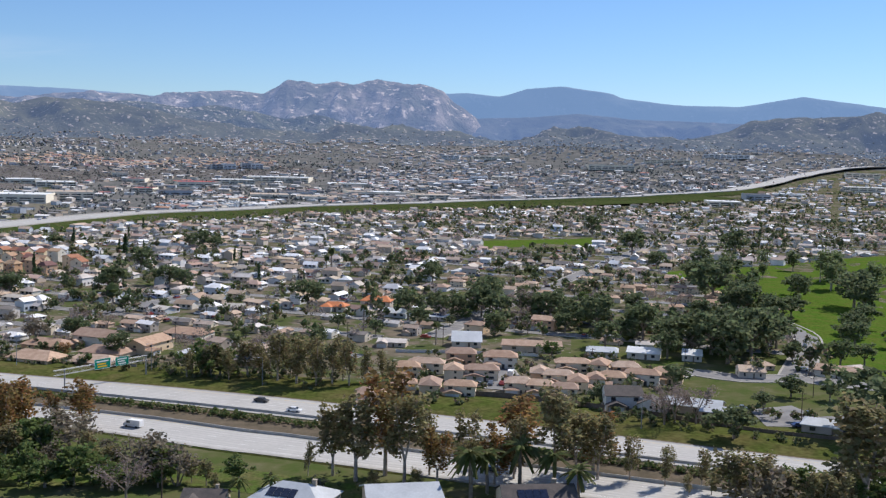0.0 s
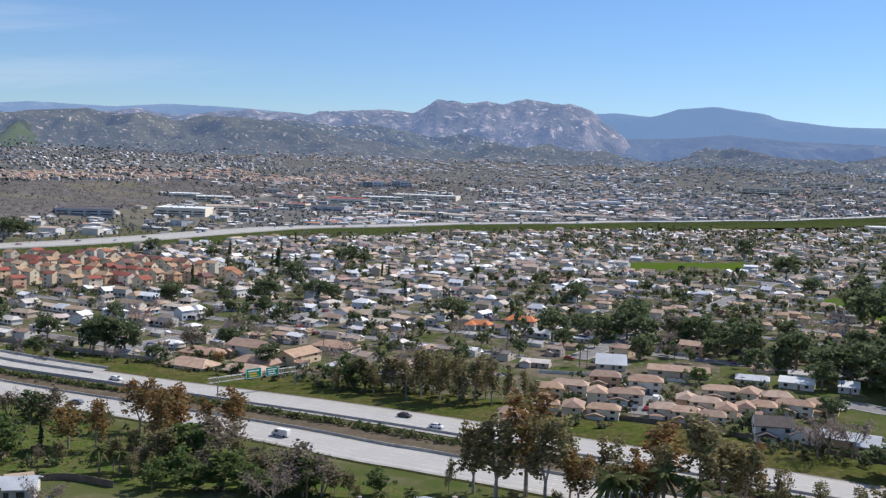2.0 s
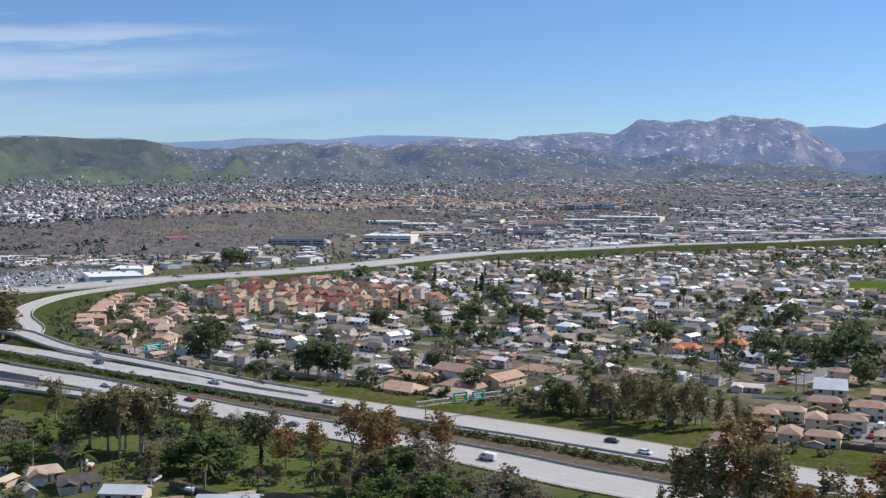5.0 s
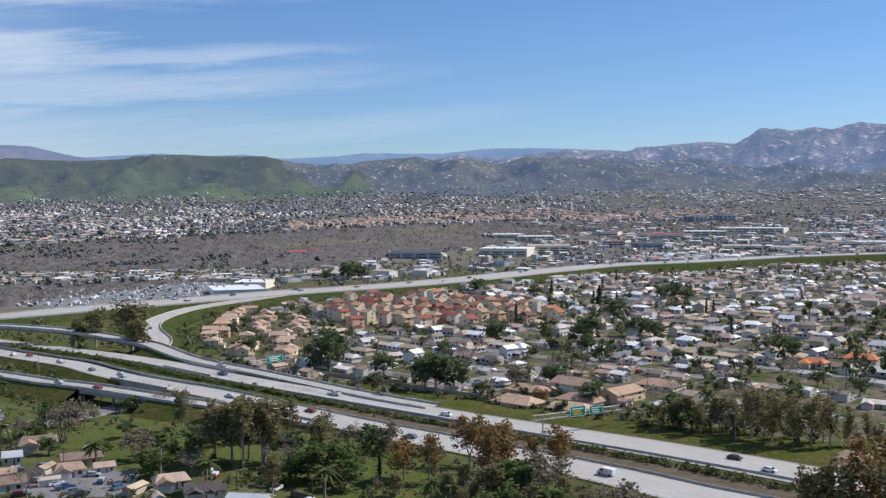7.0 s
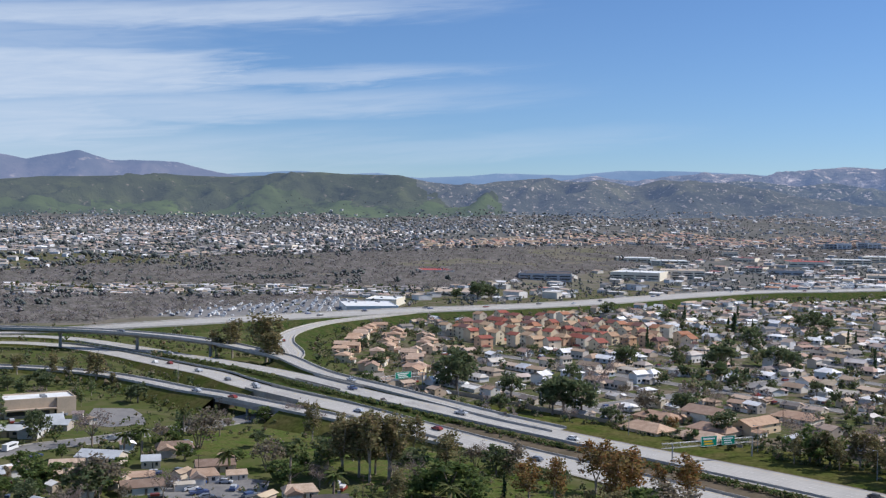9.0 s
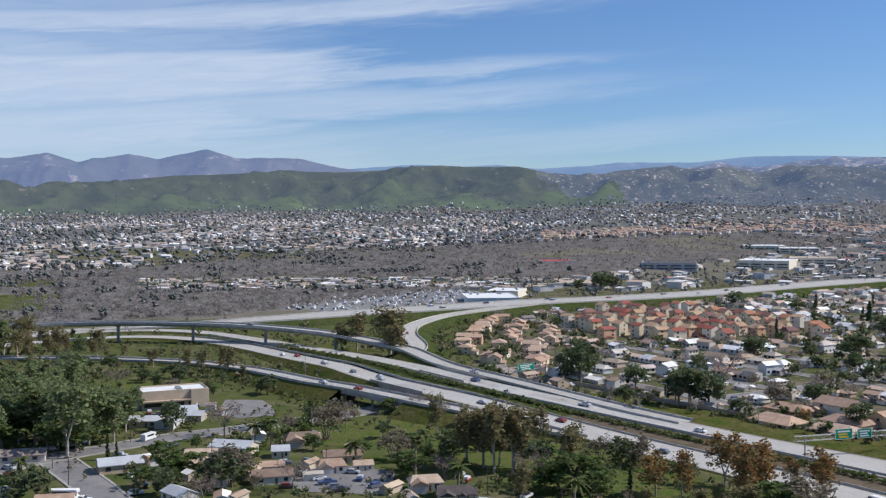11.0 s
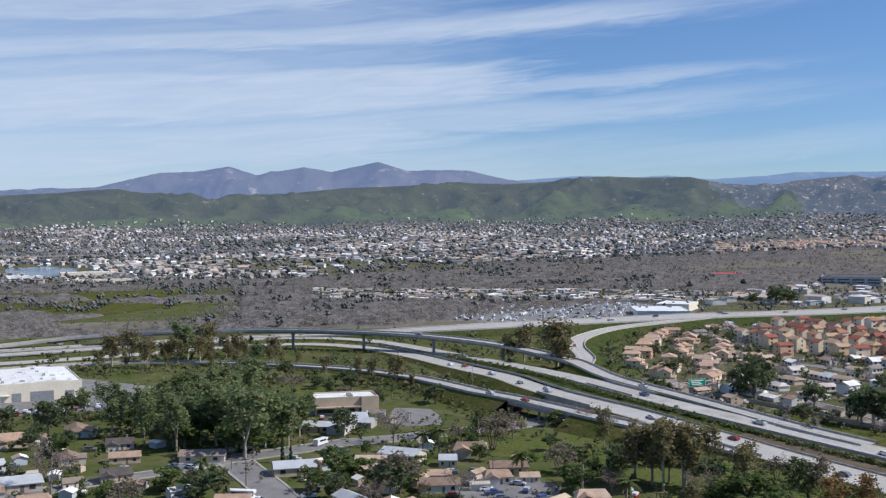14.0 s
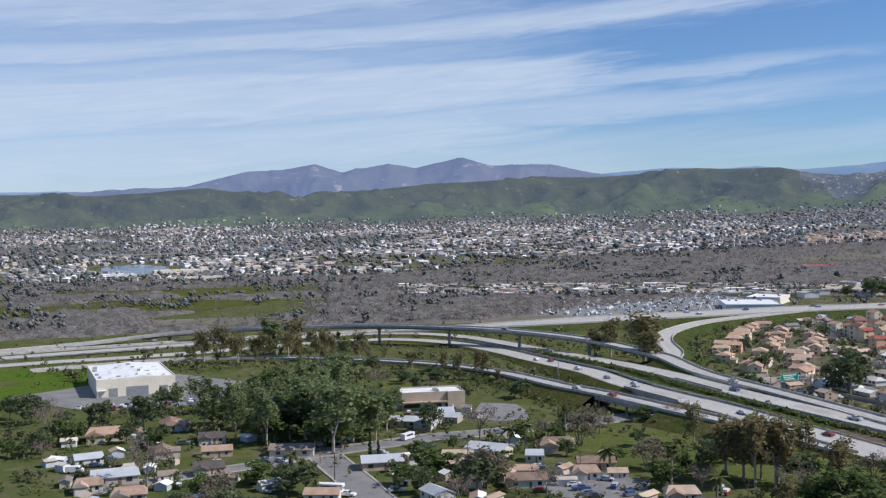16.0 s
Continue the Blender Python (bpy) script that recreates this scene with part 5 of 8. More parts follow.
def house_stuff(name, label, x, y, turn, w, d, h, rise, seed, roof="roof_stuff", wall="wall_stuff", panes=True, ell=0.0, hips=0.3):
    """Many far houses: walls with windows, and gabled or hipped roofs with eaves, as one thing of two meshes."""
    rng = np.random.default_rng(seed)
    if ell:
        # wings and annexes at right angles to some of the houses
        k = rng.random(len(x)) < ell
        sx, sy = rng.choice([-1, 1], (2, int(k.sum())))
        ex, ey = sx * w[k] * rng.uniform(0.15, 0.4, len(sx)), sy * d[k] * rng.uniform(0.4, 0.75, len(sx))
        x = np.concatenate([x, x[k] + ex * np.cos(turn[k]) - ey * np.sin(turn[k])])
        y = np.concatenate([y, y[k] + ex * np.sin(turn[k]) + ey * np.cos(turn[k])])
        w, d = np.concatenate([w, d[k] * rng.uniform(0.8, 1.2, len(sx))]), np.concatenate([d, w[k] * rng.uniform(0.35, 0.5, len(sx))])
        turn = np.concatenate([turn, turn[k] + math.pi / 2])
        h, rise = np.concatenate([h, np.minimum(h[k], 3.0) * rng.uniform(0.8, 1.0, len(sx))]), np.concatenate([rise, rise[k] * 0.7])
    n = len(x)
    z = land(*polar(x, y))
    ca, sa = np.cos(turn), np.sin(turn)
    hip = np.where(rng.random(n) < hips, 0.75, 0.0)
    gab = hip < 0.3

    def world(px, py, pz):
        return np.stack([x[:, None] + px * ca[:, None] - py * sa[:, None], y[:, None] + px * sa[:, None] + py * ca[:, None], z[:, None] + pz], -1)

    sx, sy = np.array([-1, 1, 1, -1]), np.array([-1, -1, 1, 1])
    base = world(sx * w[:, None] / 2, sy * d[:, None] / 2, np.full((n, 4), -2.0))
    top = world(sx * w[:, None] / 2, sy * d[:, None] / 2, np.repeat(h[:, None], 4, 1))
    V = np.concatenate([base, top], 1).reshape(-1, 3)
    o = np.arange(n)[:, None] * 8
    Fc = np.concatenate([o + np.array(f) for f in ((0, 1, 5, 4), (1, 2, 6, 5), (2, 3, 7, 6), (3, 0, 4, 7))], 0)
    thing = tagged(new(name), label, "houses", kind="stuff")
    # gable walls under the ridge's ends
    a = []
    for s in (-1, 1):
        px = np.repeat((s * w / 2)[:, None], 4, 1)
        py = np.stack([-d / 2, d / 2, d * 0 + 0.03, d * 0 - 0.03], 1)
        pz = np.stack([h, h, h + rise - 0.15, h + rise - 0.15], 1)
        a.append(world(px, py, pz)[gab].reshape(-1, 3))
    a = np.concatenate(a)
    Fc = np.concatenate([Fc, len(V) + np.arange(len(a)).reshape(-1, 4)])
    V = np.concatenate([V, a])
    mesh_from("walls", V, Fc, M[wall], parent=thing)
    # window strips a hand proud of the long walls
    wv, wf = [], []
    for s in (-1, 1) if panes else ():
        for fx in (-0.3, 0.05, 0.32):
            xs = np.stack([fx * w - 0.8, fx * w + 0.8, fx * w + 0.8, fx * w - 0.8], 1)
            zs = np.stack([h * 0 + 0.9, h * 0 + 0.9, h * 0 + 2.1, h * 0 + 2.1], 1)
            wv.append(world(xs, np.repeat((s * (d / 2 + 0.05))[:, None], 4, 1), zs)[np.hypot(x, y) < 850].reshape(-1, 3))
    if panes:
        wv = np.concatenate(wv)
        mesh_from("windows", wv, np.arange(len(wv)).reshape(-1, 4), M["glass"], parent=thing)
    ov = 0.5
    W, D = w / 2 + ov, d / 2 + ov
    e = world(sx * W[:, None], sy * D[:, None], np.repeat(h[:, None] - 0.1, 4, 1))
    ins = W - D * hip
    r = world(np.stack([-ins, ins], 1), np.zeros((n, 2)), np.repeat((h + rise)[:, None], 2, 1))
    V = np.concatenate([e, r], 1).reshape(-1, 3)
    # the two ends are triangles: keep them as quads with a point on the ridge's end
    ends = world(np.stack([-ins, ins], 1), np.zeros((n, 2)) + 0.02, np.repeat((h + rise)[:, None], 2, 1))
    V = np.concatenate([e, r, ends], 1).reshape(-1, 3)
    o = np.arange(n)[:, None] * 8
    Fc = np.concatenate([o + np.array(f) for f in ((0, 1, 5, 4), (2, 3, 6, 7))] + [o[~gab] + np.array(f) for f in ((1, 2, 7, 5), (3, 0, 4, 6))], 0)
    mesh_from("roofs", V, Fc, M[roof], parent=thing)
    return thing


def car(name, label, mat="car_paint", kind_="car"):
    ob = tagged(new(name), label, "car" if kind_ == "car" else kind_)
    L, W, H = {"car": (4.6, 1.8, 1.45), "van": (5.6, 2.0, 2.2), "pickup": (5.6, 1.95, 1.8), "motorhome": (8.5, 2.5, 3.2)}[kind_]
    side = {"car": [(-.5, .22), (.5, .22), (.5, .5), (.47, .58), (.27, .64), (.12, .97), (-.25, 1.0), (-.42, .68), (-.5, .62)],
            "van": [(-.5, .18), (.5, .18), (.5, .45), (.42, .55), (.28, .92), (.22, 1.0), (-.48, 1.0), (-.5, .9)],
            "pickup": [(-.5, .25), (.5, .25), (.5, .55), (.45, .62), (.22, .66), (.1, .98), (-.1, 1.0), (-.16, .62), (-.5, .62)],
            "motorhome": [(-.5, .16), (.5, .16), (.5, .36), (.44, .42), (.38, .66), (.5, .72), (.5, .95), (.44, 1.0), (-.5, 1.0)]}[kind_]
    bm = bmesh.new()
    rings = []
    for s in (-1, 1):
        rings.append([bm.verts.new((a * L, s * W / 2 * (0.84 if b > 0.7 and kind_ in ("car", "pickup") else 1), b * H)) for a, b in side])
    n = len(side)
    for i in range(n):
        bm.faces.new((rings[0][i], rings[0][(i + 1) % n], rings[1][(i + 1) % n], rings[1][i]))
    bm.faces.new(rings[0][::-1])
    bm.faces.new(rings[1])
    bmesh.ops.recalc_face_normals(bm, faces=bm.faces)
    part("body", bm, M[mat], ob)
    bm = bmesh.new()
    zl, zh = (0.66 * H, 0.93 * H) if kind_ in ("car", "pickup") else (0.6 * H, 0.85 * H)
    xa, xb = {"car": (-.33, .16), "van": (.08, .30), "pickup": (-.12, .12), "motorhome": (-.3, .3)}[kind_]
    for s in (-1, 1):
        yy = s * W / 2 * (0.9 if kind_ in ("car", "pickup") else 1.0)
        box(bm, xa * L, xb * L, min(yy, yy + s * 0.03), max(yy, yy + s * 0.03), zl, zh)
    part("side_window", bm, M["glass"], ob)
    bm = bmesh.new()
    xf = {"car": .20, "van": .335, "pickup": .17, "motorhome": .40}[kind_] * L
    v = [bm.verts.new(p) for p in ((xf + 0.32, -W * .4, zl), (xf + 0.32, W * .4, zl), (xf - 0.18, W * .38, zh + 0.04), (xf - 0.18, -W * .38, zh + 0.04))]
    w2 = [bm.verts.new((q.co.x + 0.05, q.co.y, q.co.z + 0.05)) for q in v]
    bm.faces.new(w2)
    for i in range(4):
        bm.faces.new((v[i], v[(i + 1) % 4], w2[(i + 1) % 4], w2[i]))
    part("windscreen", bm, M["glass"], ob)
    for x in (-.3, .31):
        for s in (-1, 1):
            bm = bmesh.new()
            rod(bm, (x * L, s * (W / 2 - 0.2), 0.33), (x * L, s * (W / 2 + 0.02), 0.33), 0.33, n=12)
            part("wheel", bm, M["black"], ob)
    return ob


def lamp_post(name, label, h=10.0, arm=2.5):
    ob = tagged(new(name), label, "street lamp")
    bm = bmesh.new()
    rod(bm, (0, 0, -0.3), (0, 0, h), 0.14, 0.08, 8)
    part("pole", bm, M["steel"], ob)
    bm = bmesh.new()
    rod(bm, (0, 0, h - 0.05), (0, -arm, h + 0.35), 0.06, 0.05, 6)
    part("arm", bm, M["steel"], ob)
    bm = bmesh.new()
    box(bm, -0.18, 0.18, -arm - 0.7, -arm + 0.1, h + 0.27, h + 0.45)
    part("lamp_head", bm, M["steel"], ob)
    return ob


def utility_pole(name, label, h=10.0):
    ob = tagged(new(name), label, "utility pole")
    bm = bmesh.new()
    rod(bm, (0, 0, -0.5), (0, 0, h), 0.17, 0.11, 8)
    part("pole", bm, M["wood_pole"], ob)
    for z in (h - 0.6, h - 1.9):
        bm = bmesh.new()
        box(bm, -1.2, 1.2, -0.07, 0.07, z, z + 0.13)
        for x in (-1.05, -0.5, 0.5, 1.05):
            rod(bm, (x, 0, z + 0.13), (x, 0, z + 0.33), 0.05, 0.03, 6)
        part("crossarm", bm, M["wood_pole"], ob)
    return ob


def big_building(name, label, w, d, h, wall="cream_wall", roof="roof_white", bands=1):
    """A flat-roofed building with a parapet, roof units and bands of windows."""
    ob = tagged(new(name), label, "building")
    bm = bmesh.new()
    box(bm, -w / 2, w / 2, -d / 2, d / 2, -2, h)
    part("body", bm, M[wall], ob)
    bm = bmesh.new()
    box(bm, -w / 2 + 0.3, w / 2 - 0.3, -d / 2 + 0.3, d / 2 - 0.3, h - 0.4, h + 0.06)
    part("roof", bm, M[roof], ob)
    for x0, x1, y0, y1 in ((-w / 2, w / 2, -d / 2, -d / 2 + 0.3), (-w / 2, w / 2, d / 2 - 0.3, d / 2), (-w / 2, -w / 2 + 0.3, -d / 2 + 0.3, d / 2 - 0.3), (w / 2 - 0.3, w / 2, -d / 2 + 0.3, d / 2 - 0.3)):
        bm = bmesh.new()
        box(bm, x0, x1, y0, y1, h + 0.003, h + 0.6)
        part("parapet", bm, M[wall], ob)
    rng = random.Random(int(w * 10 + d))
    for k in range(min(4, max(2, int(w * d / 400)))):
        bm = bmesh.new()
        x, y = rng.uniform(-w * 0.42, w * 0.42), rng.uniform(-d * 0.4, d * 0.4)
        box(bm, x - 1, x + 1, y - 0.8, y + 0.8, h + 0.06, h + 1.2)
        part("roof_unit", bm, M["steel"], ob)
    floors = max(1, int(h / 3.6))
    for f in range(floors):
        if bands == 0:
            break
        n = max(3, int(w / 15))
        for k in range(n):
            x = -w / 2 + w * (k + 0.5) / n
            bm = bmesh.new()
            pane_mesh(bm, x, -d / 2, 1.0 + 3.5 * f, w / n * 0.8, 1.6, "-y")
            part("window", bm, M["glass"], ob)
    return ob

# ---------------------------------------------------------------- the town between the freeways
rng = np.random.default_rng(11)
U_DIR, V_DIR = np.array((0.94, -0.342)), np.array((0.342, 0.94))
GRID_TURN = math.degrees(math.atan2(-0.342, 0.94))


def radial(line):
    az, r = polar(line[:, 0], line[:, 1])
    o = np.argsort(az)
    return lambda a: np.interp(a, az[o], r[o])


R_NEAR, R_CROSS = radial(UPPER), radial(CROSS[CROSS[:, 1] > 400])


def town_edge(az):
    """Where the town ends before the open strip below the cross freeway."""
    r = R_CROSS(az)
    return r - 45 - np.clip((r - 1000) * 0.16, 0, 130)


KEEP_OFF = np.vstack([UPPER[:, :2], CONNECT[:, :2], FLY[:, :2]])


def inside(x, y, poly):
    x, y = np.asarray(x, float), np.asarray(y, float)
    hit = np.zeros(x.shape, bool)
    for (x0, y0), (x1, y1) in zip(poly, poly[1:] + poly[:1]):
        c = (y0 > y) != (y1 > y)
        hit ^= c & (x < (x1 - x0) * (y - y0) / (y1 - y0 + 1e-12) + x0)
    return hit


RED = [(-400, 622), (-324, 575), (-240, 650), (-228, 705), (-346, 815), (-425, 785)]
TAN = [(-425, 545), (-358, 470), (-306, 440), (-292, 475), (-385, 612), (-468, 662)]
CONDO = [(-40, 352), (82, 356), (112, 362), (112, 432), (60, 470), (-30, 462), (-30, 400)]
FRONT = [(-112, 330), (60, 290), (60, 356), (-20, 354), (-112, 372)]
FIELD = [(39, 1012), (151, 1085), (141, 1002), (34, 938)]
FIELD_VIEW = [(36, 1025), (156, 1096), (140, 970), (34, 905)]
PARK = [(158, 770), (235, 822), (420, 980), (520, 1000), (420, 700), (300, 560), (190, 372), (150, 385), (168, 488), (176, 559), (172, 651)]
GROVE = [(-112, 345), (-8, 330), (-8, 398), (-100, 392)]
OAKS = [(70, 425), (175, 415), (172, 500), (165, 560), (60, 560), (20, 500)]
ORANGE_LOT = [(-62, 528), (-18, 528), (-18, 566), (-62, 566)]
CORNER = [(40, 325), (190, 290), (190, 415), (84, 425), (78, 362), (40, 352)]
APTS = [(-166, 378), (-112, 374), (-92, 450), (-98, 470), (-128, 464), (-168, 434)]
LOTS = (APTS, FRONT, RED, TAN, CONDO, FIELD_VIEW, PARK, GROVE, ORANGE_LOT, CORNER)


def town(x, y, margin=26.0):
    az, r = polar(x, y)
    ok = (r > R_NEAR(az) + margin) & (r < town_edge(az)) & (az > -27) & ((az < 36) | (r < 470)) & (az < 38)
    near = np.min(np.hypot(x[..., None] - KEEP_OFF[:, 0], y[..., None] - KEEP_OFF[:, 1]), -1)
    ok &= near > margin
    for p in LOTS:
        ok &= ~inside(x, y, p)
    return ok


BLOCK, LOT = 45.0, 12.6
uu, vv, back = [], [], []
for b in range(5, 68):
    for row, off in ((0, -10.5), (1, 10.5)):
        for k in range(-80, 160):
            if k % 13 == 0:
                continue
            uu.append(k * LOT + rng.uniform(-2.5, 2.5))
            vv.append(b * BLOCK + off + rng.uniform(-2.5, 2.5))
            back.append(row)
uu, vv, back = np.array(uu), np.array(vv), np.array(back)
hx, hy = uu * U_DIR[0] + vv * V_DIR[0], uu * U_DIR[1] + vv * V_DIR[1]
ok = town(hx, hy)
oak_zone = inside(hx, hy, OAKS)
ok &= ~(oak_zone & (rng.random(len(hx)) < 0.45))
wooded = fbm(hx / 42, hy / 42, 3, 47)
ok &= rng.random(len(hx)) > np.where(wooded > 0.55, 0.68, 0.27) + np.where(hx > 20, 0.12, 0)
hx, hy, back = hx[ok], hy[ok], back[ok]
hr = np.hypot(hx, hy)

HOUSES = [
    house("ranch_house", "one-storey stucco ranch house with a shingled hip roof", 13, 8.5, 1, 1.6, 0.9),
    house("gable_house", "one-storey stucco house with a gabled shingle roof", 12.5, 8.5, 1, 1.8, 0.05, chimney=True),
    house("long_house", "long low stucco house with a shallow gabled roof", 15.5, 8, 1, 1.4, 0.05),
    house("two_storey_house", "two-storey stucco house with a gabled roof", 10, 8.5, 2, 1.7, 0.05, chimney=True),
    house("bungalow", "small stucco bungalow with a hipped roof", 10.5, 8.5, 1, 1.6, 0.9, wing=False),
    house("plain_house", "plain stucco house with solar panels on its roof", 13, 8.5, 1, 1.7, 0.05, wing=False, solar=True),
]
VILLAS = [house("tan_villa", "two-storey tan stucco villa with a broad tan tile roof", 12, 9, 2, 1.9, 0.05, roof="roof_tan", wall="wall_peach", chimney=True),
          house("tan_villa", "tan stucco house with a hipped tile roof and chimney", 13, 9.5, 2, 1.8, 0.5, roof="roof_tan", wall="wall_peach", wing=False, chimney=True)]
villa = (hx > 5) & (hy > 470) & (hy < 720)
order = np.argsort(hr + np.where(villa, -300, 0))
n_single = 92
for i in order[:n_single]:
    t = HOUSES[rng.choice(6, p=[0.14, 0.25, 0.2, 0.22, 0.11, 0.08])]
    if villa[i]:
        t = VILLAS[rng.integers(2)]
    place(t, hx[i], hy[i], GRID_TURN + (180 if back[i] else 0) + rng.normal(0, 5) + (90 if rng.random() < 0.25 else 0), size=(rng.uniform(0.7, 0.95), rng.uniform(0.7, 0.9), rng.uniform(0.7, 0.88)), group="houses of the town")
rest = order[n_single:]
house_stuff("town_houses", "dense rows of small stucco houses with shingle roofs", hx[rest], hy[rest], np.radians(GRID_TURN) + rng.normal(0, 0.10, len(rest)) + np.where(rng.random(len(rest)) < 0.4, 1.57, 0),
            rng.uniform(6.5, 13.5, len(rest)), rng.uniform(5.5, 8, len(rest)), rng.choice([2.3, 2.5, 2.7, 4.8], len(rest), p=[0.32, 0.3, 0.25, 0.13]), rng.uniform(0.9, 2.2, len(rest)), 5, ell=0.45)

# streets of the grid
n_street = 0
for b in range(5, 34):
    us = np.arange(-700, 900, 12.0)
    v = (b + 0.5) * BLOCK
    x, y = us * U_DIR[0] + v * V_DIR[0], us * U_DIR[1] + v * V_DIR[1]
    good = town(x, y, 20.0)
    run = []
    for k in range(len(us) + 1):
        if k < len(us) and good[k]:
            run.append((x[k], y[k]))
        else:
            if len(run) > 5:
                n_street += 1
                street("street_%d" % n_street, run[::2] + [run[-1]], 7, step=12)
            run = []
for k in (-26, -13, 0, 13, 26):
    vs = np.arange(5.2 * BLOCK, 30 * BLOCK, 12.0)
    x, y = k * LOT * U_DIR[0] + vs * V_DIR[0], k * LOT * U_DIR[1] + vs * V_DIR[1]
    good = town(x, y, 20.0)
    run = []
    for q in range(len(vs) + 1):
        if q < len(vs) and good[q]:
            run.append((x[q], y[q]))
        else:
            if len(run) > 5:
                n_street += 1
                street("street_%d" % n_street, run[::2] + [run[-1]], 9, step=12, lift_=0.13)
            run = []


def fill(poly, du, dv, turn, jitter=0.8, seed=1):
    """Rows of places inside a plot."""
    r2 = np.random.default_rng(seed)
    P = np.array(poly)
    c, s = math.cos(radians(turn)), math.sin(radians(turn))
    cx, cy = P.mean(0)
    out = []
    for i in range(-25, 26):
        for j in range(-25, 26):
            a, b = i * du + r2.normal(0, jitter), j * dv + r2.normal(0, jitter)
            x, y = cx + a * c - b * s, cy + a * s + b * c
            if inside(x, y, poly):
                out.append((x, y, j))
    return out


# tan-roofed condominiums beside the freeway
CONDOS = [house("tan_condo", "two-storey pale stucco condominium with a hipped tan tile roof", 10.5, 8.5, 2, 2.0, 0.45, roof="roof_tan", wall="wall_peach"),
          house("tan_condo", "long two-storey stucco condominium with tan tile roof", 12, 9.5, 2, 2.2, 0.6, roof="roof_tan", wall="wall_peach")]
CONDO_ROWS = [(8, 410, -1, 0, 11.2), (23, 405, -3, 1, 12.4), (50, 399, -2, 0, 12.3), (60, 398, 71, 1, 9.3), (69, 394, 0, 1, 9.7), (73, 381, -16, 0, 11.4), (83, 385, -17, 1, 10.4), (-12, 384, 2, 1, 8.1), (-5, 392, -4, 0, 13.6), (5, 382, 89, 1, 8.8), (15, 382, -2, 0, 11.3)]
CONDO_FRONT = [(36, 380, 85, 1, 6.4), (42, 376, -6, 0, 9.9), (-3, 356, 86, 1, 10.1), (-12, 356, 2, 0, 6.7), (7, 354, -6, 0, 9.7), (27, 361, -4, 1, 6.1), (34, 358, -5, 0, 8.3), (48, 367, 83, 1, 7.8), (55, 372, 82, 0, 5.9), (61, 375, -9, 1, 6.8), (42, 354, -7, 0, 7.9), (-22, 339, 4, 1, 6.4)]
for x, y, t, k, w_ in CONDO_ROWS + CONDO_FRONT:
    f = max(0.75, min(1.15, w_ / (10.5 if k == 0 else 12)))
    place(CONDOS[k], x, y, t, size=(f, 0.85, 0.86), group="tan condominiums")
TANS = [house("tan_townhouse", "two-storey peach stucco townhouse with a tan tile roof", 11, 9, 2, 1.9, 0.05, roof="roof_tan", wall="wall_peach"),
        house("tan_villa", "two-storey cream stucco villa with a hipped tan tile roof", 12, 9.5, 2, 1.7, 0.4, roof="roof_tan", wall="wall_peach"),
        house("tan_bungalow", "peach stucco house with a tan tile gable roof", 13, 9, 1, 2.0, 0.1, roof="roof_tan", wall="wall_peach")]
for k, (x, y, j) in enumerate(fill(TAN, 14.5, 23, 120, 2.2, 4)):
    place(TANS[(0, 1, 0, 2, 1)[k % 5]], x, y, (30 if j % 2 else 120) + (90 if k % 3 == 0 else 0) + rng.normal(0, 6), size=(rng.uniform(0.8, 1.05), rng.uniform(0.85, 1.0), rng.uniform(0.85, 1.0)), group="tan townhouses")
REDS = [house("red_roof_condo", "three-storey peach stucco condominium with a red tile roof", 9.5, 9, 3, 1.7, 0.1, roof="roof_red", wall="wall_peach", garage=False),
        house("red_roof_condo", "two-storey cream stucco condominium with an orange and red tile roof", 11, 9, 2, 1.8, 0.4, roof="roof_red", wall="wall_peach", wing=False),
        house("red_roof_townhouse", "two-storey peach stucco townhouse with a gabled red tile roof", 9, 10, 2, 2.0, 0.05, roof="roof_red", wall="wall_peach")]
for k, (x, y, j) in enumerate(fill(RED, 12.5, 34, -22, 2.2, 5)):
    place(REDS[(0, 1, 2, 0, 2)[(k * 3) % 5]], x, y + rng.normal(0, 3), -22 + (0 if j % 2 else 180) + (90 if rng.random() < 0.4 else 0) + rng.normal(0, 4), size=(rng.uniform(0.85, 1.05), rng.uniform(0.85, 1.05), rng.uniform(0.95, 1.15)), group="red-roofed condominiums")
house_o = house("orange_roof_house", "large two-storey white house with a bright orange tile roof", 15, 10, 2, 2.0, 0.6, roof="roof_orange", chimney=True)
place(house_o, -33, 545, -8)
house_o2 = house("orange_roof_annexe", "low house with a bright orange tile roof", 12, 9, 1, 1.8, 0.6, roof="roof_orange")
place(house_o2, -54, 541, -10)

# garden apartments with broad tan roofs above the bank
APT = [house("garden_apartments", "two-storey stucco apartment block with a broad tan roof", 19, 11, 2, 2.6, 0.05, roof="roof_tan", wall="wall_peach"),
       house("garden_apartments", "low stucco apartment block with a hipped tan roof", 18, 12, 1, 2.8, 0.6, roof="roof_tan", wall="wall_peach", wing=False)]
for x, y, t, k in ((-149, 392, -18, 1), (-127, 390, -14, 1), (-137, 428, -20, 0), (-116, 420, 70, 0), (-108, 455, -15, 1), (-155, 421, -18, 1), (-128, 408, -16, 1)):
    place(APT[k], x, y, t, size=(1, 1, 0.85), group="garden apartments")

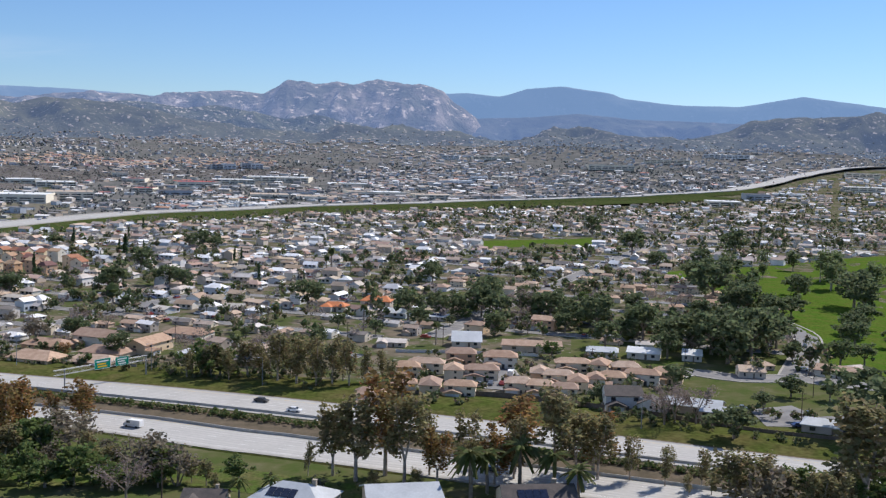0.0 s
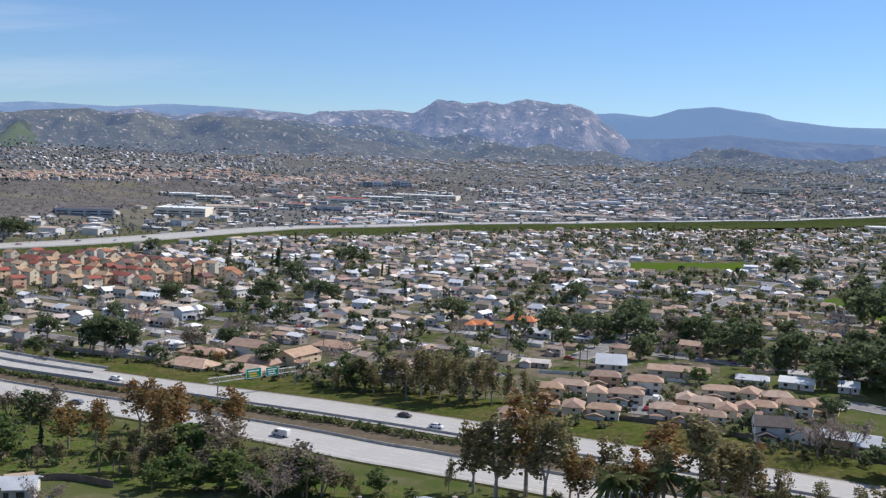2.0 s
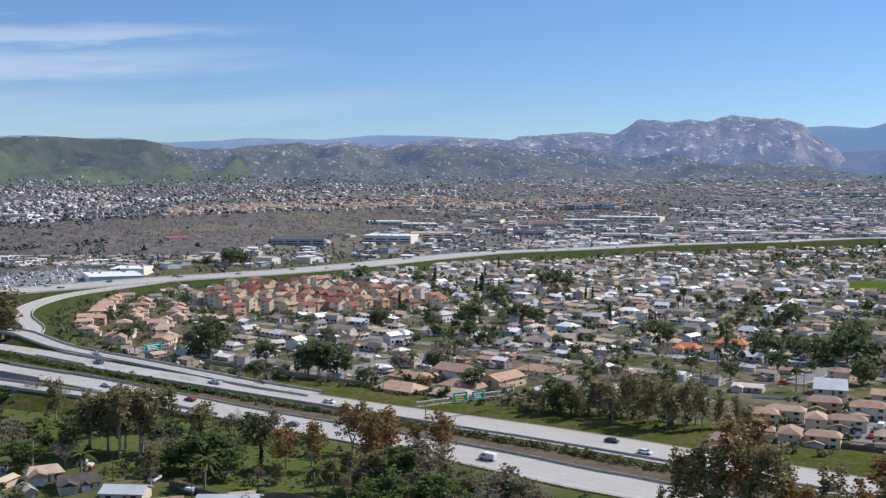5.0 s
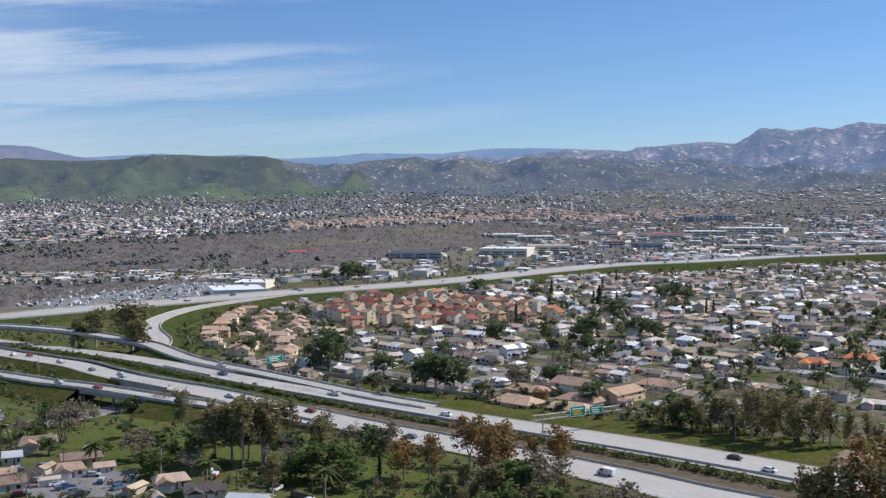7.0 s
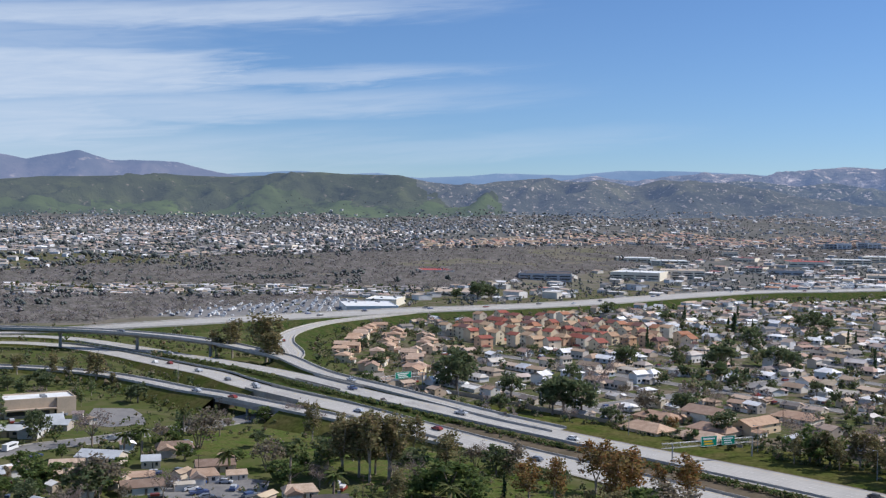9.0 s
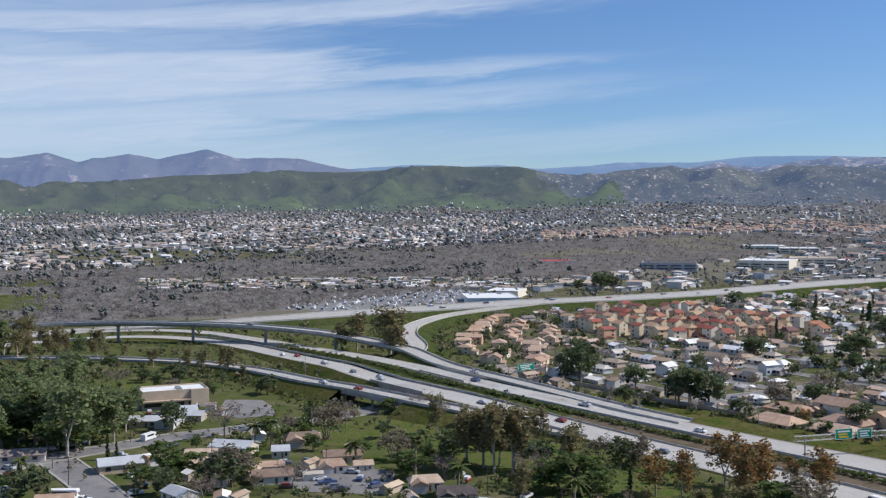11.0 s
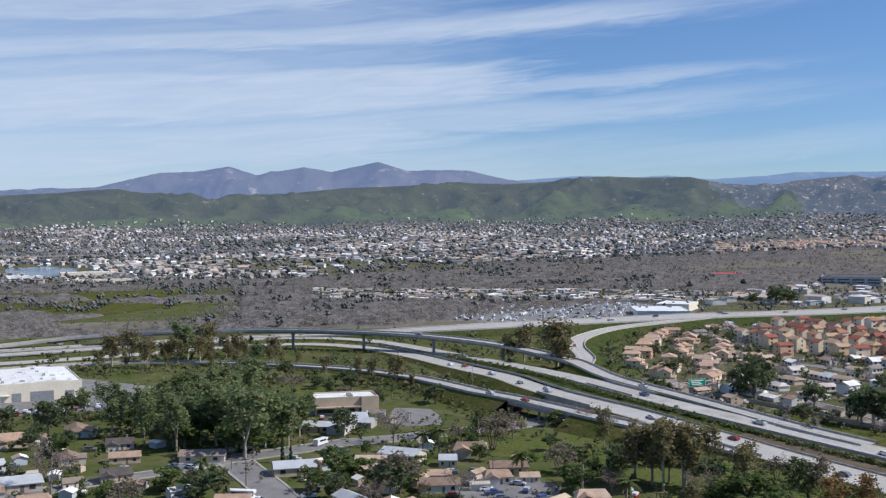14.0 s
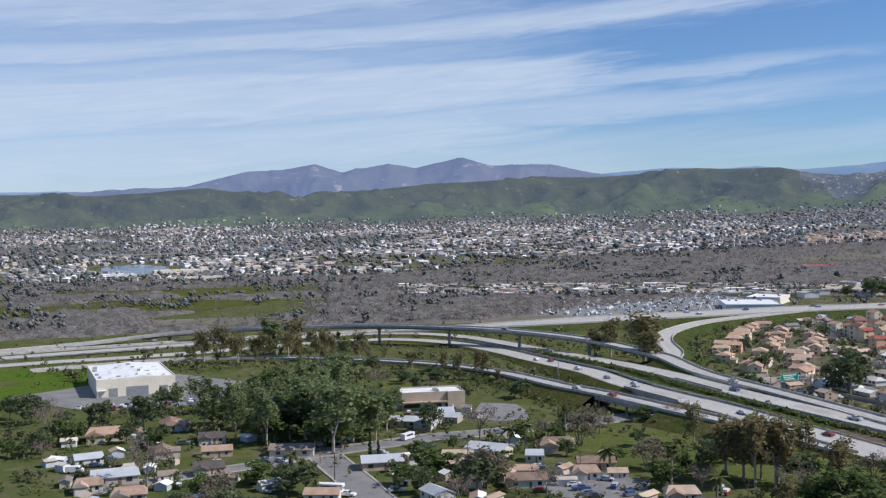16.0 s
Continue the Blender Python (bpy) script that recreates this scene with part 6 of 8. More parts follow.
# brown and grey houses at the corner by the frontage road
brown = house("brown_two_storey_house", "two-storey house with a dark brown shingle roof", 12, 10, 2, 2.2, 0.1, roof="roof_dark")
place(brown, 59, 341, 0)
place(brown, 67, 335, 74, size=0.72)
grey = house("grey_roof_house", "low white house with a broad pale grey roof", 18, 10, 1, 1.6, 0.05, roof="roof_grey", wing=False)
place(grey, 82, 340, -22)
greyb = house("grey_roof_outbuilding", "small blue-grey outbuilding with a pale metal roof", 10, 7, 1, 1.2, 0.05, roof="roof_grey", wing=False)
place(greyb, 87, 331, -23)
for x, y, t, k in ((125, 415, 10, 0), (148, 407, -5, 4), (-20, 445, -8, 2), (172, 352, -20, 0), (162, 412, 20, 0)):
    place(HOUSES[k], x, y, t, group="houses of the town")
ROW = [house("long_tan_building", "long low building with a brown shingle roof", 22, 9, 1, 1.6, 0.05, roof="roof_brown", wing=False, garage=False),
       house("grey_shed_roof_house", "low house with a flat-pitched grey roof", 14, 10, 1, 1.2, 0.3, roof="roof_grey", wing=False, garage=False),
       house("white_roof_hall", "long hall with a bright white metal roof", 14, 9, 1, 1.6, 0.05, roof="roof_white", wing=False, garage=False),
       house("pale_barn", "pale barn with a steep blue-white metal roof", 13, 10, 1, 3.4, 0.05, roof="roof_white", wing=False, garage=False)]
for x, y, t, k, w_ in [(38, 442, -5, 0, 24.3), (66, 433, -9, 1, 12.4), (83, 432, -16, 2, 13.0), (11, 450, -1, 3, 12.3), (117, 399, -6, 0, 8.8), (151, 403, -31, 0, 13.6), (118, 317, -26, 1, 17.8), (102, 430, -13, 2, 8.4)]:
    place(ROW[k], x, y, t, size=(w_ / (22, 14, 14, 13)[k], 1, 1), group="buildings along the back street")
street("street_park", [(134, 400), (150, 438), (165, 476), (172, 508), (170, 545)], 11, step=6)
street("street_frontage", [(225, 360), (185, 374), (153, 386), (133, 396), (112, 394), (95, 404), (85, 395)], 12, step=6)
street("street_condo", [(20, 364), (24, 380), (22, 410), (18, 430)], 9, step=6)
street("street_under_bridge", [(-316, 172), (-318, 187), (-317, 205), (-315, 222), (-313, 241), (-306, 260), (-301, 282), (-296, 300), (-292, 318), (-293, 340), (-300, 372), (-306, 405), (-318, 440)], 11, step=6)
street("street_side", [(-312, 194), (-297, 189), (-278, 183), (-250, 173), (-205, 160)], 11, step=6, lift_=0.14)
street("street_west", [(-316, 171), (-318, 140), (-318, 110)], 8, step=6, lift_=0.10)

# green spaces


def turf(name, poly, label, mat="lawn", lift_=0.12, n=26):
    """A lawn that follows the ground inside an outline."""
    P = np.array(poly + poly[:1], float)
    c = np.array(poly).mean(0)
    edge = []
    for a, b in zip(P[:-1], P[1:]):
        for t in np.linspace(0, 1, 8, endpoint=False):
            q = a + (b - a) * t
            edge.append(q)
    E = np.array(edge)
    rings = np.linspace(0, 1, 9)
    V = []
    for f in rings:
        q = c + (E - c) * f
        z = land(*polar(q[:, 0], q[:, 1])) + lift_
        V.append(np.column_stack([q, z]))
    m = len(E)
    V = np.vstack(V)
    Fc = [(i * m + k, (i + 1) * m + k, (i + 1) * m + (k + 1) % m, i * m + (k + 1) % m) for i in range(len(rings) - 1) for k in range(m)]
    ob = mesh_from(name, V, Fc, M[mat])
    return tagged(ob, label, "lawn", kind="structure")


turf("park_lawn", PARK, "broad bright green park lawn")
turf("sports_field", FIELD, "green sports field with a pale border")
turf("freeway_slope_lawn", [(-255, 335), (-205, 316), (-150, 300), (-100, 284), (-60, 268), (20, 240), (20, 226), (-60, 250), (-110, 245), (-150, 250), (-190, 262), (-235, 290)], "rough green slope below the freeway", "meadow", 0.08)
turf("corner_meadow", [(-292, 292), (-262, 322), (-238, 300), (-243, 268), (-268, 262), (-282, 272)], "rough green meadow beside the street", "meadow", 0.10)
turf("warehouse_meadow", [(-620, 205), (-545, 225), (-500, 160), (-470, 120), (-560, 90), (-640, 110)], "bright green meadow beside a warehouse", "lawn", 0.10)
turf("hill_meadow", [(-440, 310), (-395, 318), (-385, 262), (-430, 240), (-470, 262)], "green hummocky meadow", "meadow", 0.10)
turf("warehouse_yard", [(-520, 150), (-455, 165), (-438, 215), (-470, 262), (-545, 240)], "grey warehouse car park", "asphalt", 0.12)
turf("office_yard", [(-358, 303), (-335, 277), (-321, 279), (-314, 291), (-330, 304), (-345, 312)], "dark asphalt office car park", "asphalt", 0.13)
turf("frontage_yard", [(101, 344), (117, 351), (121, 336), (136, 341), (150, 330), (132, 318), (112, 322), (100, 322)], "grey asphalt yard beside the frontage road", "asphalt", 0.12)
turf("corner_yard", [(-238, 246), (-216, 250), (-200, 228), (-222, 215), (-240, 226)], "grey concrete yard with parked cars", "asphalt", 0.12)

# ---------------------------------------------------------------- beyond the cross freeway
LAKE = [(-1740, 630), (-1560, 565), (-1475, 600), (-1465, 675), (-1620, 745), (-1745, 735)]


def scatter(n, az0, az1, r0, r1, seed):
    g = np.random.default_rng(seed)
    az = g.uniform(az0, az1, n)
    r = np.sqrt(g.uniform(0, 1, n) * (r1 ** 2 - r0 ** 2) + r0 ** 2)
    return az, r, -r * np.sin(np.radians(az)), r * np.cos(np.radians(az)), g


def in_mobile(az, r):
    return (az > 33) & (az < 54) & (r > 1135 + (az - 45) * 2) & (r < 1290 + (az - 45) * 2)


def far_town_ok(az, r):
    start = np.where(az > 6, RIVER_FAR(az), np.maximum(R_CROSS(az) + 60, 1500))
    return (r > start) & (r < 3230)


# houses on the rising ground to the north and east
az, r, x, y, g = scatter(22000, -26, 80, 1450, 3230, 101)
dens = fbm(x / 260, y / 260, 3, 44)
keep = far_town_ok(az, r) & ~inside(x, y, LAKE) & (g.random(len(az)) < np.clip(np.where(az < 12, 0.50, np.where(az > 40, 0.22, 0.30)) + (dens - 0.40) * 3.0, 0.08, 0.95)) & ((az > 4) | (g.random(len(az)) < 0.85))
az, r = az[keep], r[keep]
# rows along streets that bend with the slope
bend = 150 * fbm(az / 5, r / 500, 2, 71)
r = np.round((r + bend) / 31) * 31 - bend + g.normal(0, 2.6, len(r)) + np.where(g.random(len(r)) < 0.5, 0, 13)
x, y = -r * np.sin(np.radians(az)), r * np.cos(np.radians(az))
n = len(x)
ft_turn = np.radians(np.round(fbm(x / 500, y / 500, 2, 12) * 8) * 30) + g.normal(0, 0.1, n)
orange_band = (az > 8) & (az < 33) & (r < RIVER_FAR(az) + 330)
for sel, nm, lb, rf in ((~orange_band, "far_houses", "crowded far houses with pale walls on rising ground", "roof_far"), (orange_band, "far_orange_houses", "far estate of orange-roofed houses beside the river", "roof_far_orange")):
    k = int(sel.sum())
    f = np.interp(r[sel], [1900, 3200], [1.0, 0.7]) * np.where(az[sel] < 20, 1.15, 1.0)
    house_stuff(nm, lb, x[sel], y[sel], ft_turn[sel], f * g.uniform(8, 15, k), f * g.uniform(6.5, 9.5, k), f * g.choice([2.8, 3.2, 5.2], k), f * g.uniform(1.2, 2.3, k), 9, roof=rf, wall="wall_far", panes=False)

# the dense orange-roofed estate along the river's far bank
az, r, x, y, g = scatter(2900, 9, 33, 2050, 2850, 113)
keep = (r > RIVER_FAR(az) + 8) & (r < RIVER_FAR(az) + 250) & (fbm(x / 150, y / 150, 2, 55) > 0.42)
x, y = x[keep], y[keep]
k = len(x)
house_stuff("orange_estate", "crowded tan and orange roofed houses beside the river", x, y, g.choice([0.2, 1.77], k) + g.normal(0, 0.1, k), g.uniform(9, 15, k), g.uniform(7, 10, k), g.choice([3.0, 5.2], k), g.uniform(1.4, 2.2, k), 39, roof="roof_far_orange", panes=False)

# trees among them
az, r, x, y, g = scatter(22000, -26, 80, 1450, 3300, 102)
dens = 0.6 * fbm(x / 200, y / 200, 3, 45) + 0.4 * fbm(x / 35, y / 35, 2, 65)
keep = far_town_ok(az, r) & ~inside(x, y, LAKE) & (g.random(len(az)) < np.clip(np.where(az > 33, 0.58, 0.40) + (dens - 0.42) * 3.6, 0.08, 1) * np.where(az < 20, 0.75, 1.0))
x, y = x[keep], y[keep]
blob_stuff("far_town_trees", "dark green trees scattered among far houses", x, y, g.uniform(2.4, 6.0, len(x)) * np.where(np.hypot(x, y) > 2600, 0.75, 1.0) * np.where(x < -900, 1.5, 1.0) * (1 + 0.6 * (g.random(len(x)) < 0.06)), 2, "leaf_hazed", 7, size=0.46, spread=0.5, tall=0.8)

# bare willow thickets along the river bed
az, r, x, y, g = scatter(40000, 6, 81, 820, 2600, 103)
lo, hi = RIVER_NEAR(az), RIVER_FAR(az)
f = (r - lo) / (hi - lo)
open_grass = (az > 60) & (f > 0.15) & (f < 0.75)
dens = fbm(x / 130, y / 130, 3, 46)
keep = (f > 0) & (f < 1.02) & ~inside(x, y, LAKE) & ~in_mobile(az, r) & (g.random(len(az)) < np.where(open_grass, np.clip((dens - 0.48) * 5, 0.06, 0.7), np.clip(0.85 + (dens - 0.4) * 2, 0.4, 1)))
x, y, r = x[keep], y[keep], r[keep]
th = g.uniform(3.5, 8.0, len(x))
nr = r < 1330
tree_stuff("river_thicket", "dense grey-brown leafless willow thicket", x[nr], y[nr], th[nr], 19, "thicket", 8, leaf_scale=0.10, long=3.4, core=0)
tree_stuff("far_river_thicket", "far grey-brown leafless willow thicket", x[~nr][::2], y[~nr][::2], th[~nr][::2], 9, "thicket", 28, leaf_scale=0.17, long=2.8, core=0)


def canopy_height(A, R):
    """The thicket's crowns close to one uneven roof; it dips into the ground where the bed is open."""
    X, Y = -R * np.sin(np.radians(A)), R * np.cos(np.radians(A))
    lo, hi = RIVER_NEAR(A), RIVER_FAR(A)
    f = (R - lo) / (hi - lo)
    edge = np.minimum(smooth(-0.01, 0.04, f + 0.04 * (fbm(X / 60, Y / 60, 2, 91) - 0.5)), 1 - smooth(0.97, 1.02, f))
    thin = np.where((A > 58) & (f > 0.08) & (f < 0.8), smooth(0.50, 0.64, fbm(X / 95, Y / 95, 3, 46)), smooth(0.25, 0.38, fbm(X / 130, Y / 130, 3, 46)))
    clear = np.where(in_mobile(A, R) | inside(X, Y, LAKE), 0.0, 1.0)
    full = edge * thin * clear
    domes = np.abs(2 * vnoise(X / 13, Y / 13, 92) - 1) + 0.55 * np.abs(2 * vnoise(X / 6.5 + 7, Y / 6.5, 93) - 1)
    bumps = 2.4 * (domes - 0.55) + 2.8 * (vnoise(X / 3.1, Y / 3.1, 95) - 0.5) + 3.0 * (fbm(X / 45, Y / 45, 2, 94) - 0.5)
    return land(A, R) - 2.5 + full * (5.2 + bumps)


tagged(sheet("willow_canopy", np.arange(6, 81, 0.19), np.geomspace(800, 2620, 124), canopy_height, M["canopy"], smoothed=True), "closed grey-brown canopy of leafless willows along the river", "thicket", kind="stuff")
az, r, x, y, g = scatter(2600, 6, 81, 820, 2600, 104)
lo, hi = RIVER_NEAR(az), RIVER_FAR(az)
f = (r - lo) / (hi - lo)
keep = (f > 0) & (f < 1.05) & ~inside(x, y, LAKE) & (g.random(len(az)) < 0.05 + 0.75 * (f > 0.9))
x, y = x[keep], y[keep]
blob_stuff("river_trees", "evergreen trees standing in the river thicket", x, y, g.uniform(7, 14, len(x)), 9, "leaf_hazed", 9, spread=0.36, size=0.17, tall=0.9)
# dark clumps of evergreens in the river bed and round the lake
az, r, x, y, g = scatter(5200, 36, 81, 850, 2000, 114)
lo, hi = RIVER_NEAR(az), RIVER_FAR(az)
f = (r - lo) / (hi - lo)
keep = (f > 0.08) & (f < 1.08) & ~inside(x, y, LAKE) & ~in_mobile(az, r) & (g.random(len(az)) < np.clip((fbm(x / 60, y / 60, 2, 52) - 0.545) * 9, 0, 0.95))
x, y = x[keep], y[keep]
blob_stuff("river_groves", "dark green groves in the river bed", x, y, g.uniform(5, 12, len(x)), 7, "leaf_hazed", 29, spread=0.36, size=0.19, tall=0.9)
turf("river_meadow", [(-1330, 350), (-980, 262), (-900, 330), (-905, 420), (-985, 560), (-1120, 640), (-1250, 560)], "green river meadow with scattered shrubs", "grass", 0.3)

# mobile homes between two thickets
az, r, x, y, g = scatter(2400, 33, 54, 1100, 1330, 105)
keep = in_mobile(az, r) & (g.random(len(az)) < 0.24)
x, y = x[keep], y[keep]
k = len(x)
house_stuff("mobile_homes", "rows of white mobile homes with low roofs", x, y, g.normal(0.6, 0.15, k), g.uniform(8, 13, k), g.uniform(4, 5.5, k), g.uniform(2.4, 2.9, k), g.uniform(0.4, 0.8, k), 13, roof="roof_far", panes=False)
az, r, x, y, g = scatter(3000, 33, 54, 1100, 1330, 116)
keep = in_mobile(az, r) & (g.random(len(az)) < 0.16)
x, y = x[keep], y[keep]
tree_stuff("mobile_home_trees", "mixed trees between the mobile homes", x, y, g.uniform(3, 8, len(x)), 18, "leaf_mixed", 51, leaf_scale=0.3)

# trees in the town
az, r, x, y, g = scatter(20000, -27, 38, 400, 2300, 106)
dens = fbm(x / 42, y / 42, 3, 47)
keep = (r > R_NEAR(az) + 30) & (r < town_edge(az) - 12) & ((az < 36)) & ~inside(x, y, CONDO) & ~inside(x, y, TAN) & ~inside(x, y, FIELD_VIEW) & ~inside(x, y, PARK) & ~inside(x, y, RED)
keep &= g.random(len(az)) < np.clip(np.where(az < 8, 0.34, 0.28) + (dens - 0.50) * 5.0, 0.05, 1.0) * np.where(az < 5, np.where(r < 850, np.where(az < -3, 1.45, 1.1), 1.25), 1.05) * np.where(r > 1300, 0.85, 1)
x, y = x[keep], y[keep]
th = g.uniform(3.0, 9.0, len(x)) * np.where(x > -40, 1.2, 1.0) * (1 + 0.35 * (g.random(len(x)) < 0.12))
nr = np.hypot(x, y) < 820
tree_stuff("town_trees", "mixed dark and fresh green trees between the houses", x[nr], y[nr], th[nr], 66, "leaf_mixed", 10, leaf_scale=0.16, core=5)
tree_stuff("far_town_gardens", "dark and fresh green garden trees among crowded houses", x[~nr], y[~nr], th[~nr], 17, "leaf_mixed", 20, leaf_scale=0.27)
az, r, x, y, g = scatter(4200, -27, 38, 430, 1500, 107)
keep = (r < town_edge(az) + 20) & (az < 36) & ~inside(x, y, FIELD_VIEW) & ~inside(x, y, PARK) & (g.random(len(az)) < 0.3)
x, y = x[keep], y[keep]
tree_stuff("town_bare_trees", "leafless grey trees between the houses", x, y, g.uniform(5, 9, len(x)), 26, "thicket", 15, leaf_scale=0.16, core=0)

# brush on the hills
az, r, x, y, g = scatter(9000, -26, 80, 3180, 3760, 108)
dens = fbm(x / 150, y / 150, 3, 48)
keep = g.random(len(az)) < np.clip((dens - 0.50) * 4, 0.0, 0.8) * np.clip((3520 - r) / 300, 0.08, 1)
x, y = x[keep], y[keep]
blob_stuff("hill_brush", "dark brush and oaks dotted over the hills", x, y, g.uniform(2.5, 6, len(x)), 2, "leaf_hazed", 11)

# shrubs on the cross freeway's embankment and in the loops of the interchange
xs, ys = [], []
g = np.random.default_rng(109)
for line, lo, hi, n in ((CROSS[CROSS[:, 1] < 2000], 24, 48, 1300), (CROSS[(CROSS[:, 1] > 850) & (CROSS[:, 1] < 2100)], 40, 125, 900), (CONNECT, 8, 34, 560), (UPPER[UPPER[:, 0] < -180], 8, 16, 160), (LOWER[LOWER[:, 0] < -180], 9, 22, 200), (FLY[FLY[:, 0] < -400], -40, 30, 260)):
    s = sides(line)
    k = g.integers(0, len(line), n)
    sg = g.choice([-1, 1], n)
    o = g.uniform(lo, hi, n) * sg
    xs.append(line[k, 0] + s[k, 0] * o)
    ys.append(line[k, 1] + s[k, 1] * o)
xs, ys = np.concatenate(xs), np.concatenate(ys)
roads_xy = np.vstack([UPPER[:, :2], LOWER[:, :2], FLY[:, :2], CONNECT[:, :2], RAMP[:, :2]])
cl = np.min(np.hypot(xs[:, None] - roads_xy[:, 0], ys[:, None] - roads_xy[:, 1]), 1)
ok = (cl > 9.5)
xs, ys = xs[ok], ys[ok]
tree_stuff("embankment_shrubs", "low green shrubs on the freeway banks", xs, ys, g.uniform(1.3, 4.0, len(xs)), 13, "leaf_mixed", 12, leaf_scale=0.31)
# the planted median
k = MEDIAN[(MEDIAN[:, 0] > -470) & (MEDIAN[:, 0] < 140)] + (0.6, 1.6, 0, 0)
g = np.random.default_rng(110)
q = g.integers(0, len(k) - 1, 2300)
fz = g.random(2300)
mx, my = k[q, 0] + (k[q + 1, 0] - k[q, 0]) * fz + g.normal(0, 1.3, 2300), k[q, 1] + (k[q + 1, 1] - k[q, 1]) * fz + g.normal(0, 1.0, 2300)
tree_stuff("median_hedge", "low dark green hedge in the freeway median", mx, my, g.uniform(1.4, 2.8, 2300), 14, "leaf_shrub", 14, leaf_scale=0.36, lift=k[q, 2] - 0.1)

# large buildings of the business district: x, y, width, height, colours
BIG = [(-585, 1494, 71, 11, 0), (-551, 1581, 65, 13, 1), (-734, 1852, 70, 6, 0), (-662, 1826, 64, 8, 0), (-478, 2061, 79, 7, 2), (-421, 2135, 81, 8, 0), (-339, 2216, 126, 9, 0), (-516, 2430, 25, 12, 3), (-487, 2421, 27, 15, 4), (-457, 2464, 20, 14, 3), (-435, 2468, 27, 13, 4), (-466, 1838, 56, 7, 3), (-512, 1838, 35, 8, 2), (-638, 2108, 29, 11, 1), (-585, 2050, 34, 7, 2), (-297, 1822, 64, 6, 1), (-214, 1807, 69, 6, 1), (-152, 1896, 45, 11, 1), (-104, 1913, 56, 10, 0), (-23, 1904, 69, 8, 1)]
BIG2 = [(-264, 1908, 58, 6, 3), (-181, 2158, 63, 6, 0), (27, 2270, 63, 7, 4), (75, 2341, 37, 10, 4), (131, 2362, 52, 9, 0), (229, 2506, 43, 8, 1), (402, 2634, 110, 11, 1), (579, 2801, 117, 8, 0), (118, 2834, 96, 9, 0), (16, 2862, 46, 8, 4), (778, 2955, 124, 9, 4), (487, 1878, 57, 9, 0), (587, 2025, 45, 11, 3), (877, 2240, 83, 8, 0), (676, 2096, 53, 6, 4), (983, 2540, 76, 9, 0), (-566, 786, 46, 6, 5), (-590, 848, 30, 7, 0), (-822, 1304, 45, 5, 2), (-668, 1350, 72, 9, 3), (-609, 1030, 70, 4, 1), (-1332, 1573, 43, 9, 1)]
STYLE = [("warm_wall", "roof_white", "broad cream store with a white roof"), ("warm_wall", "roof_tan_flat", "broad cream store with a tan roof"), ("warm_wall", "roof_red_flat", "store with a long red roof"), ("roof_grey", "roof_dark", "dark grey office block"),
         ("white_wall", "roof_grey", "white office block with rows of windows"), ("white_wall", "roof_white", "low white showroom with a bright white roof")]
for x, y, w_, h_, st in BIG + BIG2:
    ob = big_building("commercial_building", STYLE[st][2], w_, min(w_ * 0.9 + 20, 80), h_ * 0.92, STYLE[st][0], STYLE[st][1])
    ob.matrix_basis = pose(x, y, height(x, y), 0, 0, math.degrees(math.atan2(-x, y)) + random.Random(int(x)).uniform(-12, 12))
    ob["group"] = "business district"
# smaller shops and sheds between them
az, r, x, y, g = scatter(1600, -26, 34, 1100, 2600, 111)
keep = (r > R_CROSS(az) + 75) & (r < np.where(az > 20, RIVER_NEAR(az), 2600)) & (g.random(len(az)) < 0.8)
x, y = x[keep], y[keep]
k = len(x)
house_stuff("small_shops", "low shops and sheds with pale roofs", x, y, g.normal(-0.3, 0.2, k), g.uniform(7, 22, k), g.uniform(8, 18, k), g.choice([3.0, 3.8, 5.0, 7.0], k, p=[0.4, 0.35, 0.2, 0.05]), g.uniform(0.3, 1.8, k), 16, roof="roof_pale_stuff", panes=False, hips=0.0)


az, r, x, y, g = scatter(10500, -26, 36, 1000, 2700, 115)
keep = (r > R_CROSS(az) + 48) & (r < np.where(az > 20, RIVER_NEAR(az), 2700)) & (0.6 * fbm(x / 60, y / 60, 2, 58) + 0.4 * fbm(x / 18, y / 18, 1, 59) > 0.42)
x, y = x[keep], y[keep]
tree_stuff("district_trees", "dark and fresh green trees between the shops", x, y, g.uniform(4, 10, len(x)), 9, "leaf_hazed", 41, leaf_scale=0.32, core=2)


def vehicle_stuff(name, label, x, y, turn, length, width, high, seed, mat="car_stuff"):
    """Many parked vehicles far off: lower body and narrower cabin each."""
    n = len(x)
    z = land(*polar(x, y)) + 0.15
    ca, sa = np.cos(turn), np.sin(turn)
    V, Fc = [], []
    base = 0
    for fx0, fx1, fw, z0, z1 in ((-0.5, 0.5, 1.0, 0.15, 0.6), (-0.36, 0.2, 0.86, 0.58, 1.0)):
        px = np.stack([fx0 * length, fx1 * length, fx1 * length, fx0 * length] * 2, 1)
        py = np.stack([-width / 2 * fw, -width / 2 * fw, width / 2 * fw, width / 2 * fw] * 2, 1)
        pz = np.stack([high * z0] * 4 + [high * z1] * 4, 1)
        V.append(np.stack([x[:, None] + px * ca[:, None] - py * sa[:, None], y[:, None] + px * sa[:, None] + py * ca[:, None], z[:, None] + pz], -1).reshape(-1, 3))
        o = np.arange(n)[:, None] * 8 + base
        Fc += [o + np.array(f) for f in ((0, 1, 5, 4), (1, 2, 6, 5), (2, 3, 7, 6), (3, 0, 4, 7), (4, 5, 6, 7))]
        base += 8 * n
    return tagged(mesh_from(name, np.concatenate(V), np.concatenate(Fc), M[mat]), label, "vehicles", kind="stuff")


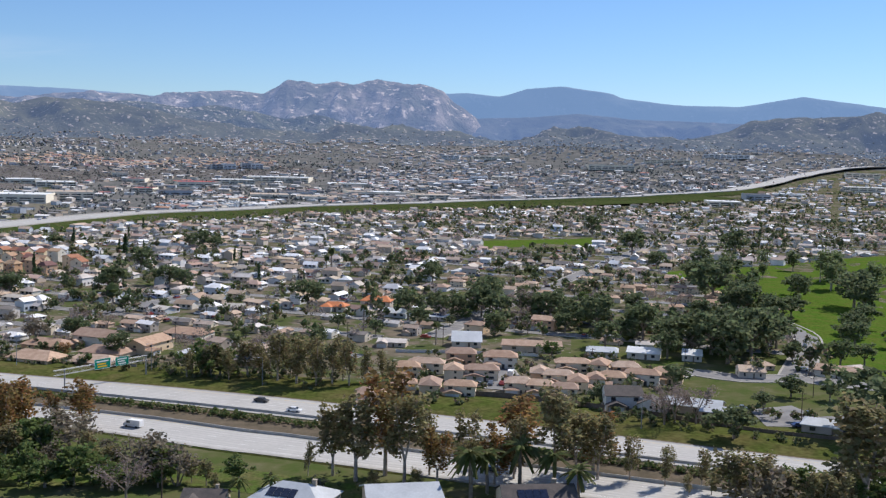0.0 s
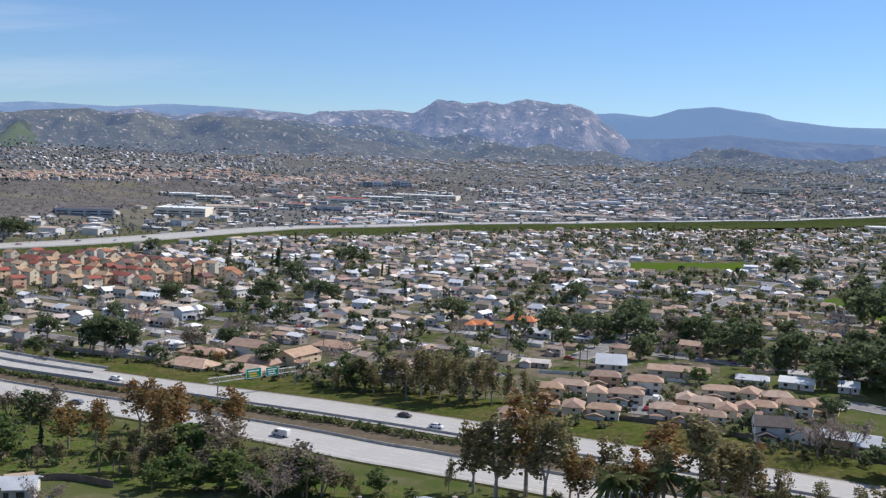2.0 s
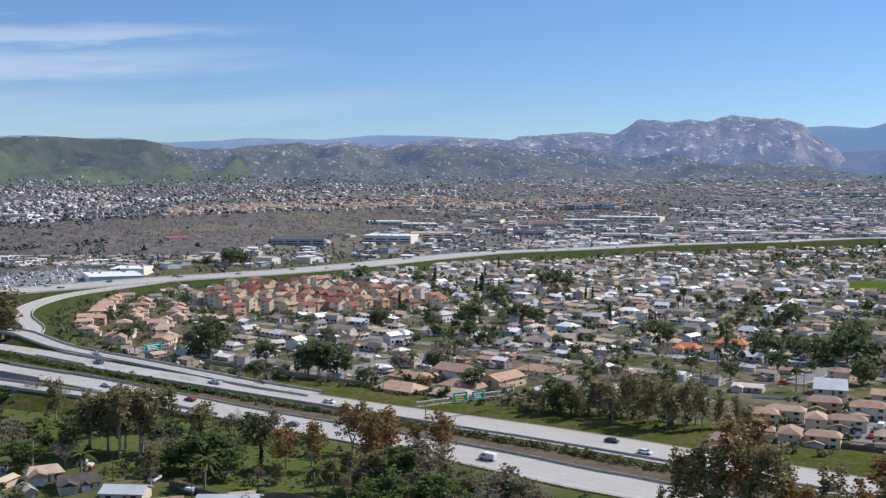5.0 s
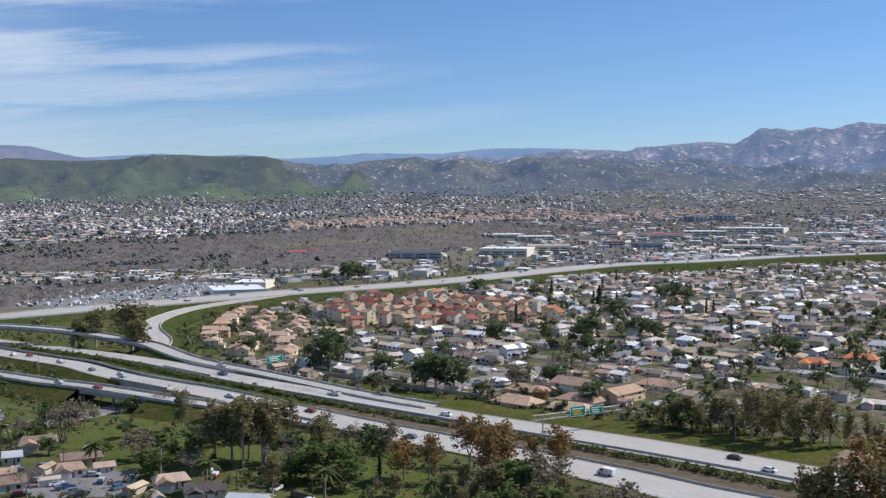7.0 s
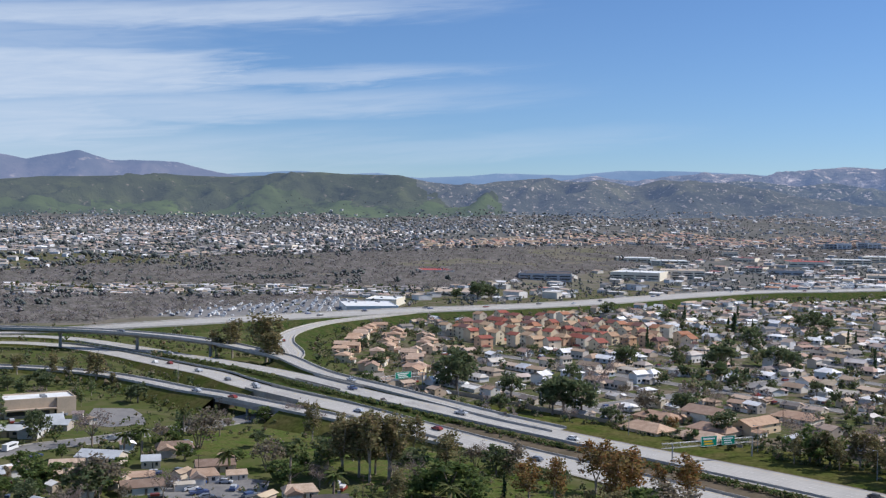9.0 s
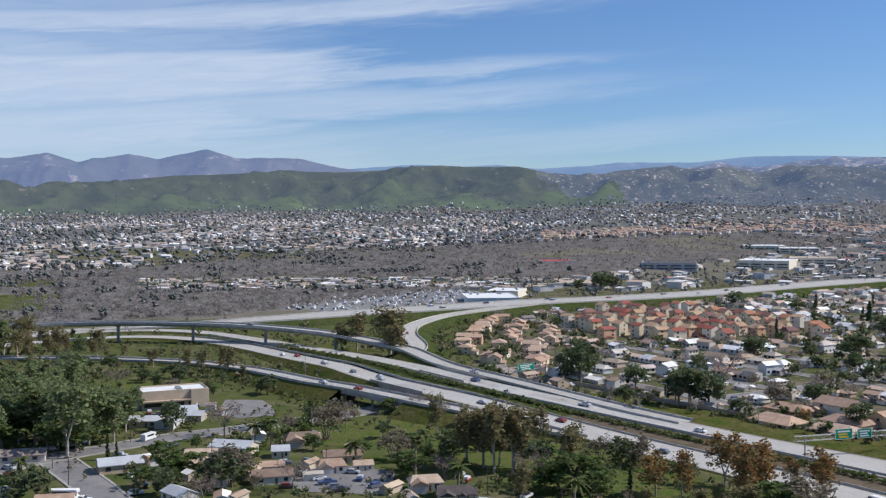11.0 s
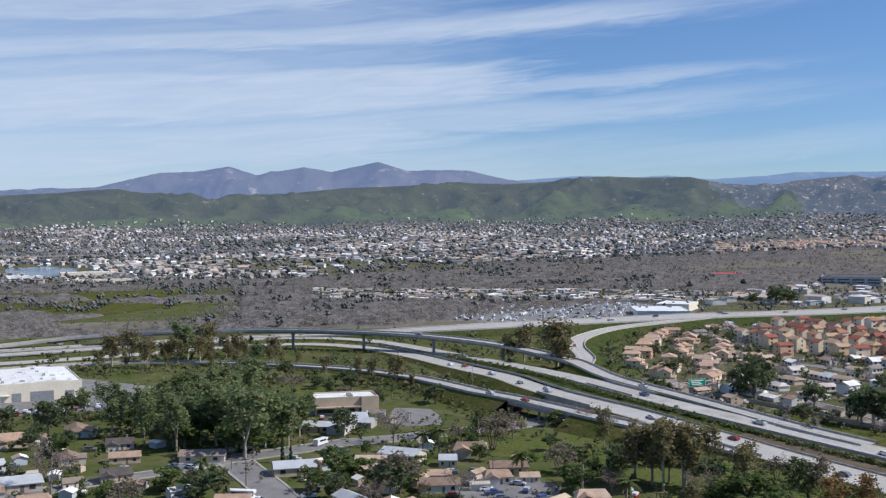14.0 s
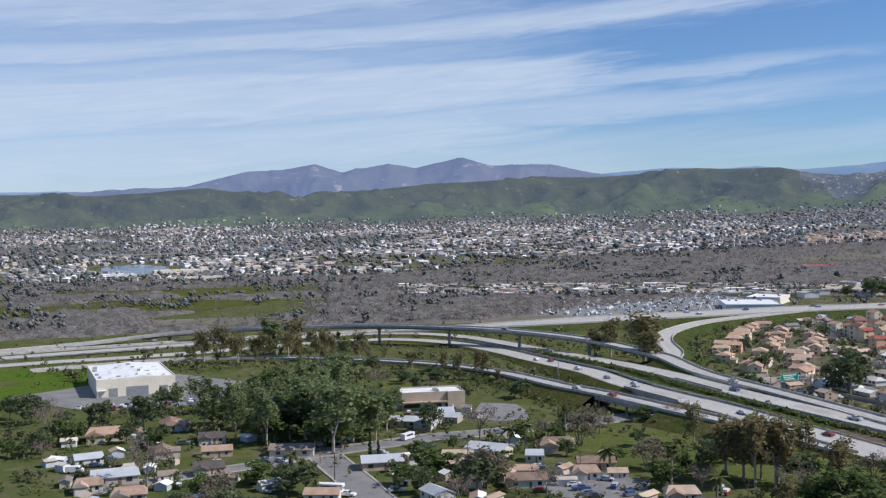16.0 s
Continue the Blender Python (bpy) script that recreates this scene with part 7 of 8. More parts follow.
# rows of white trailers and cars on the dealers' lots
def lot(poly, du, dv, turn, seed):
    p = np.array([(a, b) for a, b, _ in fill(poly, du, dv, turn, 1.3, seed) if (a * 7 + b * 13) % 1 < 0.7])
    return p[:, 0], p[:, 1]


x, y = lot([(-392, 1400), (-420, 1620), (-300, 1640), (-238, 1530), (-330, 1440)], 11, 6.0, 20, 21)
vehicle_stuff("white_trailers", "rows of white trailers and motorhomes on a dealer's lot", x, y, np.full(len(x), radians(110)), np.full(len(x), 8.0), np.full(len(x), 2.6), np.full(len(x), 3.4), 1, "white_wall")
turf("dealer_yard", [(-660, 612), (-738, 705), (-706, 898), (-594, 868), (-568, 740), (-612, 632)], "grey asphalt lot of a car dealer", "asphalt", 0.14)
x, y = lot([(-655, 620), (-730, 705), (-700, 890), (-600, 860), (-575, 740), (-620, 640)], 9.5, 6.5, 35, 22)
vehicle_stuff("dealer_vehicles", "rows of white and grey vehicles on a dealer's lot", x, y, radians(125) + np.sin(x * 7.1) * 0.12, 5.2 + 1.6 * np.sin(y * 3.7) ** 8, np.full(len(x), 2.1), 1.7 + 0.9 * np.sin(x * 2.3 + y) ** 6, 2, "car_lot")
az, r, x, y, g = scatter(3800, -25, 36, 420, 1500, 112)
keep = town(x, y, 24.0) & (g.random(len(az)) < 0.42)
x, y = x[keep], y[keep]
vehicle_stuff("parked_cars", "cars parked along the town's streets and drives", x, y, np.radians(GRID_TURN) + g.choice([0, 1.57], len(x)), np.full(len(x), 4.5), np.full(len(x), 1.8), np.full(len(x), 1.5), 3)
lake = turf("water_lake", [(-1715, 645), (-1565, 590), (-1500, 618), (-1490, 660), (-1620, 722), (-1722, 715)], "small blue lake among trees", "water", 0.6)
for x, y, w_, d_, h_, st, lb in ((-1470, 578, 46, 30, 5, 5, "low white hall with a bright roof by the lake"), (-1462, 668, 78, 26, 7, 0, "long cream hall beside the lake"), (-1335, 634, 84, 16, 5, 1, "long low building with a tan roof")):
    ob = big_building("lakeside_building", lb, w_, d_, h_, STYLE[st][0], STYLE[st][1])
    ob.matrix_basis = pose(x, y, height(x, y), 0, 0, math.degrees(math.atan2(-x, y)) + 8)
causeway = tagged(new("causeway_bridge"), "pale concrete causeway on piers behind the lake", "bridge")
cz = height(-1868, 784)
causeway.matrix_basis = pose(-1868, 784, cz, 0, 0, 76)
bm = bmesh.new()
box(bm, -96, 96, -5, 5, 6.4, 7.4)
part("deck", bm, M["concrete"], causeway)
for y0 in (-5, 4.7):
    bm = bmesh.new()
    box(bm, -96, 96, y0, y0 + 0.3, 7.403, 8.3)
    part("parapet", bm, M["concrete"], causeway)
for k in range(9):
    bm = bmesh.new()
    box(bm, -88 + 22 * k - 0.7, -88 + 22 * k + 0.7, -3.5, 3.5, -6, 6.397)
    part("pier", bm, M["concrete"], causeway)

# ---------------------------------------------------------------- the near side: trees, houses, signs, lamps, cars
EUC = [tree("eucalyptus", "tall eucalyptus with pale trunks and sparse olive crown", "eucalyptus", 200 + k, "leaf_euc", "bark_pale", 20) for k in range(4)]
GUM = [tree("gum_tree", "tall green gum tree with several trunks", "eucalyptus", 205 + k, "leaf_gum", "bark_pale", 18) for k in range(3)]
RUST = [tree("rusty_eucalyptus", "eucalyptus with a rusty orange-brown crown", "eucalyptus", 210 + k, "leaf_rust", "bark_pale", 16) for k in range(3)]
OAK = [tree("oak", "dense dark green oak tree", "round", 220 + k, "leaf_oak", "bark", 11) for k in range(3)]
GREEN = [tree("leafy_tree", "fresh green broadleaf tree", "round", 230 + k, "leaf_green", "bark", 10) for k in range(3)]
DULL = [tree("dull_tree", "dull purple-brown tree with an airy crown", "airy", 240 + k, "leaf_dark", "bark", 11) for k in range(3)]
CYP = [tree("cypress", "slim dark green cypress tree", "column", 250 + k, "leaf_cypress", "bark", 9) for k in range(2)]
BARE = [tree("bare_tree", "leafless grey-brown tree with fine twigs", "bare", 260 + k, "twig", "bark", 10) for k in range(3)]
# houses below the camera: x, y, turn, kind, width
NEAR_WEST = [(-393, 148, 69, 1, 13.3), (-395, 175, 156, 1, 10.9), (-350, 152, 157, 1, 8.0), (-361, 176, 64, 3, 9.7), (-339, 167, 64, 0, 10.3), (-317, 153, 69, 3, 13.0), (-322, 187, 52, 0, 21.9), (-317, 139, 76, 0, 9.1), (-325, 125, 74, 2, 13.7), (-320, 115, 70, 1, 7.5), (-301, 120, 68, 1, 8.9), (-264, 163, 48, 0, 14.7), (-356, 128, 80, 2, 8.0)]
NEAR_STREET = [(-334, 265, 32, 2, 9.4), (-277, 224, 47, 0, 15.0), (-265, 217, 47, 0, 17.1), (-276, 237, 24, 2, 11.9), (-268, 261, 51, 1, 10.6), (-248, 227, 52, 0, 13.1), (-237, 218, 55, 0, 17.6), (-239, 250, 52, 0, 17.5), (-232, 238, 52, 1, 7.7), (-226, 246, 51, 0, 9.1), (-286, 199, 63, 2, 11.4), (-242, 188, -8, 2, 8.4), (-260, 243, 47, 2, 5.2)]
NEAR_EAST = [(-196, 240, 49, 1, 8.5), (-182, 236, 43, 3, 13.2), (-179, 238, 37, 3, 6.9), (-164, 232, 15, 2, 9.6), (-149, 225, 38, 0, 15.6), (-133, 230, 20, 2, 12.9)]
NEAR_SPOTS = [row[:2] for row in NEAR_WEST + NEAR_STREET + NEAR_EAST] + [(-366, 281), (-334, 194), (-326, 190), (-281, 173), (-317, 174), (-310, 162), (-300, 168)]
SIZE = {"gum_tree": 18, "eucalyptus": 20, "rusty_eucalyptus": 16, "oak": 11, "leafy_tree": 10, "dull_tree": 11, "cypress": 9, "bare_tree": 10}
trng = random.Random(5)


def plant(kinds, spots, group="", wide=1.0):
    """Trees of a kind at (x, y, height)."""
    for x, y, h in spots:
        if min(math.hypot(x - a, y - b) for a, b in NEAR_SPOTS) < 6.5:
            continue
        t = trng.choice(kinds)
        s = h / SIZE[t.name.split(".")[0]]
        wv = s * wide * trng.uniform(0.9, 1.15)
        place(t, x, y, trng.uniform(0, 360), size=(wv, wv, s), group=group)


plant(RUST, [(-131, 273, 16), (-139, 273, 14), (-128, 295, 18), (-113, 273, 20), (-112, 282, 15), (-109, 298, 11), (-101, 299, 12), (21, 272, 16), (40, 270, 13), (-142, 400, 7)], "rusty trees on the slope", 1.35)
plant(EUC, [(-190, 266, 24), (-189, 276, 20), (-199, 304, 16), (-197, 270, 22), (-202, 268, 20), (-204, 300, 16), (-195, 276, 18), (-187, 272, 19), (-212, 287, 13), (-242, 303, 15), (-240, 318, 12), (-171, 280, 14)], "eucalyptus on the slope", 1.2)
plant(EUC + EUC + RUST, [(-32, 260, 11), (40, 262, 19), (48, 262, 16), (56, 258, 14), (65, 258, 13), (0, 256, 12), (20, 268, 15), (35, 266, 15)], "eucalyptus below the freeway", 1.12)
plant(EUC + EUC + RUST, [(-26, 261, 20), (-20, 257, 23), (-13, 262, 23), (-8, 256, 20), (-2, 262, 22), (8, 262, 23), (14, 256, 22), (19, 261, 21), (29, 260, 21)], "eucalyptus below the freeway", 1.12)
plant(EUC + DULL, [(67, 237, 14), (72, 232, 16), (78, 233, 14), (83, 227, 16), (88, 230, 13), (75, 240, 12), (92, 236, 14), (99, 242, 30)], "dark trees below the freeway", 1.25)
plant(EUC, [(-49, 362, 24), (-42, 360, 23), (-56, 366, 20), (-68, 374, 15), (-31, 362, 20), (-26, 368, 16), (-37, 364, 22), (-45, 372, 18), (-62, 370, 17), (-73, 366, 15), (-80, 370, 14), (-20, 372, 15), (-88, 368, 13), (-34, 372, 19), (-53, 376, 17), (-16, 366, 12)], "eucalyptus grove", 1.25)
plant(EUC, [(-425, 458, 25), (-432, 452, 22), (-395, 453, 25), (-388, 448, 21), (-445, 350, 16), (-429, 348, 16), (-410, 348, 17), (-560, 309, 17), (-550, 318, 15), (-562, 262, 13), (-566, 280, 12), (-572, 295, 14), (-568, 306, 12), (-556, 300, 11), (-552, 326, 16), (-548, 336, 15), (-545, 345, 17), (-530, 330, 13), (-538, 318, 12), (-500, 352, 11), (-510, 348, 12), (-520, 346, 12), (-465, 345, 9), (-395, 345, 8)], "eucalyptus in the interchange", 1.35)
plant(GUM, [(-340, 187, 22), (-360, 185, 18), (-313, 198, 22), (-342, 204, 24), (-342, 226, 20), (-346, 200, 15), (-330, 205, 20), (-355, 215, 18), (-368, 200, 17), (-376, 192, 18), (-325, 214, 19), (-385, 212, 14), (-352, 232, 16), (-365, 225, 16), (-335, 194, 14), (-380, 182, 13), (-340, 212, 21), (-322, 222, 17), (-374, 232, 18), (-398, 250, 18), (-412, 262, 16), (-424, 272, 17), (-440, 280, 15), (-430, 258, 14), (-416, 246, 15), (-404, 232, 14), (-392, 222, 15), (-410, 215, 13), (-428, 228, 12), (-455, 272, 13), (-335, 236, 15), (-347, 240, 14), (-420, 200, 14), (-435, 196, 12)], "wood beside the street", 1.3)
plant(OAK, [(-317, 186, 9), (-417, 204, 13), (-405, 168, 15), (-423, 184, 13), (-459, 133, 9), (-444, 137, 11), (-426, 144, 7), (-383, 120, 8), (-398, 206, 11), (-372, 212, 12), (-348, 190, 12), (-241, 202, 10), (-322, 247, 10), (-293, 290, 6)], "oaks by the street", 1.1)
plant(OAK, [(-193, 409, 14), (-186, 412, 12), (-152, 439, 8), (-123, 406, 8), (-269, 447, 14), (-229, 565, 12), (-185, 592, 11), (-10, 489, 10), (-69, 548, 12), (-6, 663, 13), (22, 554, 15), (45, 526, 9), (56, 554, 9), (74, 525, 11), (28, 519, 13), (8, 524, 11), (-16, 515, 14), (-193, 683, 14), (-178, 579, 17), (-168, 623, 9), (-160, 625, 10), (-148, 608, 10), (-228, 562, 10), (-152, 444, 8), (-205, 865, 11), (-191, 852, 15), (-178, 839, 12), (-297, 817, 12), (-370, 872, 11), (-228, 428, 12), (-262, 437, 18), (-196, 405, 13), (-3, 545, 10), (27, 581, 12), (-8, 681, 12)], "oaks in the town", 1.2)
plant(OAK, [(160, 905, 20), (156, 1123, 18), (251, 920, 22), (218, 654, 12), (194, 798, 15), (159, 658, 17), (193, 720, 16), (162, 579, 13), (168, 553, 12), (125, 481, 12), (134, 454, 15), (90, 473, 14), (71, 488, 16), (53, 519, 13), (43, 532, 11), (158, 790, 11), (170, 610, 12), (182, 640, 13), (60, 500, 11), (140, 520, 10), (150, 560, 11)], "dark oaks in the eastern town", 1.1)
plant(OAK, [(-564, 983, 17), (-574, 954, 10), (-558, 970, 14), (-552, 988, 13), (-397, 631, 7), (-349, 613, 6), (-297, 586, 6), (-366, 522, 7), (-389, 535, 7), (-376, 639, 9), (-330, 470, 8), (-345, 500, 6), (-410, 580, 6)], "trees round the estates", 1.3)
plant(OAK, [(20, 531, 15), (63, 526, 11), (77, 516, 13), (94, 496, 13), (112, 462, 13), (138, 470, 14), (92, 430, 11), (118, 490, 11), (70, 452, 10)], "dark oaks above the frontage road", 1.05)
plant(OAK, [(209, 623, 13), (230, 581, 16), (193, 491, 11), (200, 470, 9)], "park trees", 1.0)
plant(GUM, [(263, 729, 19), (240, 796, 14), (263, 802, 16), (204, 695, 11), (207, 788, 13), (252, 690, 20), (236, 588, 17), (280, 640, 14), (300, 720, 14), (222, 740, 12), (186, 700, 12)], "park trees", 1.35)
plant(DULL + GREEN + EUC + GREEN, [(-99, 265, 12), (-87, 261, 11), (-72, 254, 9), (-59, 252, 8), (-107, 259, 10), (-113, 261, 8), (-55, 250, 7), (-164, 243, 13), (76, 250, 9), (85, 250, 9), (94, 250, 9), (103, 250, 9), (66, 252, 8), (-94, 272, 10), (-121, 290, 10), (-104, 270, 13), (-66, 254, 8), (-78, 252, 10), (-118, 268, 11), (-98, 252, 10), (-110, 250, 9), (-84, 270, 9), (-48, 254, 7), (108, 246, 10), (98, 244, 9), (88, 246, 10), (116, 252, 10), (60, 250, 8)], "dull trees below the freeway", 1.3)
plant(GREEN, [(-86, 248, 9), (-159, 262, 11), (-165, 263, 9), (-155, 266, 9), (-150, 258, 8), (-168, 256, 8), (-206, 247, 10), (-217, 280, 8), (-281, 322, 6), (-289, 263, 6), (-268, 205, 10), (-262, 210, 9), (-262, 190, 8), (-300, 168, 9), (-308, 160, 8), (-292, 158, 9), (-84, 373, 14), (-77, 371, 12), (-262, 232, 6), (-246, 214, 7), (45, 428, 6), (-92, 246, 8), (-76, 245, 8), (-103, 245, 8), (-66, 248, 7), (-340, 214, 14), (-352, 206, 14), (-328, 200, 13), (-360, 210, 13), (-345, 193, 12), (-372, 205, 12), (-320, 206, 12), (-335, 222, 13), (-390, 195, 11)], "leafy trees", 1.3)
plant(CYP, [(-145, 269, 9), (68, 330, 6), (70, 331, 5), (72, 331, 6), (74, 331, 6), (-301, 205, 9), (-299, 207, 9), (-322, 176, 10), (-312, 149, 8), (-245, 640, 16), (-150, 770, 17), (-146, 775, 15), (-205, 690, 12), (-110, 640, 13), (-85, 655, 12), (-255, 760, 9), (-248, 774, 8), (-222, 733, 11), (-229, 818, 10)], "cypresses")
plant(CYP, [(-234, 787, 25), (-271, 922, 18), (-293, 1045, 13), (-297, 860, 15), (-240, 792, 18), (-300, 864, 12)], "tall conifers", 1.25)
plant(BARE, [(-307, 128, 17), (-318, 118, 14), (-252, 222, 10), (-173, 262, 11), (-225, 215, 9), (40, 530, 9), (-255, 322, 7), (-272, 330, 8), (78, 320, 8), (-61, 380, 10), (-90, 385, 9), (-175, 455, 9), (-160, 470, 9), (-145, 462, 8), (-205, 470, 9), (-70, 236, 10)], "leafless trees", 1.1)
PALMS = [palm("fan_palm", "slender fan palm with a shaggy crown", 300 + k, 9.0, True) for k in range(2)] + [palm("feather_palm", "feather palm with arching fronds", 310, 6.0)]
for x, y, h, k in ((-290, 287, 9, 0), (-204, 245, 13, 1), (-276, 246, 8, 2), (-272, 250, 7, 2), (-229, 246, 6, 2), (-245, 210, 8, 0), (-241, 206, 7, 0), (-296, 172, 5, 2), (-120, 252, 5, 2), (-116, 255, 4, 2), (8, 246, 8, 2), (12, 250, 7, 2), (20, 254, 8, 2), (28, 250, 7, 2), (33, 244, 6, 2), (-45, 238, 4, 2),
                   (-38, 240, 4, 2), (-2, 450, 9, 0), (84, 332, 8, 0), (-75, 690, 12, 0), (-72, 693, 12, 1), (-60, 700, 11, 0), (-35, 480, 8, 1), (110, 470, 9, 1), (-184, 240, 6, 2), (-150, 247, 6, 2)):
    s = h / (9.0 if k < 2 else 6.0)
    place(PALMS[k], x, y, trng.uniform(0, 360), size=s, group="palms")

plant(EUC + GUM, [(-575, 276, 17), (-582, 290, 18), (-580, 303, 17), (-572, 311, 19), (-566, 319, 22), (-570, 334, 20), (-566, 345, 19), (-570, 356, 20), (-520, 338, 15), (-526, 352, 14), (-560, 330, 18), (-556, 288, 15), (-590, 282, 15), (-564, 352, 17)], "trees between the ramps", 1.35)
plant(DULL + EUC, [(-96, 258, 11), (-82, 256, 9), (-70, 252, 8), (-62, 250, 7), (-108, 262, 10), (-118, 256, 8), (-52, 246, 6), (-40, 250, 5), (-28, 250, 5), (-15, 248, 6), (-5, 250, 5), (-134, 258, 7), (-142, 262, 6)], "leafy trees", 1.25)
plant(OAK, [(85, 303, 10), (105, 342, 6), (121, 364, 7), (53, 346, 6), (83, 374, 7), (127, 310, 17), (154, 606, 22), (160, 559, 14), (167, 538, 13), (180, 548, 12), (113, 443, 17), (115, 424, 16), (128, 437, 18), (140, 455, 15), (160, 424, 9), (170, 425, 9), (182, 467, 10), (233, 602, 18), (213, 639, 13), (207, 522, 12), (133, 360, 6), (75, 520, 11), (90, 485, 12), (146, 462, 14), (120, 455, 14), (100, 450, 13), (195, 505, 10)], "dark oaks round the park", 1.25)
plant(GUM, [(258, 729, 20), (273, 745, 22), (278, 683, 17), (248, 681, 20), (272, 672, 18)], "park trees", 1.35)
plant(BARE, [(68, 318, 8), (72, 322, 7), (108, 350, 6)], "leafless trees", 1.2)

# single trees among the nearer houses
az, r, x, y, g = scatter(900, -26, 37, 380, 600, 120)
keep = town(x, y, 16.0)
nearest = np.array([np.min(np.hypot(hx - a, hy - b)) for a, b in zip(x, y)])
keep &= nearest > 6.5
x, y = x[keep][:80], y[keep][:80]
for a, b in zip(x, y):
    kinds = trng.choice([OAK, OAK, GREEN, BARE, DULL] if a < -60 else [OAK, OAK, GREEN, OAK, BARE])
    plant(kinds, [(a, b, trng.uniform(4.5, 9))], "garden trees", 1.1)
# the wooded gardens west of the street and below the freeway
g = np.random.default_rng(140)
x, y = g.uniform(-480, -100, 1500), g.uniform(105, 330, 1500)
azs, rs = polar(x, y)
keep = (rs < radial(RAMP)(np.clip(azs, 32, 80)) - 15) & (rs < radial(LOWER)(azs) - 20) & (rs > 212) & (fbm(x / 34, y / 34, 2, 62) > 0.50)
STREETS = np.vstack([curve([(a, b, 0) for a, b in p], 5)[:, :2] for p in ([(-316, 172), (-318, 187), (-317, 205), (-315, 222), (-313, 241), (-306, 260), (-301, 282), (-296, 300), (-292, 318)], [(-312, 194), (-297, 189), (-278, 183), (-250, 173), (-205, 160)], [(-316, 171), (-318, 140), (-318, 110)])])
keep &= np.min(np.hypot(x[:, None] - STREETS[:, 0], y[:, None] - STREETS[:, 1]), 1) > 9
for poly in ([(-530, 140), (-450, 160), (-432, 215), (-470, 262), (-545, 240)], [(-238, 246), (-216, 250), (-200, 228), (-222, 215), (-240, 226)], [(-372, 262), (-345, 245), (-318, 262), (-330, 300)]):
    keep &= ~inside(x, y, poly)
taken = np.array([o.matrix_basis.translation[:2] for o in scene.objects if o.parent is None and o.get("category") == "tree"])
spots = []
for a, b in zip(x[keep], y[keep]):
    if np.min(np.hypot(taken[:, 0] - a, taken[:, 1] - b)) > 5 and all(math.hypot(a - c, b - d) > 6.5 for c, d in NEAR_SPOTS) and all(math.hypot(a - c, b - d) > 4.5 for c, d in spots):
        spots.append((a, b))
for a, b in spots[:120]:
    plant(trng.choice([GREEN, OAK, OAK, GUM, BARE, DULL, GREEN] if a < -235 else [GREEN, DULL, BARE, OAK]), [(a, b, trng.uniform(4.5, 10))], "garden trees", 1.15)
OPEN_SLOPES = ([(-292, 292), (-262, 322), (-238, 300), (-243, 268), (-268, 262), (-282, 272)], [(-255, 335), (-205, 316), (-178, 292), (-186, 252), (-235, 282)])
# low garden shrubs and undergrowth
g = np.random.default_rng(121)
x, y = g.uniform(-330, 130, 2600), g.uniform(100, 350, 2600)
azs, rs = polar(x, y)
keep = (rs < radial(LOWER)(azs) - 16) & (rs > 205) & (fbm(x / 22, y / 22, 3, 60) > 0.47)
built = np.array(NEAR_SPOTS + [(-97, 233), (-80, 234), (-60, 232), (-97, 222), (23, 241), (-32, 238), (-8, 238), (-52, 236)])
keep &= np.min(np.hypot(x[:, None] - built[:, 0], y[:, None] - built[:, 1]), 1) > 10.5
x, y = x[keep], y[keep]
clear = ~(inside(x, y, OPEN_SLOPES[0]) | inside(x, y, OPEN_SLOPES[1]))
x, y = x[clear], y[clear]
tree_stuff("undergrowth", "green and olive undergrowth below the freeway", x, y, g.uniform(0.8, 3.8, len(x)), 24, "leaf_mixed", 17, leaf_scale=0.24)
g = np.random.default_rng(122)
x, y = g.uniform(-650, -300, 3600), g.uniform(60, 340, 3600)
azs, rs = polar(x, y)
keep = (rs < radial(RAMP)(azs) - 14) & (fbm(x / 26, y / 26, 3, 61) > 0.53) & ~inside(x, y, [(-530, 140), (-450, 160), (-432, 215), (-470, 262), (-545, 240)]) & ~inside(x, y, [(-385, 262), (-345, 245), (-318, 262), (-325, 315), (-365, 325)])
x, y = x[keep], y[keep]
tree_stuff("street_undergrowth", "olive undergrowth beside the street", x, y, g.uniform(0.8, 3.6, len(x)), 22, "leaf_shrub", 18, leaf_scale=0.22)

g = np.random.default_rng(124)
x, y = g.uniform(-470, -110, 2600), g.uniform(100, 345, 2600)
azs, rs = polar(x, y)
keep = (rs < radial(RAMP)(np.clip(azs, 32, 80)) - 16) & (rs < radial(LOWER)(azs) - 18) & (rs > 215) & (fbm(x / 15, y / 15, 2, 64) > 0.56)
keep &= np.min(np.hypot(x[:, None] - STREETS[:, 0], y[:, None] - STREETS[:, 1]), 1) > 8
spots_xy = np.array(NEAR_SPOTS)
keep &= np.min(np.hypot(x[:, None] - spots_xy[:, 0], y[:, None] - spots_xy[:, 1]), 1) > 8
for poly in ([(-530, 140), (-450, 160), (-432, 215), (-470, 262), (-545, 240)], [(-238, 246), (-216, 250), (-200, 228), (-222, 215), (-240, 226)], [(-385, 262), (-345, 245), (-318, 262), (-325, 315), (-365, 325)]):
    keep &= ~inside(x, y, poly)
x, y = x[keep], y[keep]
clear = ~(inside(x, y, OPEN_SLOPES[0]) | inside(x, y, OPEN_SLOPES[1]))
x, y = x[clear], y[clear]
tree_stuff("garden_shrubs", "dense mixed garden shrubs and saplings between houses", x, y, g.uniform(2.0, 5.5, len(x)), 44, "leaf_mixed", 37, leaf_scale=0.19)

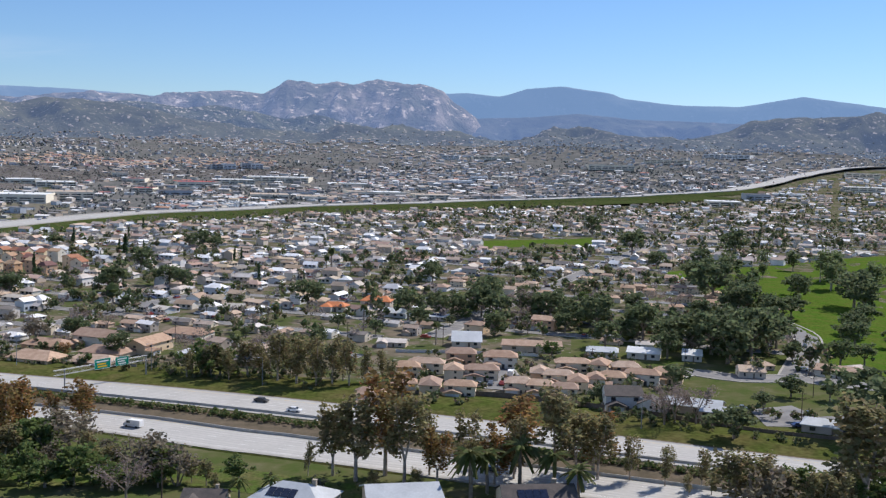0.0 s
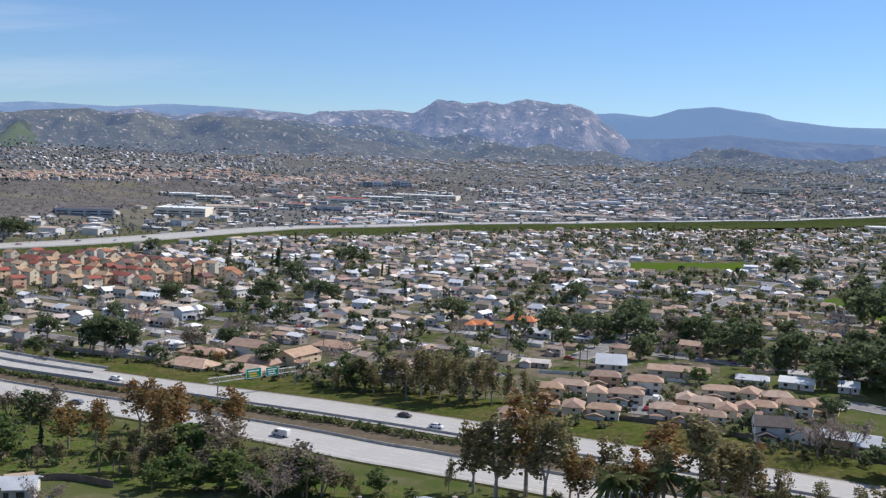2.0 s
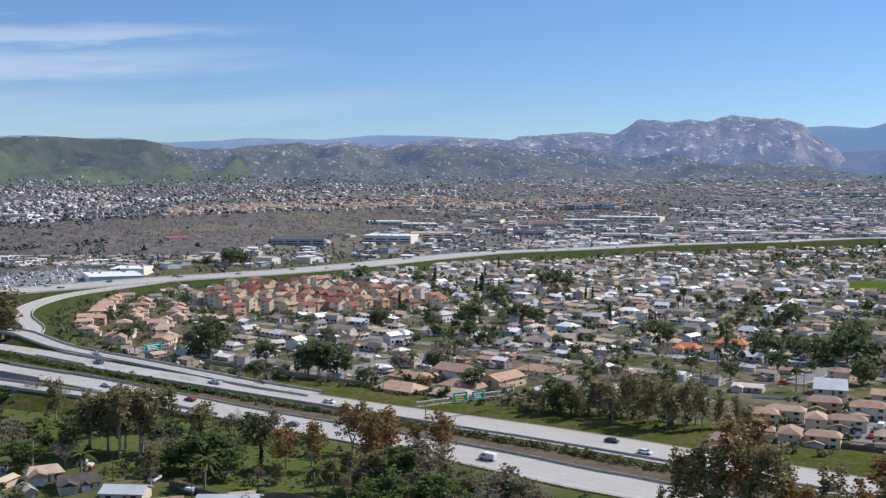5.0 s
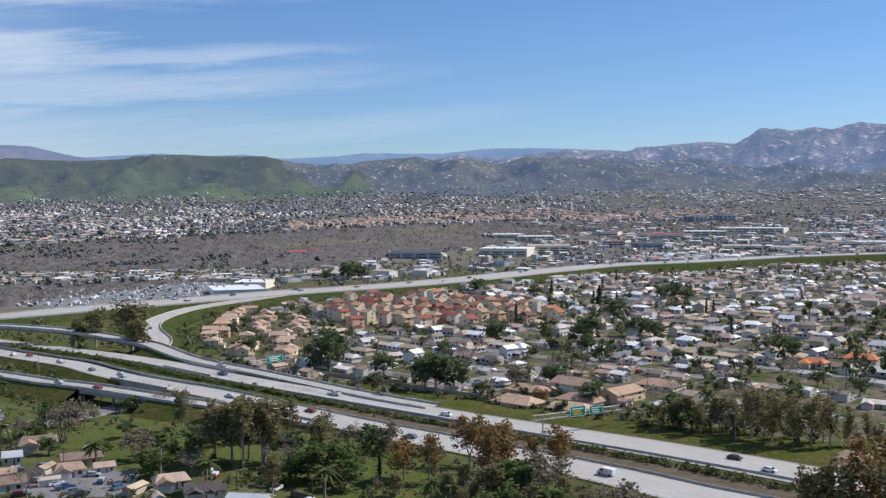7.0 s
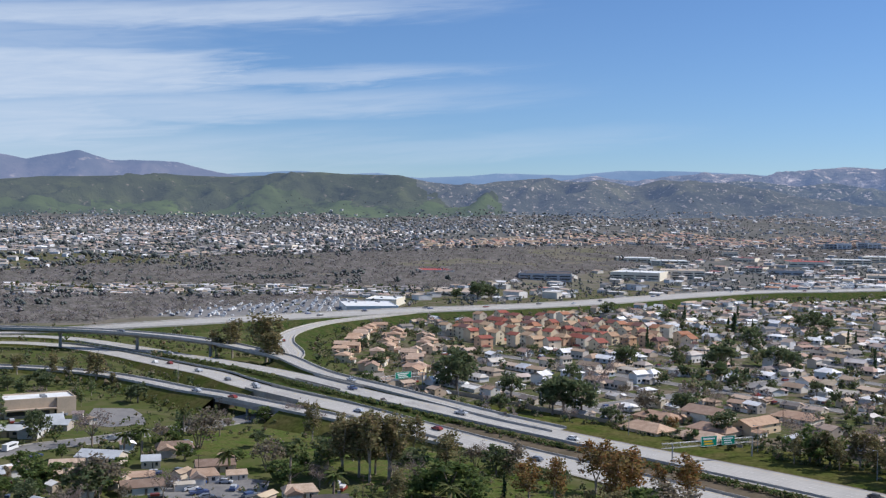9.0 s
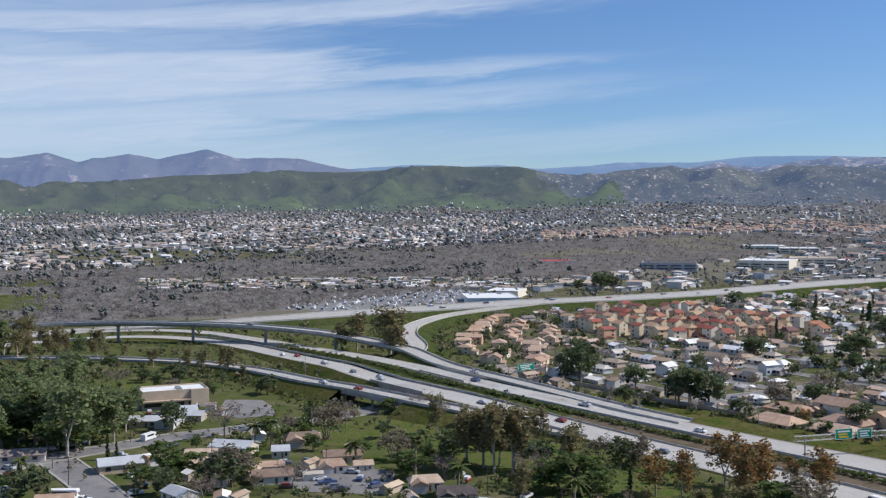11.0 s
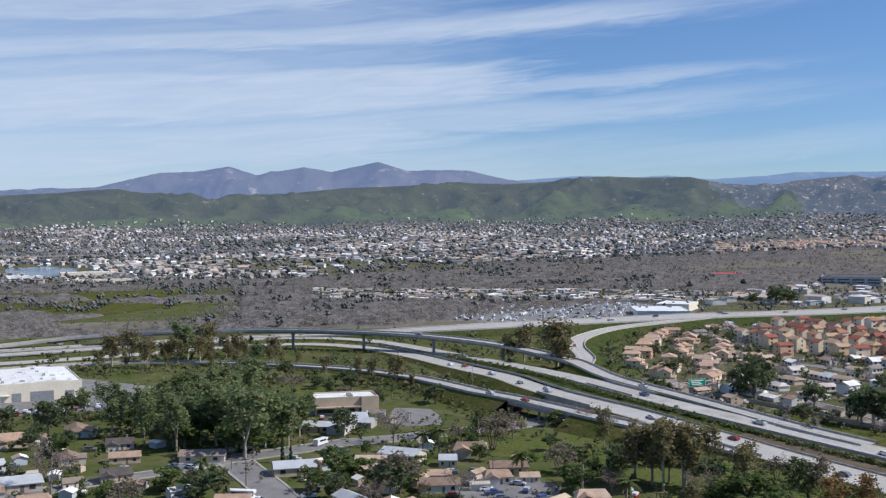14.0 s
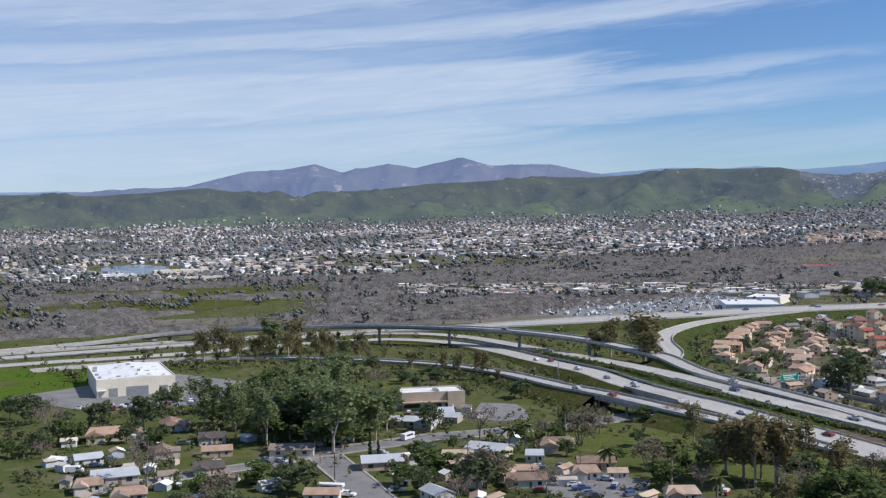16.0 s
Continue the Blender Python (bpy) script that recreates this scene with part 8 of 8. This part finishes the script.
# rough growth on the banks and islands of the interchange
g = np.random.default_rng(126)
x, y = g.uniform(-640, -180, 5200), g.uniform(190, 640, 5200)
azs, rs = polar(x, y)
all_roads = np.vstack([UPPER[:, :2], LOWER[:, :2], FLY[:, :2], CONNECT[:, :2], RAMP[:, :2]])
near_road = np.min(np.hypot(x[:, None] - all_roads[:, 0], y[:, None] - all_roads[:, 1]), 1)
keep = (near_road > 10) & (near_road < 75) & (rs > radial(RAMP)(np.clip(azs, 32, 80)) - 55) & (rs < radial(CROSS[CROSS[:, 1] < 1500])(azs) - 30) & (azs > 34) & (fbm(x / 24, y / 24, 3, 66) > 0.42)
for poly in (TAN, RED, [(-530, 140), (-450, 160), (-432, 215), (-470, 262), (-545, 240)]):
    keep &= ~inside(x, y, poly)
keep &= np.min(np.hypot(x[:, None] - STREETS[:, 0], y[:, None] - STREETS[:, 1]), 1) > 9
x, y = x[keep][:1300], y[keep][:1300]
tree_stuff("interchange_shrubs", "dark green shrubs and saplings on the interchange banks", x, y, g.uniform(1.4, 4.6, len(x)) * (1 + 0.8 * (g.random(len(x)) < 0.15)), 24, "leaf_mixed", 43, leaf_scale=0.30)
# scrub under the eucalyptus grove and along the gardens' edge
g = np.random.default_rng(129)
x, y = g.uniform(-260, 190, 4200), g.uniform(255, 425, 4200)
up_d = np.min(np.hypot(x[:, None] - UPPER[:, 0], y[:, None] - UPPER[:, 1]), 1)
azs, rs = polar(x, y)
dens = fbm(x / 20, y / 20, 3, 67)
keep = (rs > radial(UPPER)(azs) + 8) & (up_d > 24) & (up_d < 62) & (dens > np.where((x > -95) & (x < -10), 0.40, 0.50)) & ~inside(x, y, CONDO)
x, y = x[keep], y[keep]
tree_stuff("bank_scrub", "dull green and brown scrub above the freeway bank", x, y, g.uniform(1.5, 5.0, len(x)), 52, "leaf_mixed", 47, leaf_scale=0.165, core=5)
# garden trees between the estates' houses
g = np.random.default_rng(127)
x, y = g.uniform(-470, -225, 900), g.uniform(430, 820, 900)
keep = (inside(x, y, TAN) | inside(x, y, RED)) & (g.random(900) < 0.75)
x, y = np.concatenate([x, g.uniform(-18, 80, 130)]), np.concatenate([y, g.uniform(356, 424, 130)])
keep = np.concatenate([keep, np.ones(130, bool)])
x, y = x[keep], y[keep]
tree_stuff("estate_trees", "small garden trees between the estates' houses", x, y, g.uniform(2.0, 5.5, len(x)), 52, "leaf_mixed", 44, leaf_scale=0.165, core=5)
# sheds and vehicles in the near gardens
g = np.random.default_rng(128)
pts = np.array([(a + g.normal(0, 9), b + g.normal(0, 9)) for a, b in NEAR_SPOTS * 5])
apart = np.min(np.hypot(pts[:, None, 0] - spots_xy[:, 0], pts[:, None, 1] - spots_xy[:, 1]), 1)
clear = np.min(np.hypot(pts[:, None, 0] - STREETS[:, 0], pts[:, None, 1] - STREETS[:, 1]), 1)
pts = pts[(apart > 9) & (clear > 8) & (np.hypot(pts[:, 0], pts[:, 1]) > 222)]
sheds, yard = pts[:38], pts[38:120]
k = len(sheds)
house_stuff("garden_sheds", "small sheds and carports with pale metal roofs", sheds[:, 0], sheds[:, 1], g.uniform(0, 3, k), g.uniform(3, 7, k), g.uniform(2.5, 4.5, k), g.uniform(2.0, 2.5, k), g.uniform(0.3, 0.9, k), 45, roof="roof_stuff", panes=False, hips=0)
vehicle_stuff("yard_vehicles", "cars and pickups parked in drives and yards", yard[:, 0], yard[:, 1], g.uniform(0, 3.1, len(yard)), np.full(len(yard), 4.6), np.full(len(yard), 1.85), np.full(len(yard), 1.55), 46)

hg = np.random.default_rng(150)
hedge = curve([(-470, 668), (-400, 622), (-345, 578), (-322, 560), (-270, 600), (-226, 650)], 6)
hi = hg.integers(0, len(hedge), 420)
tree_stuff("estate_hedge", "clipped green hedge and small trees round an estate", hedge[hi, 0] + hg.normal(0, 2.5, 420), hedge[hi, 1] + hg.normal(0, 2.5, 420), hg.uniform(2, 5.5, 420), 20, "leaf_mixed", 19, leaf_scale=0.26)

# houses on the near side
NEAR = [house("tan_ranch_house", "low stucco ranch house with a brown shingle roof", 15, 8, 1, 1.6, 0.05, roof="roof_brown", wing=False),
        house("tan_cottage", "stucco cottage with a brown roof and garage wing", 12, 8, 1, 1.7, 0.4, roof="roof_brown"),
        house("pale_roof_house", "low house with a pale grey metal roof", 12, 8, 1, 1.4, 0.05, roof="roof_grey", wing=False),
        house("dark_roof_house", "low house with a dark grey shingle roof", 13, 9, 1, 1.9, 0.05, roof="roof_dark", chimney=True)]
NEAR_WIDTH = (15, 12, 12, 13)
for x, y, t, k, w_ in NEAR_WEST + NEAR_STREET + NEAR_EAST:
    f = w_ / NEAR_WIDTH[k]
    place(NEAR[k], x, y, t, size=(f, min(1.15, max(0.7, f)), min(1.1, max(0.85, f))), group="houses below the camera")
solar_dark = house("solar_house", "house with a dark roof and a row of black solar panels", 17, 11, 1, 2.6, 0.05, roof="roof_dark", wing=False, solar=True, chimney=True)
place(solar_dark, 23, 241, 8)
solar_grey = house("grey_solar_house", "house with a grey hipped roof and solar panels", 17, 12, 1, 2.8, 0.9, roof="roof_grey", wing=False, solar=True, chimney=True)
place(solar_grey, -32, 238, -18, size=(1, 1, 0.95))
place(NEAR[2], -8, 238, 12, size=(1.2, 1.2, 1.25), group="houses below the camera")
place(NEAR[3], -52, 236, 0, group="houses below the camera")

warehouse = big_building("warehouse", "large cream warehouse with a bright white roof and small roof vents", 36, 56, 8, "warm_wall", "roof_white", 0)
warehouse.matrix_basis = pose(-512, 206, height(-512, 206), 0, 0, 74)
for x0, x1, z1 in ((-12.5, -8.5, 4.2), (-4.5, 5.5, 4.6), (10.5, 14.5, 4.2)):
    bm = bmesh.new()
    box(bm, x0, x1, -28.12, -27.9, 0, z1)
    for k in range(1, 5):
        box(bm, x0 + 0.1, x1 - 0.1, -28.16, -28.11, z1 * k / 5, z1 * k / 5 + 0.08)
    part("dock_door", bm, M["steel"], warehouse)
bm = bmesh.new()
box(bm, -17.9, -13.6, -29.6, -27.9, 3.3, 3.6)
box(bm, -17.7, -17.5, -29.5, -29.3, 0, 3.3)
box(bm, -13.9, -13.7, -29.5, -29.3, 0, 3.3)
part("entrance_canopy", bm, M["trim"], warehouse)
# a shallow pitched roof between the parapets
bm = bmesh.new()
v = [bm.verts.new(p) for p in ((-17.6, -27.6, 8.12), (17.6, -27.6, 8.12), (17.6, 27.6, 8.12), (-17.6, 27.6, 8.12), (3.0, -27.6, 9.3), (3.0, 27.6, 9.3))]
for f in ((0, 1, 4), (1, 2, 5, 4), (2, 3, 5), (3, 0, 4, 5)):
    bm.faces.new([v[i] for i in f])
part("roof_pitch", bm, M["roof_white"], warehouse)
vent_rng = random.Random(8)
for k in range(22):
    x, y = -15 + (k % 6) * 5.6 + vent_rng.uniform(-1.5, 1.5), -24 + (k // 6) * 14 + vent_rng.uniform(-4, 4)
    z = 8.12 + 1.18 * (1 - (3.0 - x) / 20.6 if x < 3 else 1 - (x - 3.0) / 14.6)
    bm = bmesh.new()
    w_ = vent_rng.uniform(0.5, 1.3)
    box(bm, x - w_, x + w_, y - 0.6, y + 0.6, z - 0.2, z + vent_rng.uniform(0.4, 1.1))
    part("roof_vent", bm, M["steel"] if k % 3 == 0 else M["roof_white"], warehouse)
for x, y, t in ((-338, 247, 40), (-344, 269, 55), (-330, 252, 120)):
    place(NEAR[2], x, y, t, size=(0.8, 0.8, 0.9), group="houses below the camera")
office = big_building("office_building", "two-storey tan office building with a flat pale roof", 27, 15, 7, "tan_wall", "roof_white")
bm = bmesh.new()
box(bm, -13.4, 6, -9.6, -7.5, 3.3, 3.7)
part("canopy", bm, M["roof_tan_flat"], office)
bm = bmesh.new()
box(bm, 6.2, 13.6, -8.6, -7.5, -1, 7.6)
part("stair_tower", bm, M["tan_wall"], office)
office.matrix_basis = pose(-366, 281, height(-366, 281), 0, 0, 62)

g = np.random.default_rng(123)
x, y = lot([(-470, 160), (-452, 170), (-438, 214), (-450, 222)], 5.5, 3.4, 60, 31)
vehicle_stuff("warehouse_cars", "cars parked beside the warehouse", x, y, np.full(len(x), radians(150)), np.full(len(x), 4.5), np.full(len(x), 1.8), np.full(len(x), 1.5), 4)

# ---------------------------------------------------------------- freeway signs, lamps, poles, vehicles


def truss_sign(name, label, p, q, boards, z=5.6):
    """An overhead lattice truss between two posts, with sign boards facing the road. boards: (from, to along the span, colours)."""
    p, q = Vector((*p, 0)), Vector((*q, 0))
    ob = tagged(new(name), label, "sign gantry")
    base = min(height(p.x, p.y), height(q.x, q.y))
    ob.location = (p.x, p.y, base)
    span = (q - p).length
    ob.rotation_euler[2] = math.atan2(q.y - p.y, q.x - p.x)
    over = 4.0
    for x in (0, span):
        bm = bmesh.new()
        rod(bm, (x, 0, -0.4), (x, 0, z + 1.7), 0.24, 0.22, 10)
        part("post", bm, M["steel"], ob)
    for dy in (-0.5, 0.5):
        for zz in (z, z + 1.6):
            bm = bmesh.new()
            rod(bm, (-over, dy, zz), (span + 0.4, dy, zz), 0.09, n=6)
            part("chord", bm, M["steel"], ob)
    n = int((span + over) / 1.6)
    for k in range(n):
        a, b = -over + (span + over) * k / n, -over + (span + over) * (k + 1) / n
        bm = bmesh.new()
        for dy in (-0.5, 0.5):
            rod(bm, (a, dy, z if k % 2 else z + 1.6), (b, dy, z + 1.6 if k % 2 else z), 0.05, n=5)
        rod(bm, (a, -0.5, z + 1.6), (b, 0.5, z + 1.6), 0.04, n=5)
        rod(bm, (b, -0.5, z), (b, 0.5, z), 0.04, n=5)
        part("lattice", bm, M["steel"], ob)
    for a, b, hgt, yellow in boards:
        bm = bmesh.new()
        box(bm, a, b, -0.78, -0.62, z - 0.2, z - 0.2 + hgt)
        board = part("sign_board", bm, M["sign_green"], ob, "green sign board with unreadable white lines")
        bm = bmesh.new()
        for s0, s1, t0, t1 in ((0.0, 1.0, 0.0, 0.03), (0.0, 1.0, 0.97, 1.0), (0.0, 0.018, 0.03, 0.97), (0.982, 1.0, 0.03, 0.97)):
            box(bm, a + (b - a) * s0, a + (b - a) * s1, -0.80, -0.782, z - 0.2 + hgt * t0, z - 0.2 + hgt * t1)
        part("sign_border", bm, M["sign_white"], board)
        for k, t in enumerate((0.68, 0.42, 0.16)):
            bm = bmesh.new()
            box(bm, a + (b - a) * (0.12 + 0.04 * k), a + (b - a) * (0.86 - 0.08 * ((k * 2) % 3)), -0.80, -0.782, z - 0.2 + hgt * t, z - 0.2 + hgt * (t + 0.14))
            part("lettering_bar", bm, M["sign_yellow"] if yellow and k > 0 else M["sign_white"], board)
    return ob


truss_sign("freeway_sign_gantry", "steel lattice gantry with two green sign boards over the freeway", (-122, 344), (-103, 371), [(11.0, 17.5, 3.4, True), (19.5, 25.0, 3.0, False)], 6.0)
truss_sign("ramp_sign_gantry", "steel gantry with a green sign board over the ramp", (-283, 408), (-277, 430), [(5.0, 15.0, 3.2, False)], 6.6)
lamp = lamp_post("street_lamp", "tall grey steel freeway lamp post with a single arm", 10.5)
for x, y, t in ((-198, 398, -15), (-251, 420, -15), (-152, 380, -15), (-103, 378, -15), (-296, 437, -15), (-350, 470, 20), (-60, 358, -18), (60, 312, -20), (-380, 372, 160), (-460, 392, 160)):
    place(lamp, x, y, t, group="freeway lamps")
upole = utility_pole("utility_pole", "weathered wooden utility pole with two crossarms", 9.0)
for x, y, t, s in ((-299, 315, 60, 1.0), (-237, 241, 30, 0.8), (-267, 220, 30, 0.9), (-304, 187, 40, 0.8), (-281, 178, 40, 1.0), (96, 416, 0, 0.8), (84, 339, -10, 0.8), (140, 402, 10, 1.1), (129, 365, 0, 0.9), (113, 329, 0, 1.05), (1, 446, 0, 1.0), (-63, 240, 10, 1.1), (-147, 236, 10, 1.0), (-178, 246, 10, 0.9), (-318, 226, 60, 0.9), (58, 405, 0, 0.9), (-110, 440, 0, 0.9), (-40, 455, 0, 0.9)):
    place(upole, x, y, t, size=s, group="utility poles")

CAR = [car("car", "small car on the freeway"), car("pickup_truck", "pickup truck on the road", kind_="pickup"), car("van", "white panel van on the road", "white_wall", "van")]


def on_road(line, x, side, k, label, back=False):
    i = int(np.argmin(np.abs(line[:, 0] - x)))
    s = sides(line)
    d = np.array((s[i, 1], -s[i, 0]))
    p = line[i, :2] + s[i] * side
    place(CAR[k], p[0], p[1], math.degrees(math.atan2(d[1], d[0])) + (180 if back else 0), z=line[i, 2] + 0.02, group="freeway traffic", label=label)


for line, x, side, k, lb, bk in ((UPPER, -41, 4, 0, "silver car on the far carriageway", True), (UPPER, -164, 3, 0, "pale car on the far carriageway", True), (LOWER, -82, 2, 2, "white van on the near carriageway", False), (LOWER, -345, 2, 0, "dark car on the near carriageway", False), (LOWER, -331, -2, 0, "dark car on the near carriageway", False),
                                 (LOWER, -318, 1, 0, "white car on the near carriageway", False), (LOWER, -380, 2, 1, "white pickup on the near carriageway", False), (LOWER, -420, -2, 0, "grey car on the near carriageway", False), (LOWER, -433, 2, 0, "dark car on the near carriageway", False), (UPPER, -280, 0, 1, "white pickup on the far carriageway", True),
                                 (UPPER, -460, 1, 0, "dark car on the far carriageway", True), (RAMP, -330, 0, 0, "red car on the exit ramp", False), (RAMP, -310, 1, 0, "dark car on the exit ramp", False), (LOWER, -250, 1, 0, "black car on the near carriageway", False), (LOWER, -210, -3, 0, "grey car on the near carriageway", False), (LOWER, -160, 3, 0, "dark blue car on the near carriageway", False),
                                 (UPPER, -222, 1, 1, "silver pickup on the far carriageway", True), (CONNECT, -432, 1, 0, "pale car on the connector ramp", False), (FLY, -500, 1, 0, "dark car on the flyover", False), (FLY, -300, 1, 1, "dark pickup on the ramp", True), (LOWER, 10, 0, 0, "dark car on the near carriageway", False), (UPPER, -60, -3, 0, "white car on the far carriageway", True)):
    on_road(line, x, side, k, lb, bk)
# cars on the cross freeway, small and far
g = np.random.default_rng(130)
k = g.integers(5, len(CROSS) - 5, 70)
s = sides(CROSS)
o = g.choice([-13, -9, -5, 5, 9, 13], 70)
cx, cy = CROSS[k, 0] + s[k, 0] * o, CROSS[k, 1] + s[k, 1] * o
veh = vehicle_stuff("cross_freeway_cars", "cars on the far freeway", cx, cy, np.arctan2(-s[k, 0], s[k, 1]), np.full(70, 5.0), np.full(70, 1.9), np.full(70, 1.8), 5)
co = np.zeros(len(veh.data.vertices) * 3, dtype=np.float32)
veh.data.vertices.foreach_get("co", co)
co = co.reshape(-1, 3)
rise_z = CROSS[k, 2] - land(*polar(cx, cy))
for half in range(2):
    co[half * 70 * 8:(half + 1) * 70 * 8, 2] += np.repeat(rise_z, 8)
veh.data.vertices.foreach_set("co", co.ravel())

blue = car("blue_pickup", "bright blue pickup parked in a yard", "car_blue", "pickup")
place(blue, -232, 236, 200)
rv = car("motorhome", "white motorhome parked beside a house", "white_wall", "motorhome")
place(rv, -268, 168, 40)
place(rv, -316, 232, 110, size=0.8)
for x, y, t, k in ((-227, 228, 60, 0), (-222, 226, 60, 1), (-217, 224, 60, 0), (-213, 222, 60, 1), (-225, 240, 30, 0), (-262, 170, 30, 1), (-277, 200, 40, 0), (-274, 203, 40, 1), (-318, 174, 20, 1), (-314, 178, 20, 0), (-301, 262, 80, 1), (-300, 230, 80, 0), (-350, 262, 45, 1), (-345, 258, 45, 0), (-385, 165, 60, 0), (-380, 160, 60, 1), (-375, 156, 60, 0), (-355, 135, 60, 1), (-350, 128, 60, 0), (-346, 120, 60, 2), (22, 372, 80, 0), (26, 388, 80, 2), (18, 372, 80, 0), (14, 368, 10, 1), (98, 342, -10, 1), (110, 322, 10, 0), (118, 338, 60, 0), (141, 412, 0, 0), (-160, 226, 20, 1)):
    place(CAR[k], x, y, t, z=height(x, y) + 0.15, group="parked cars", label="car parked by a house")


def wall_run(name, pts, h, mat, label, thick=0.25, step=2.4):
    """A garden wall or fence: panels between posts along a line."""
    line = curve([(x, y, 0.0) for x, y in pts], step)
    ob = tagged(new(name), label, "fence")
    for k, (a, b) in enumerate(zip(line[:-1], line[1:])):
        d = (b - a)[:2]
        n = np.array((-d[1], d[0])) / (np.hypot(*d) + 1e-9) * thick / 2
        z = height(*a[:2])
        bm = bmesh.new()
        lo = [bm.verts.new((*p, z - 0.4)) for p in (a[:2] - n, b[:2] - n, b[:2] + n, a[:2] + n)]
        hi = [bm.verts.new((v.co.x, v.co.y, z + h)) for v in lo]
        for i in range(4):
            bm.faces.new((lo[i], lo[(i + 1) % 4], hi[(i + 1) % 4], hi[i]))
        bm.faces.new(hi)
        part("panel", bm, M[mat], ob)
        bm = bmesh.new()
        box(bm, a[0] - 0.16, a[0] + 0.16, a[1] - 0.16, a[1] + 0.16, z - 0.4, z + h + 0.12)
        part("post", bm, M[mat], ob)
    return ob


wall_run("boundary_fence", [(-20, 350), (18, 352), (48, 340), (70, 328), (95, 312), (120, 303), (170, 285)], 1.9, "fence", "long dark plank fence above the freeway bank", 0.1, 5.2)
wall_run("garden_wall", [(-290, 432), (-250, 426), (-200, 410), (-150, 396), (-110, 384)], 1.8, "block_wall", "tan block wall behind gardens", 0.2, 6.0)
wall_run("white_fence", [(-18, 430), (10, 431), (40, 428)], 1.2, "trim", "white rail fence beside a lawn", 0.08, 2.4)
wall_run("yard_fence", [(-160, 246), (-140, 240), (-126, 246), (-112, 243)], 1.7, "fence", "weathered plank yard fence", 0.1, 2.4)
wall_run("park_wall", [(186, 380), (200, 420), (240, 520), (290, 600)], 1.8, "block_wall", "pale block wall along the park", 0.2, 5.0)
# yellow warning signs on posts beside the ramps
for x, y in ((-372, 432), (-362, 424), (-350, 416), (-420, 436), (-455, 446)):
    ob = tagged(new("warning_sign"), "yellow diamond warning sign on a post", "road sign", group="warning signs")
    bm = bmesh.new()
    rod(bm, (0, 0, -0.3), (0, 0, 3.2), 0.06, n=6)
    part("post", bm, M["steel"], ob)
    bm = bmesh.new()
    vs = [bm.verts.new((a, b, 3.0 + c)) for b in (-0.08, -0.12) for a, c in ((0, -0.85), (0.85, 0), (0, 0.85), (-0.85, 0))]
    bm.faces.new(vs[:4][::-1])
    bm.faces.new(vs[4:])
    for i in range(4):
        bm.faces.new((vs[i], vs[(i + 1) % 4], vs[4 + (i + 1) % 4], vs[4 + i]))
    part("plate", bm, M["sign_yellow"], ob)
    ob.matrix_basis = pose(x, y, height(x, y), 0, 0, 40)
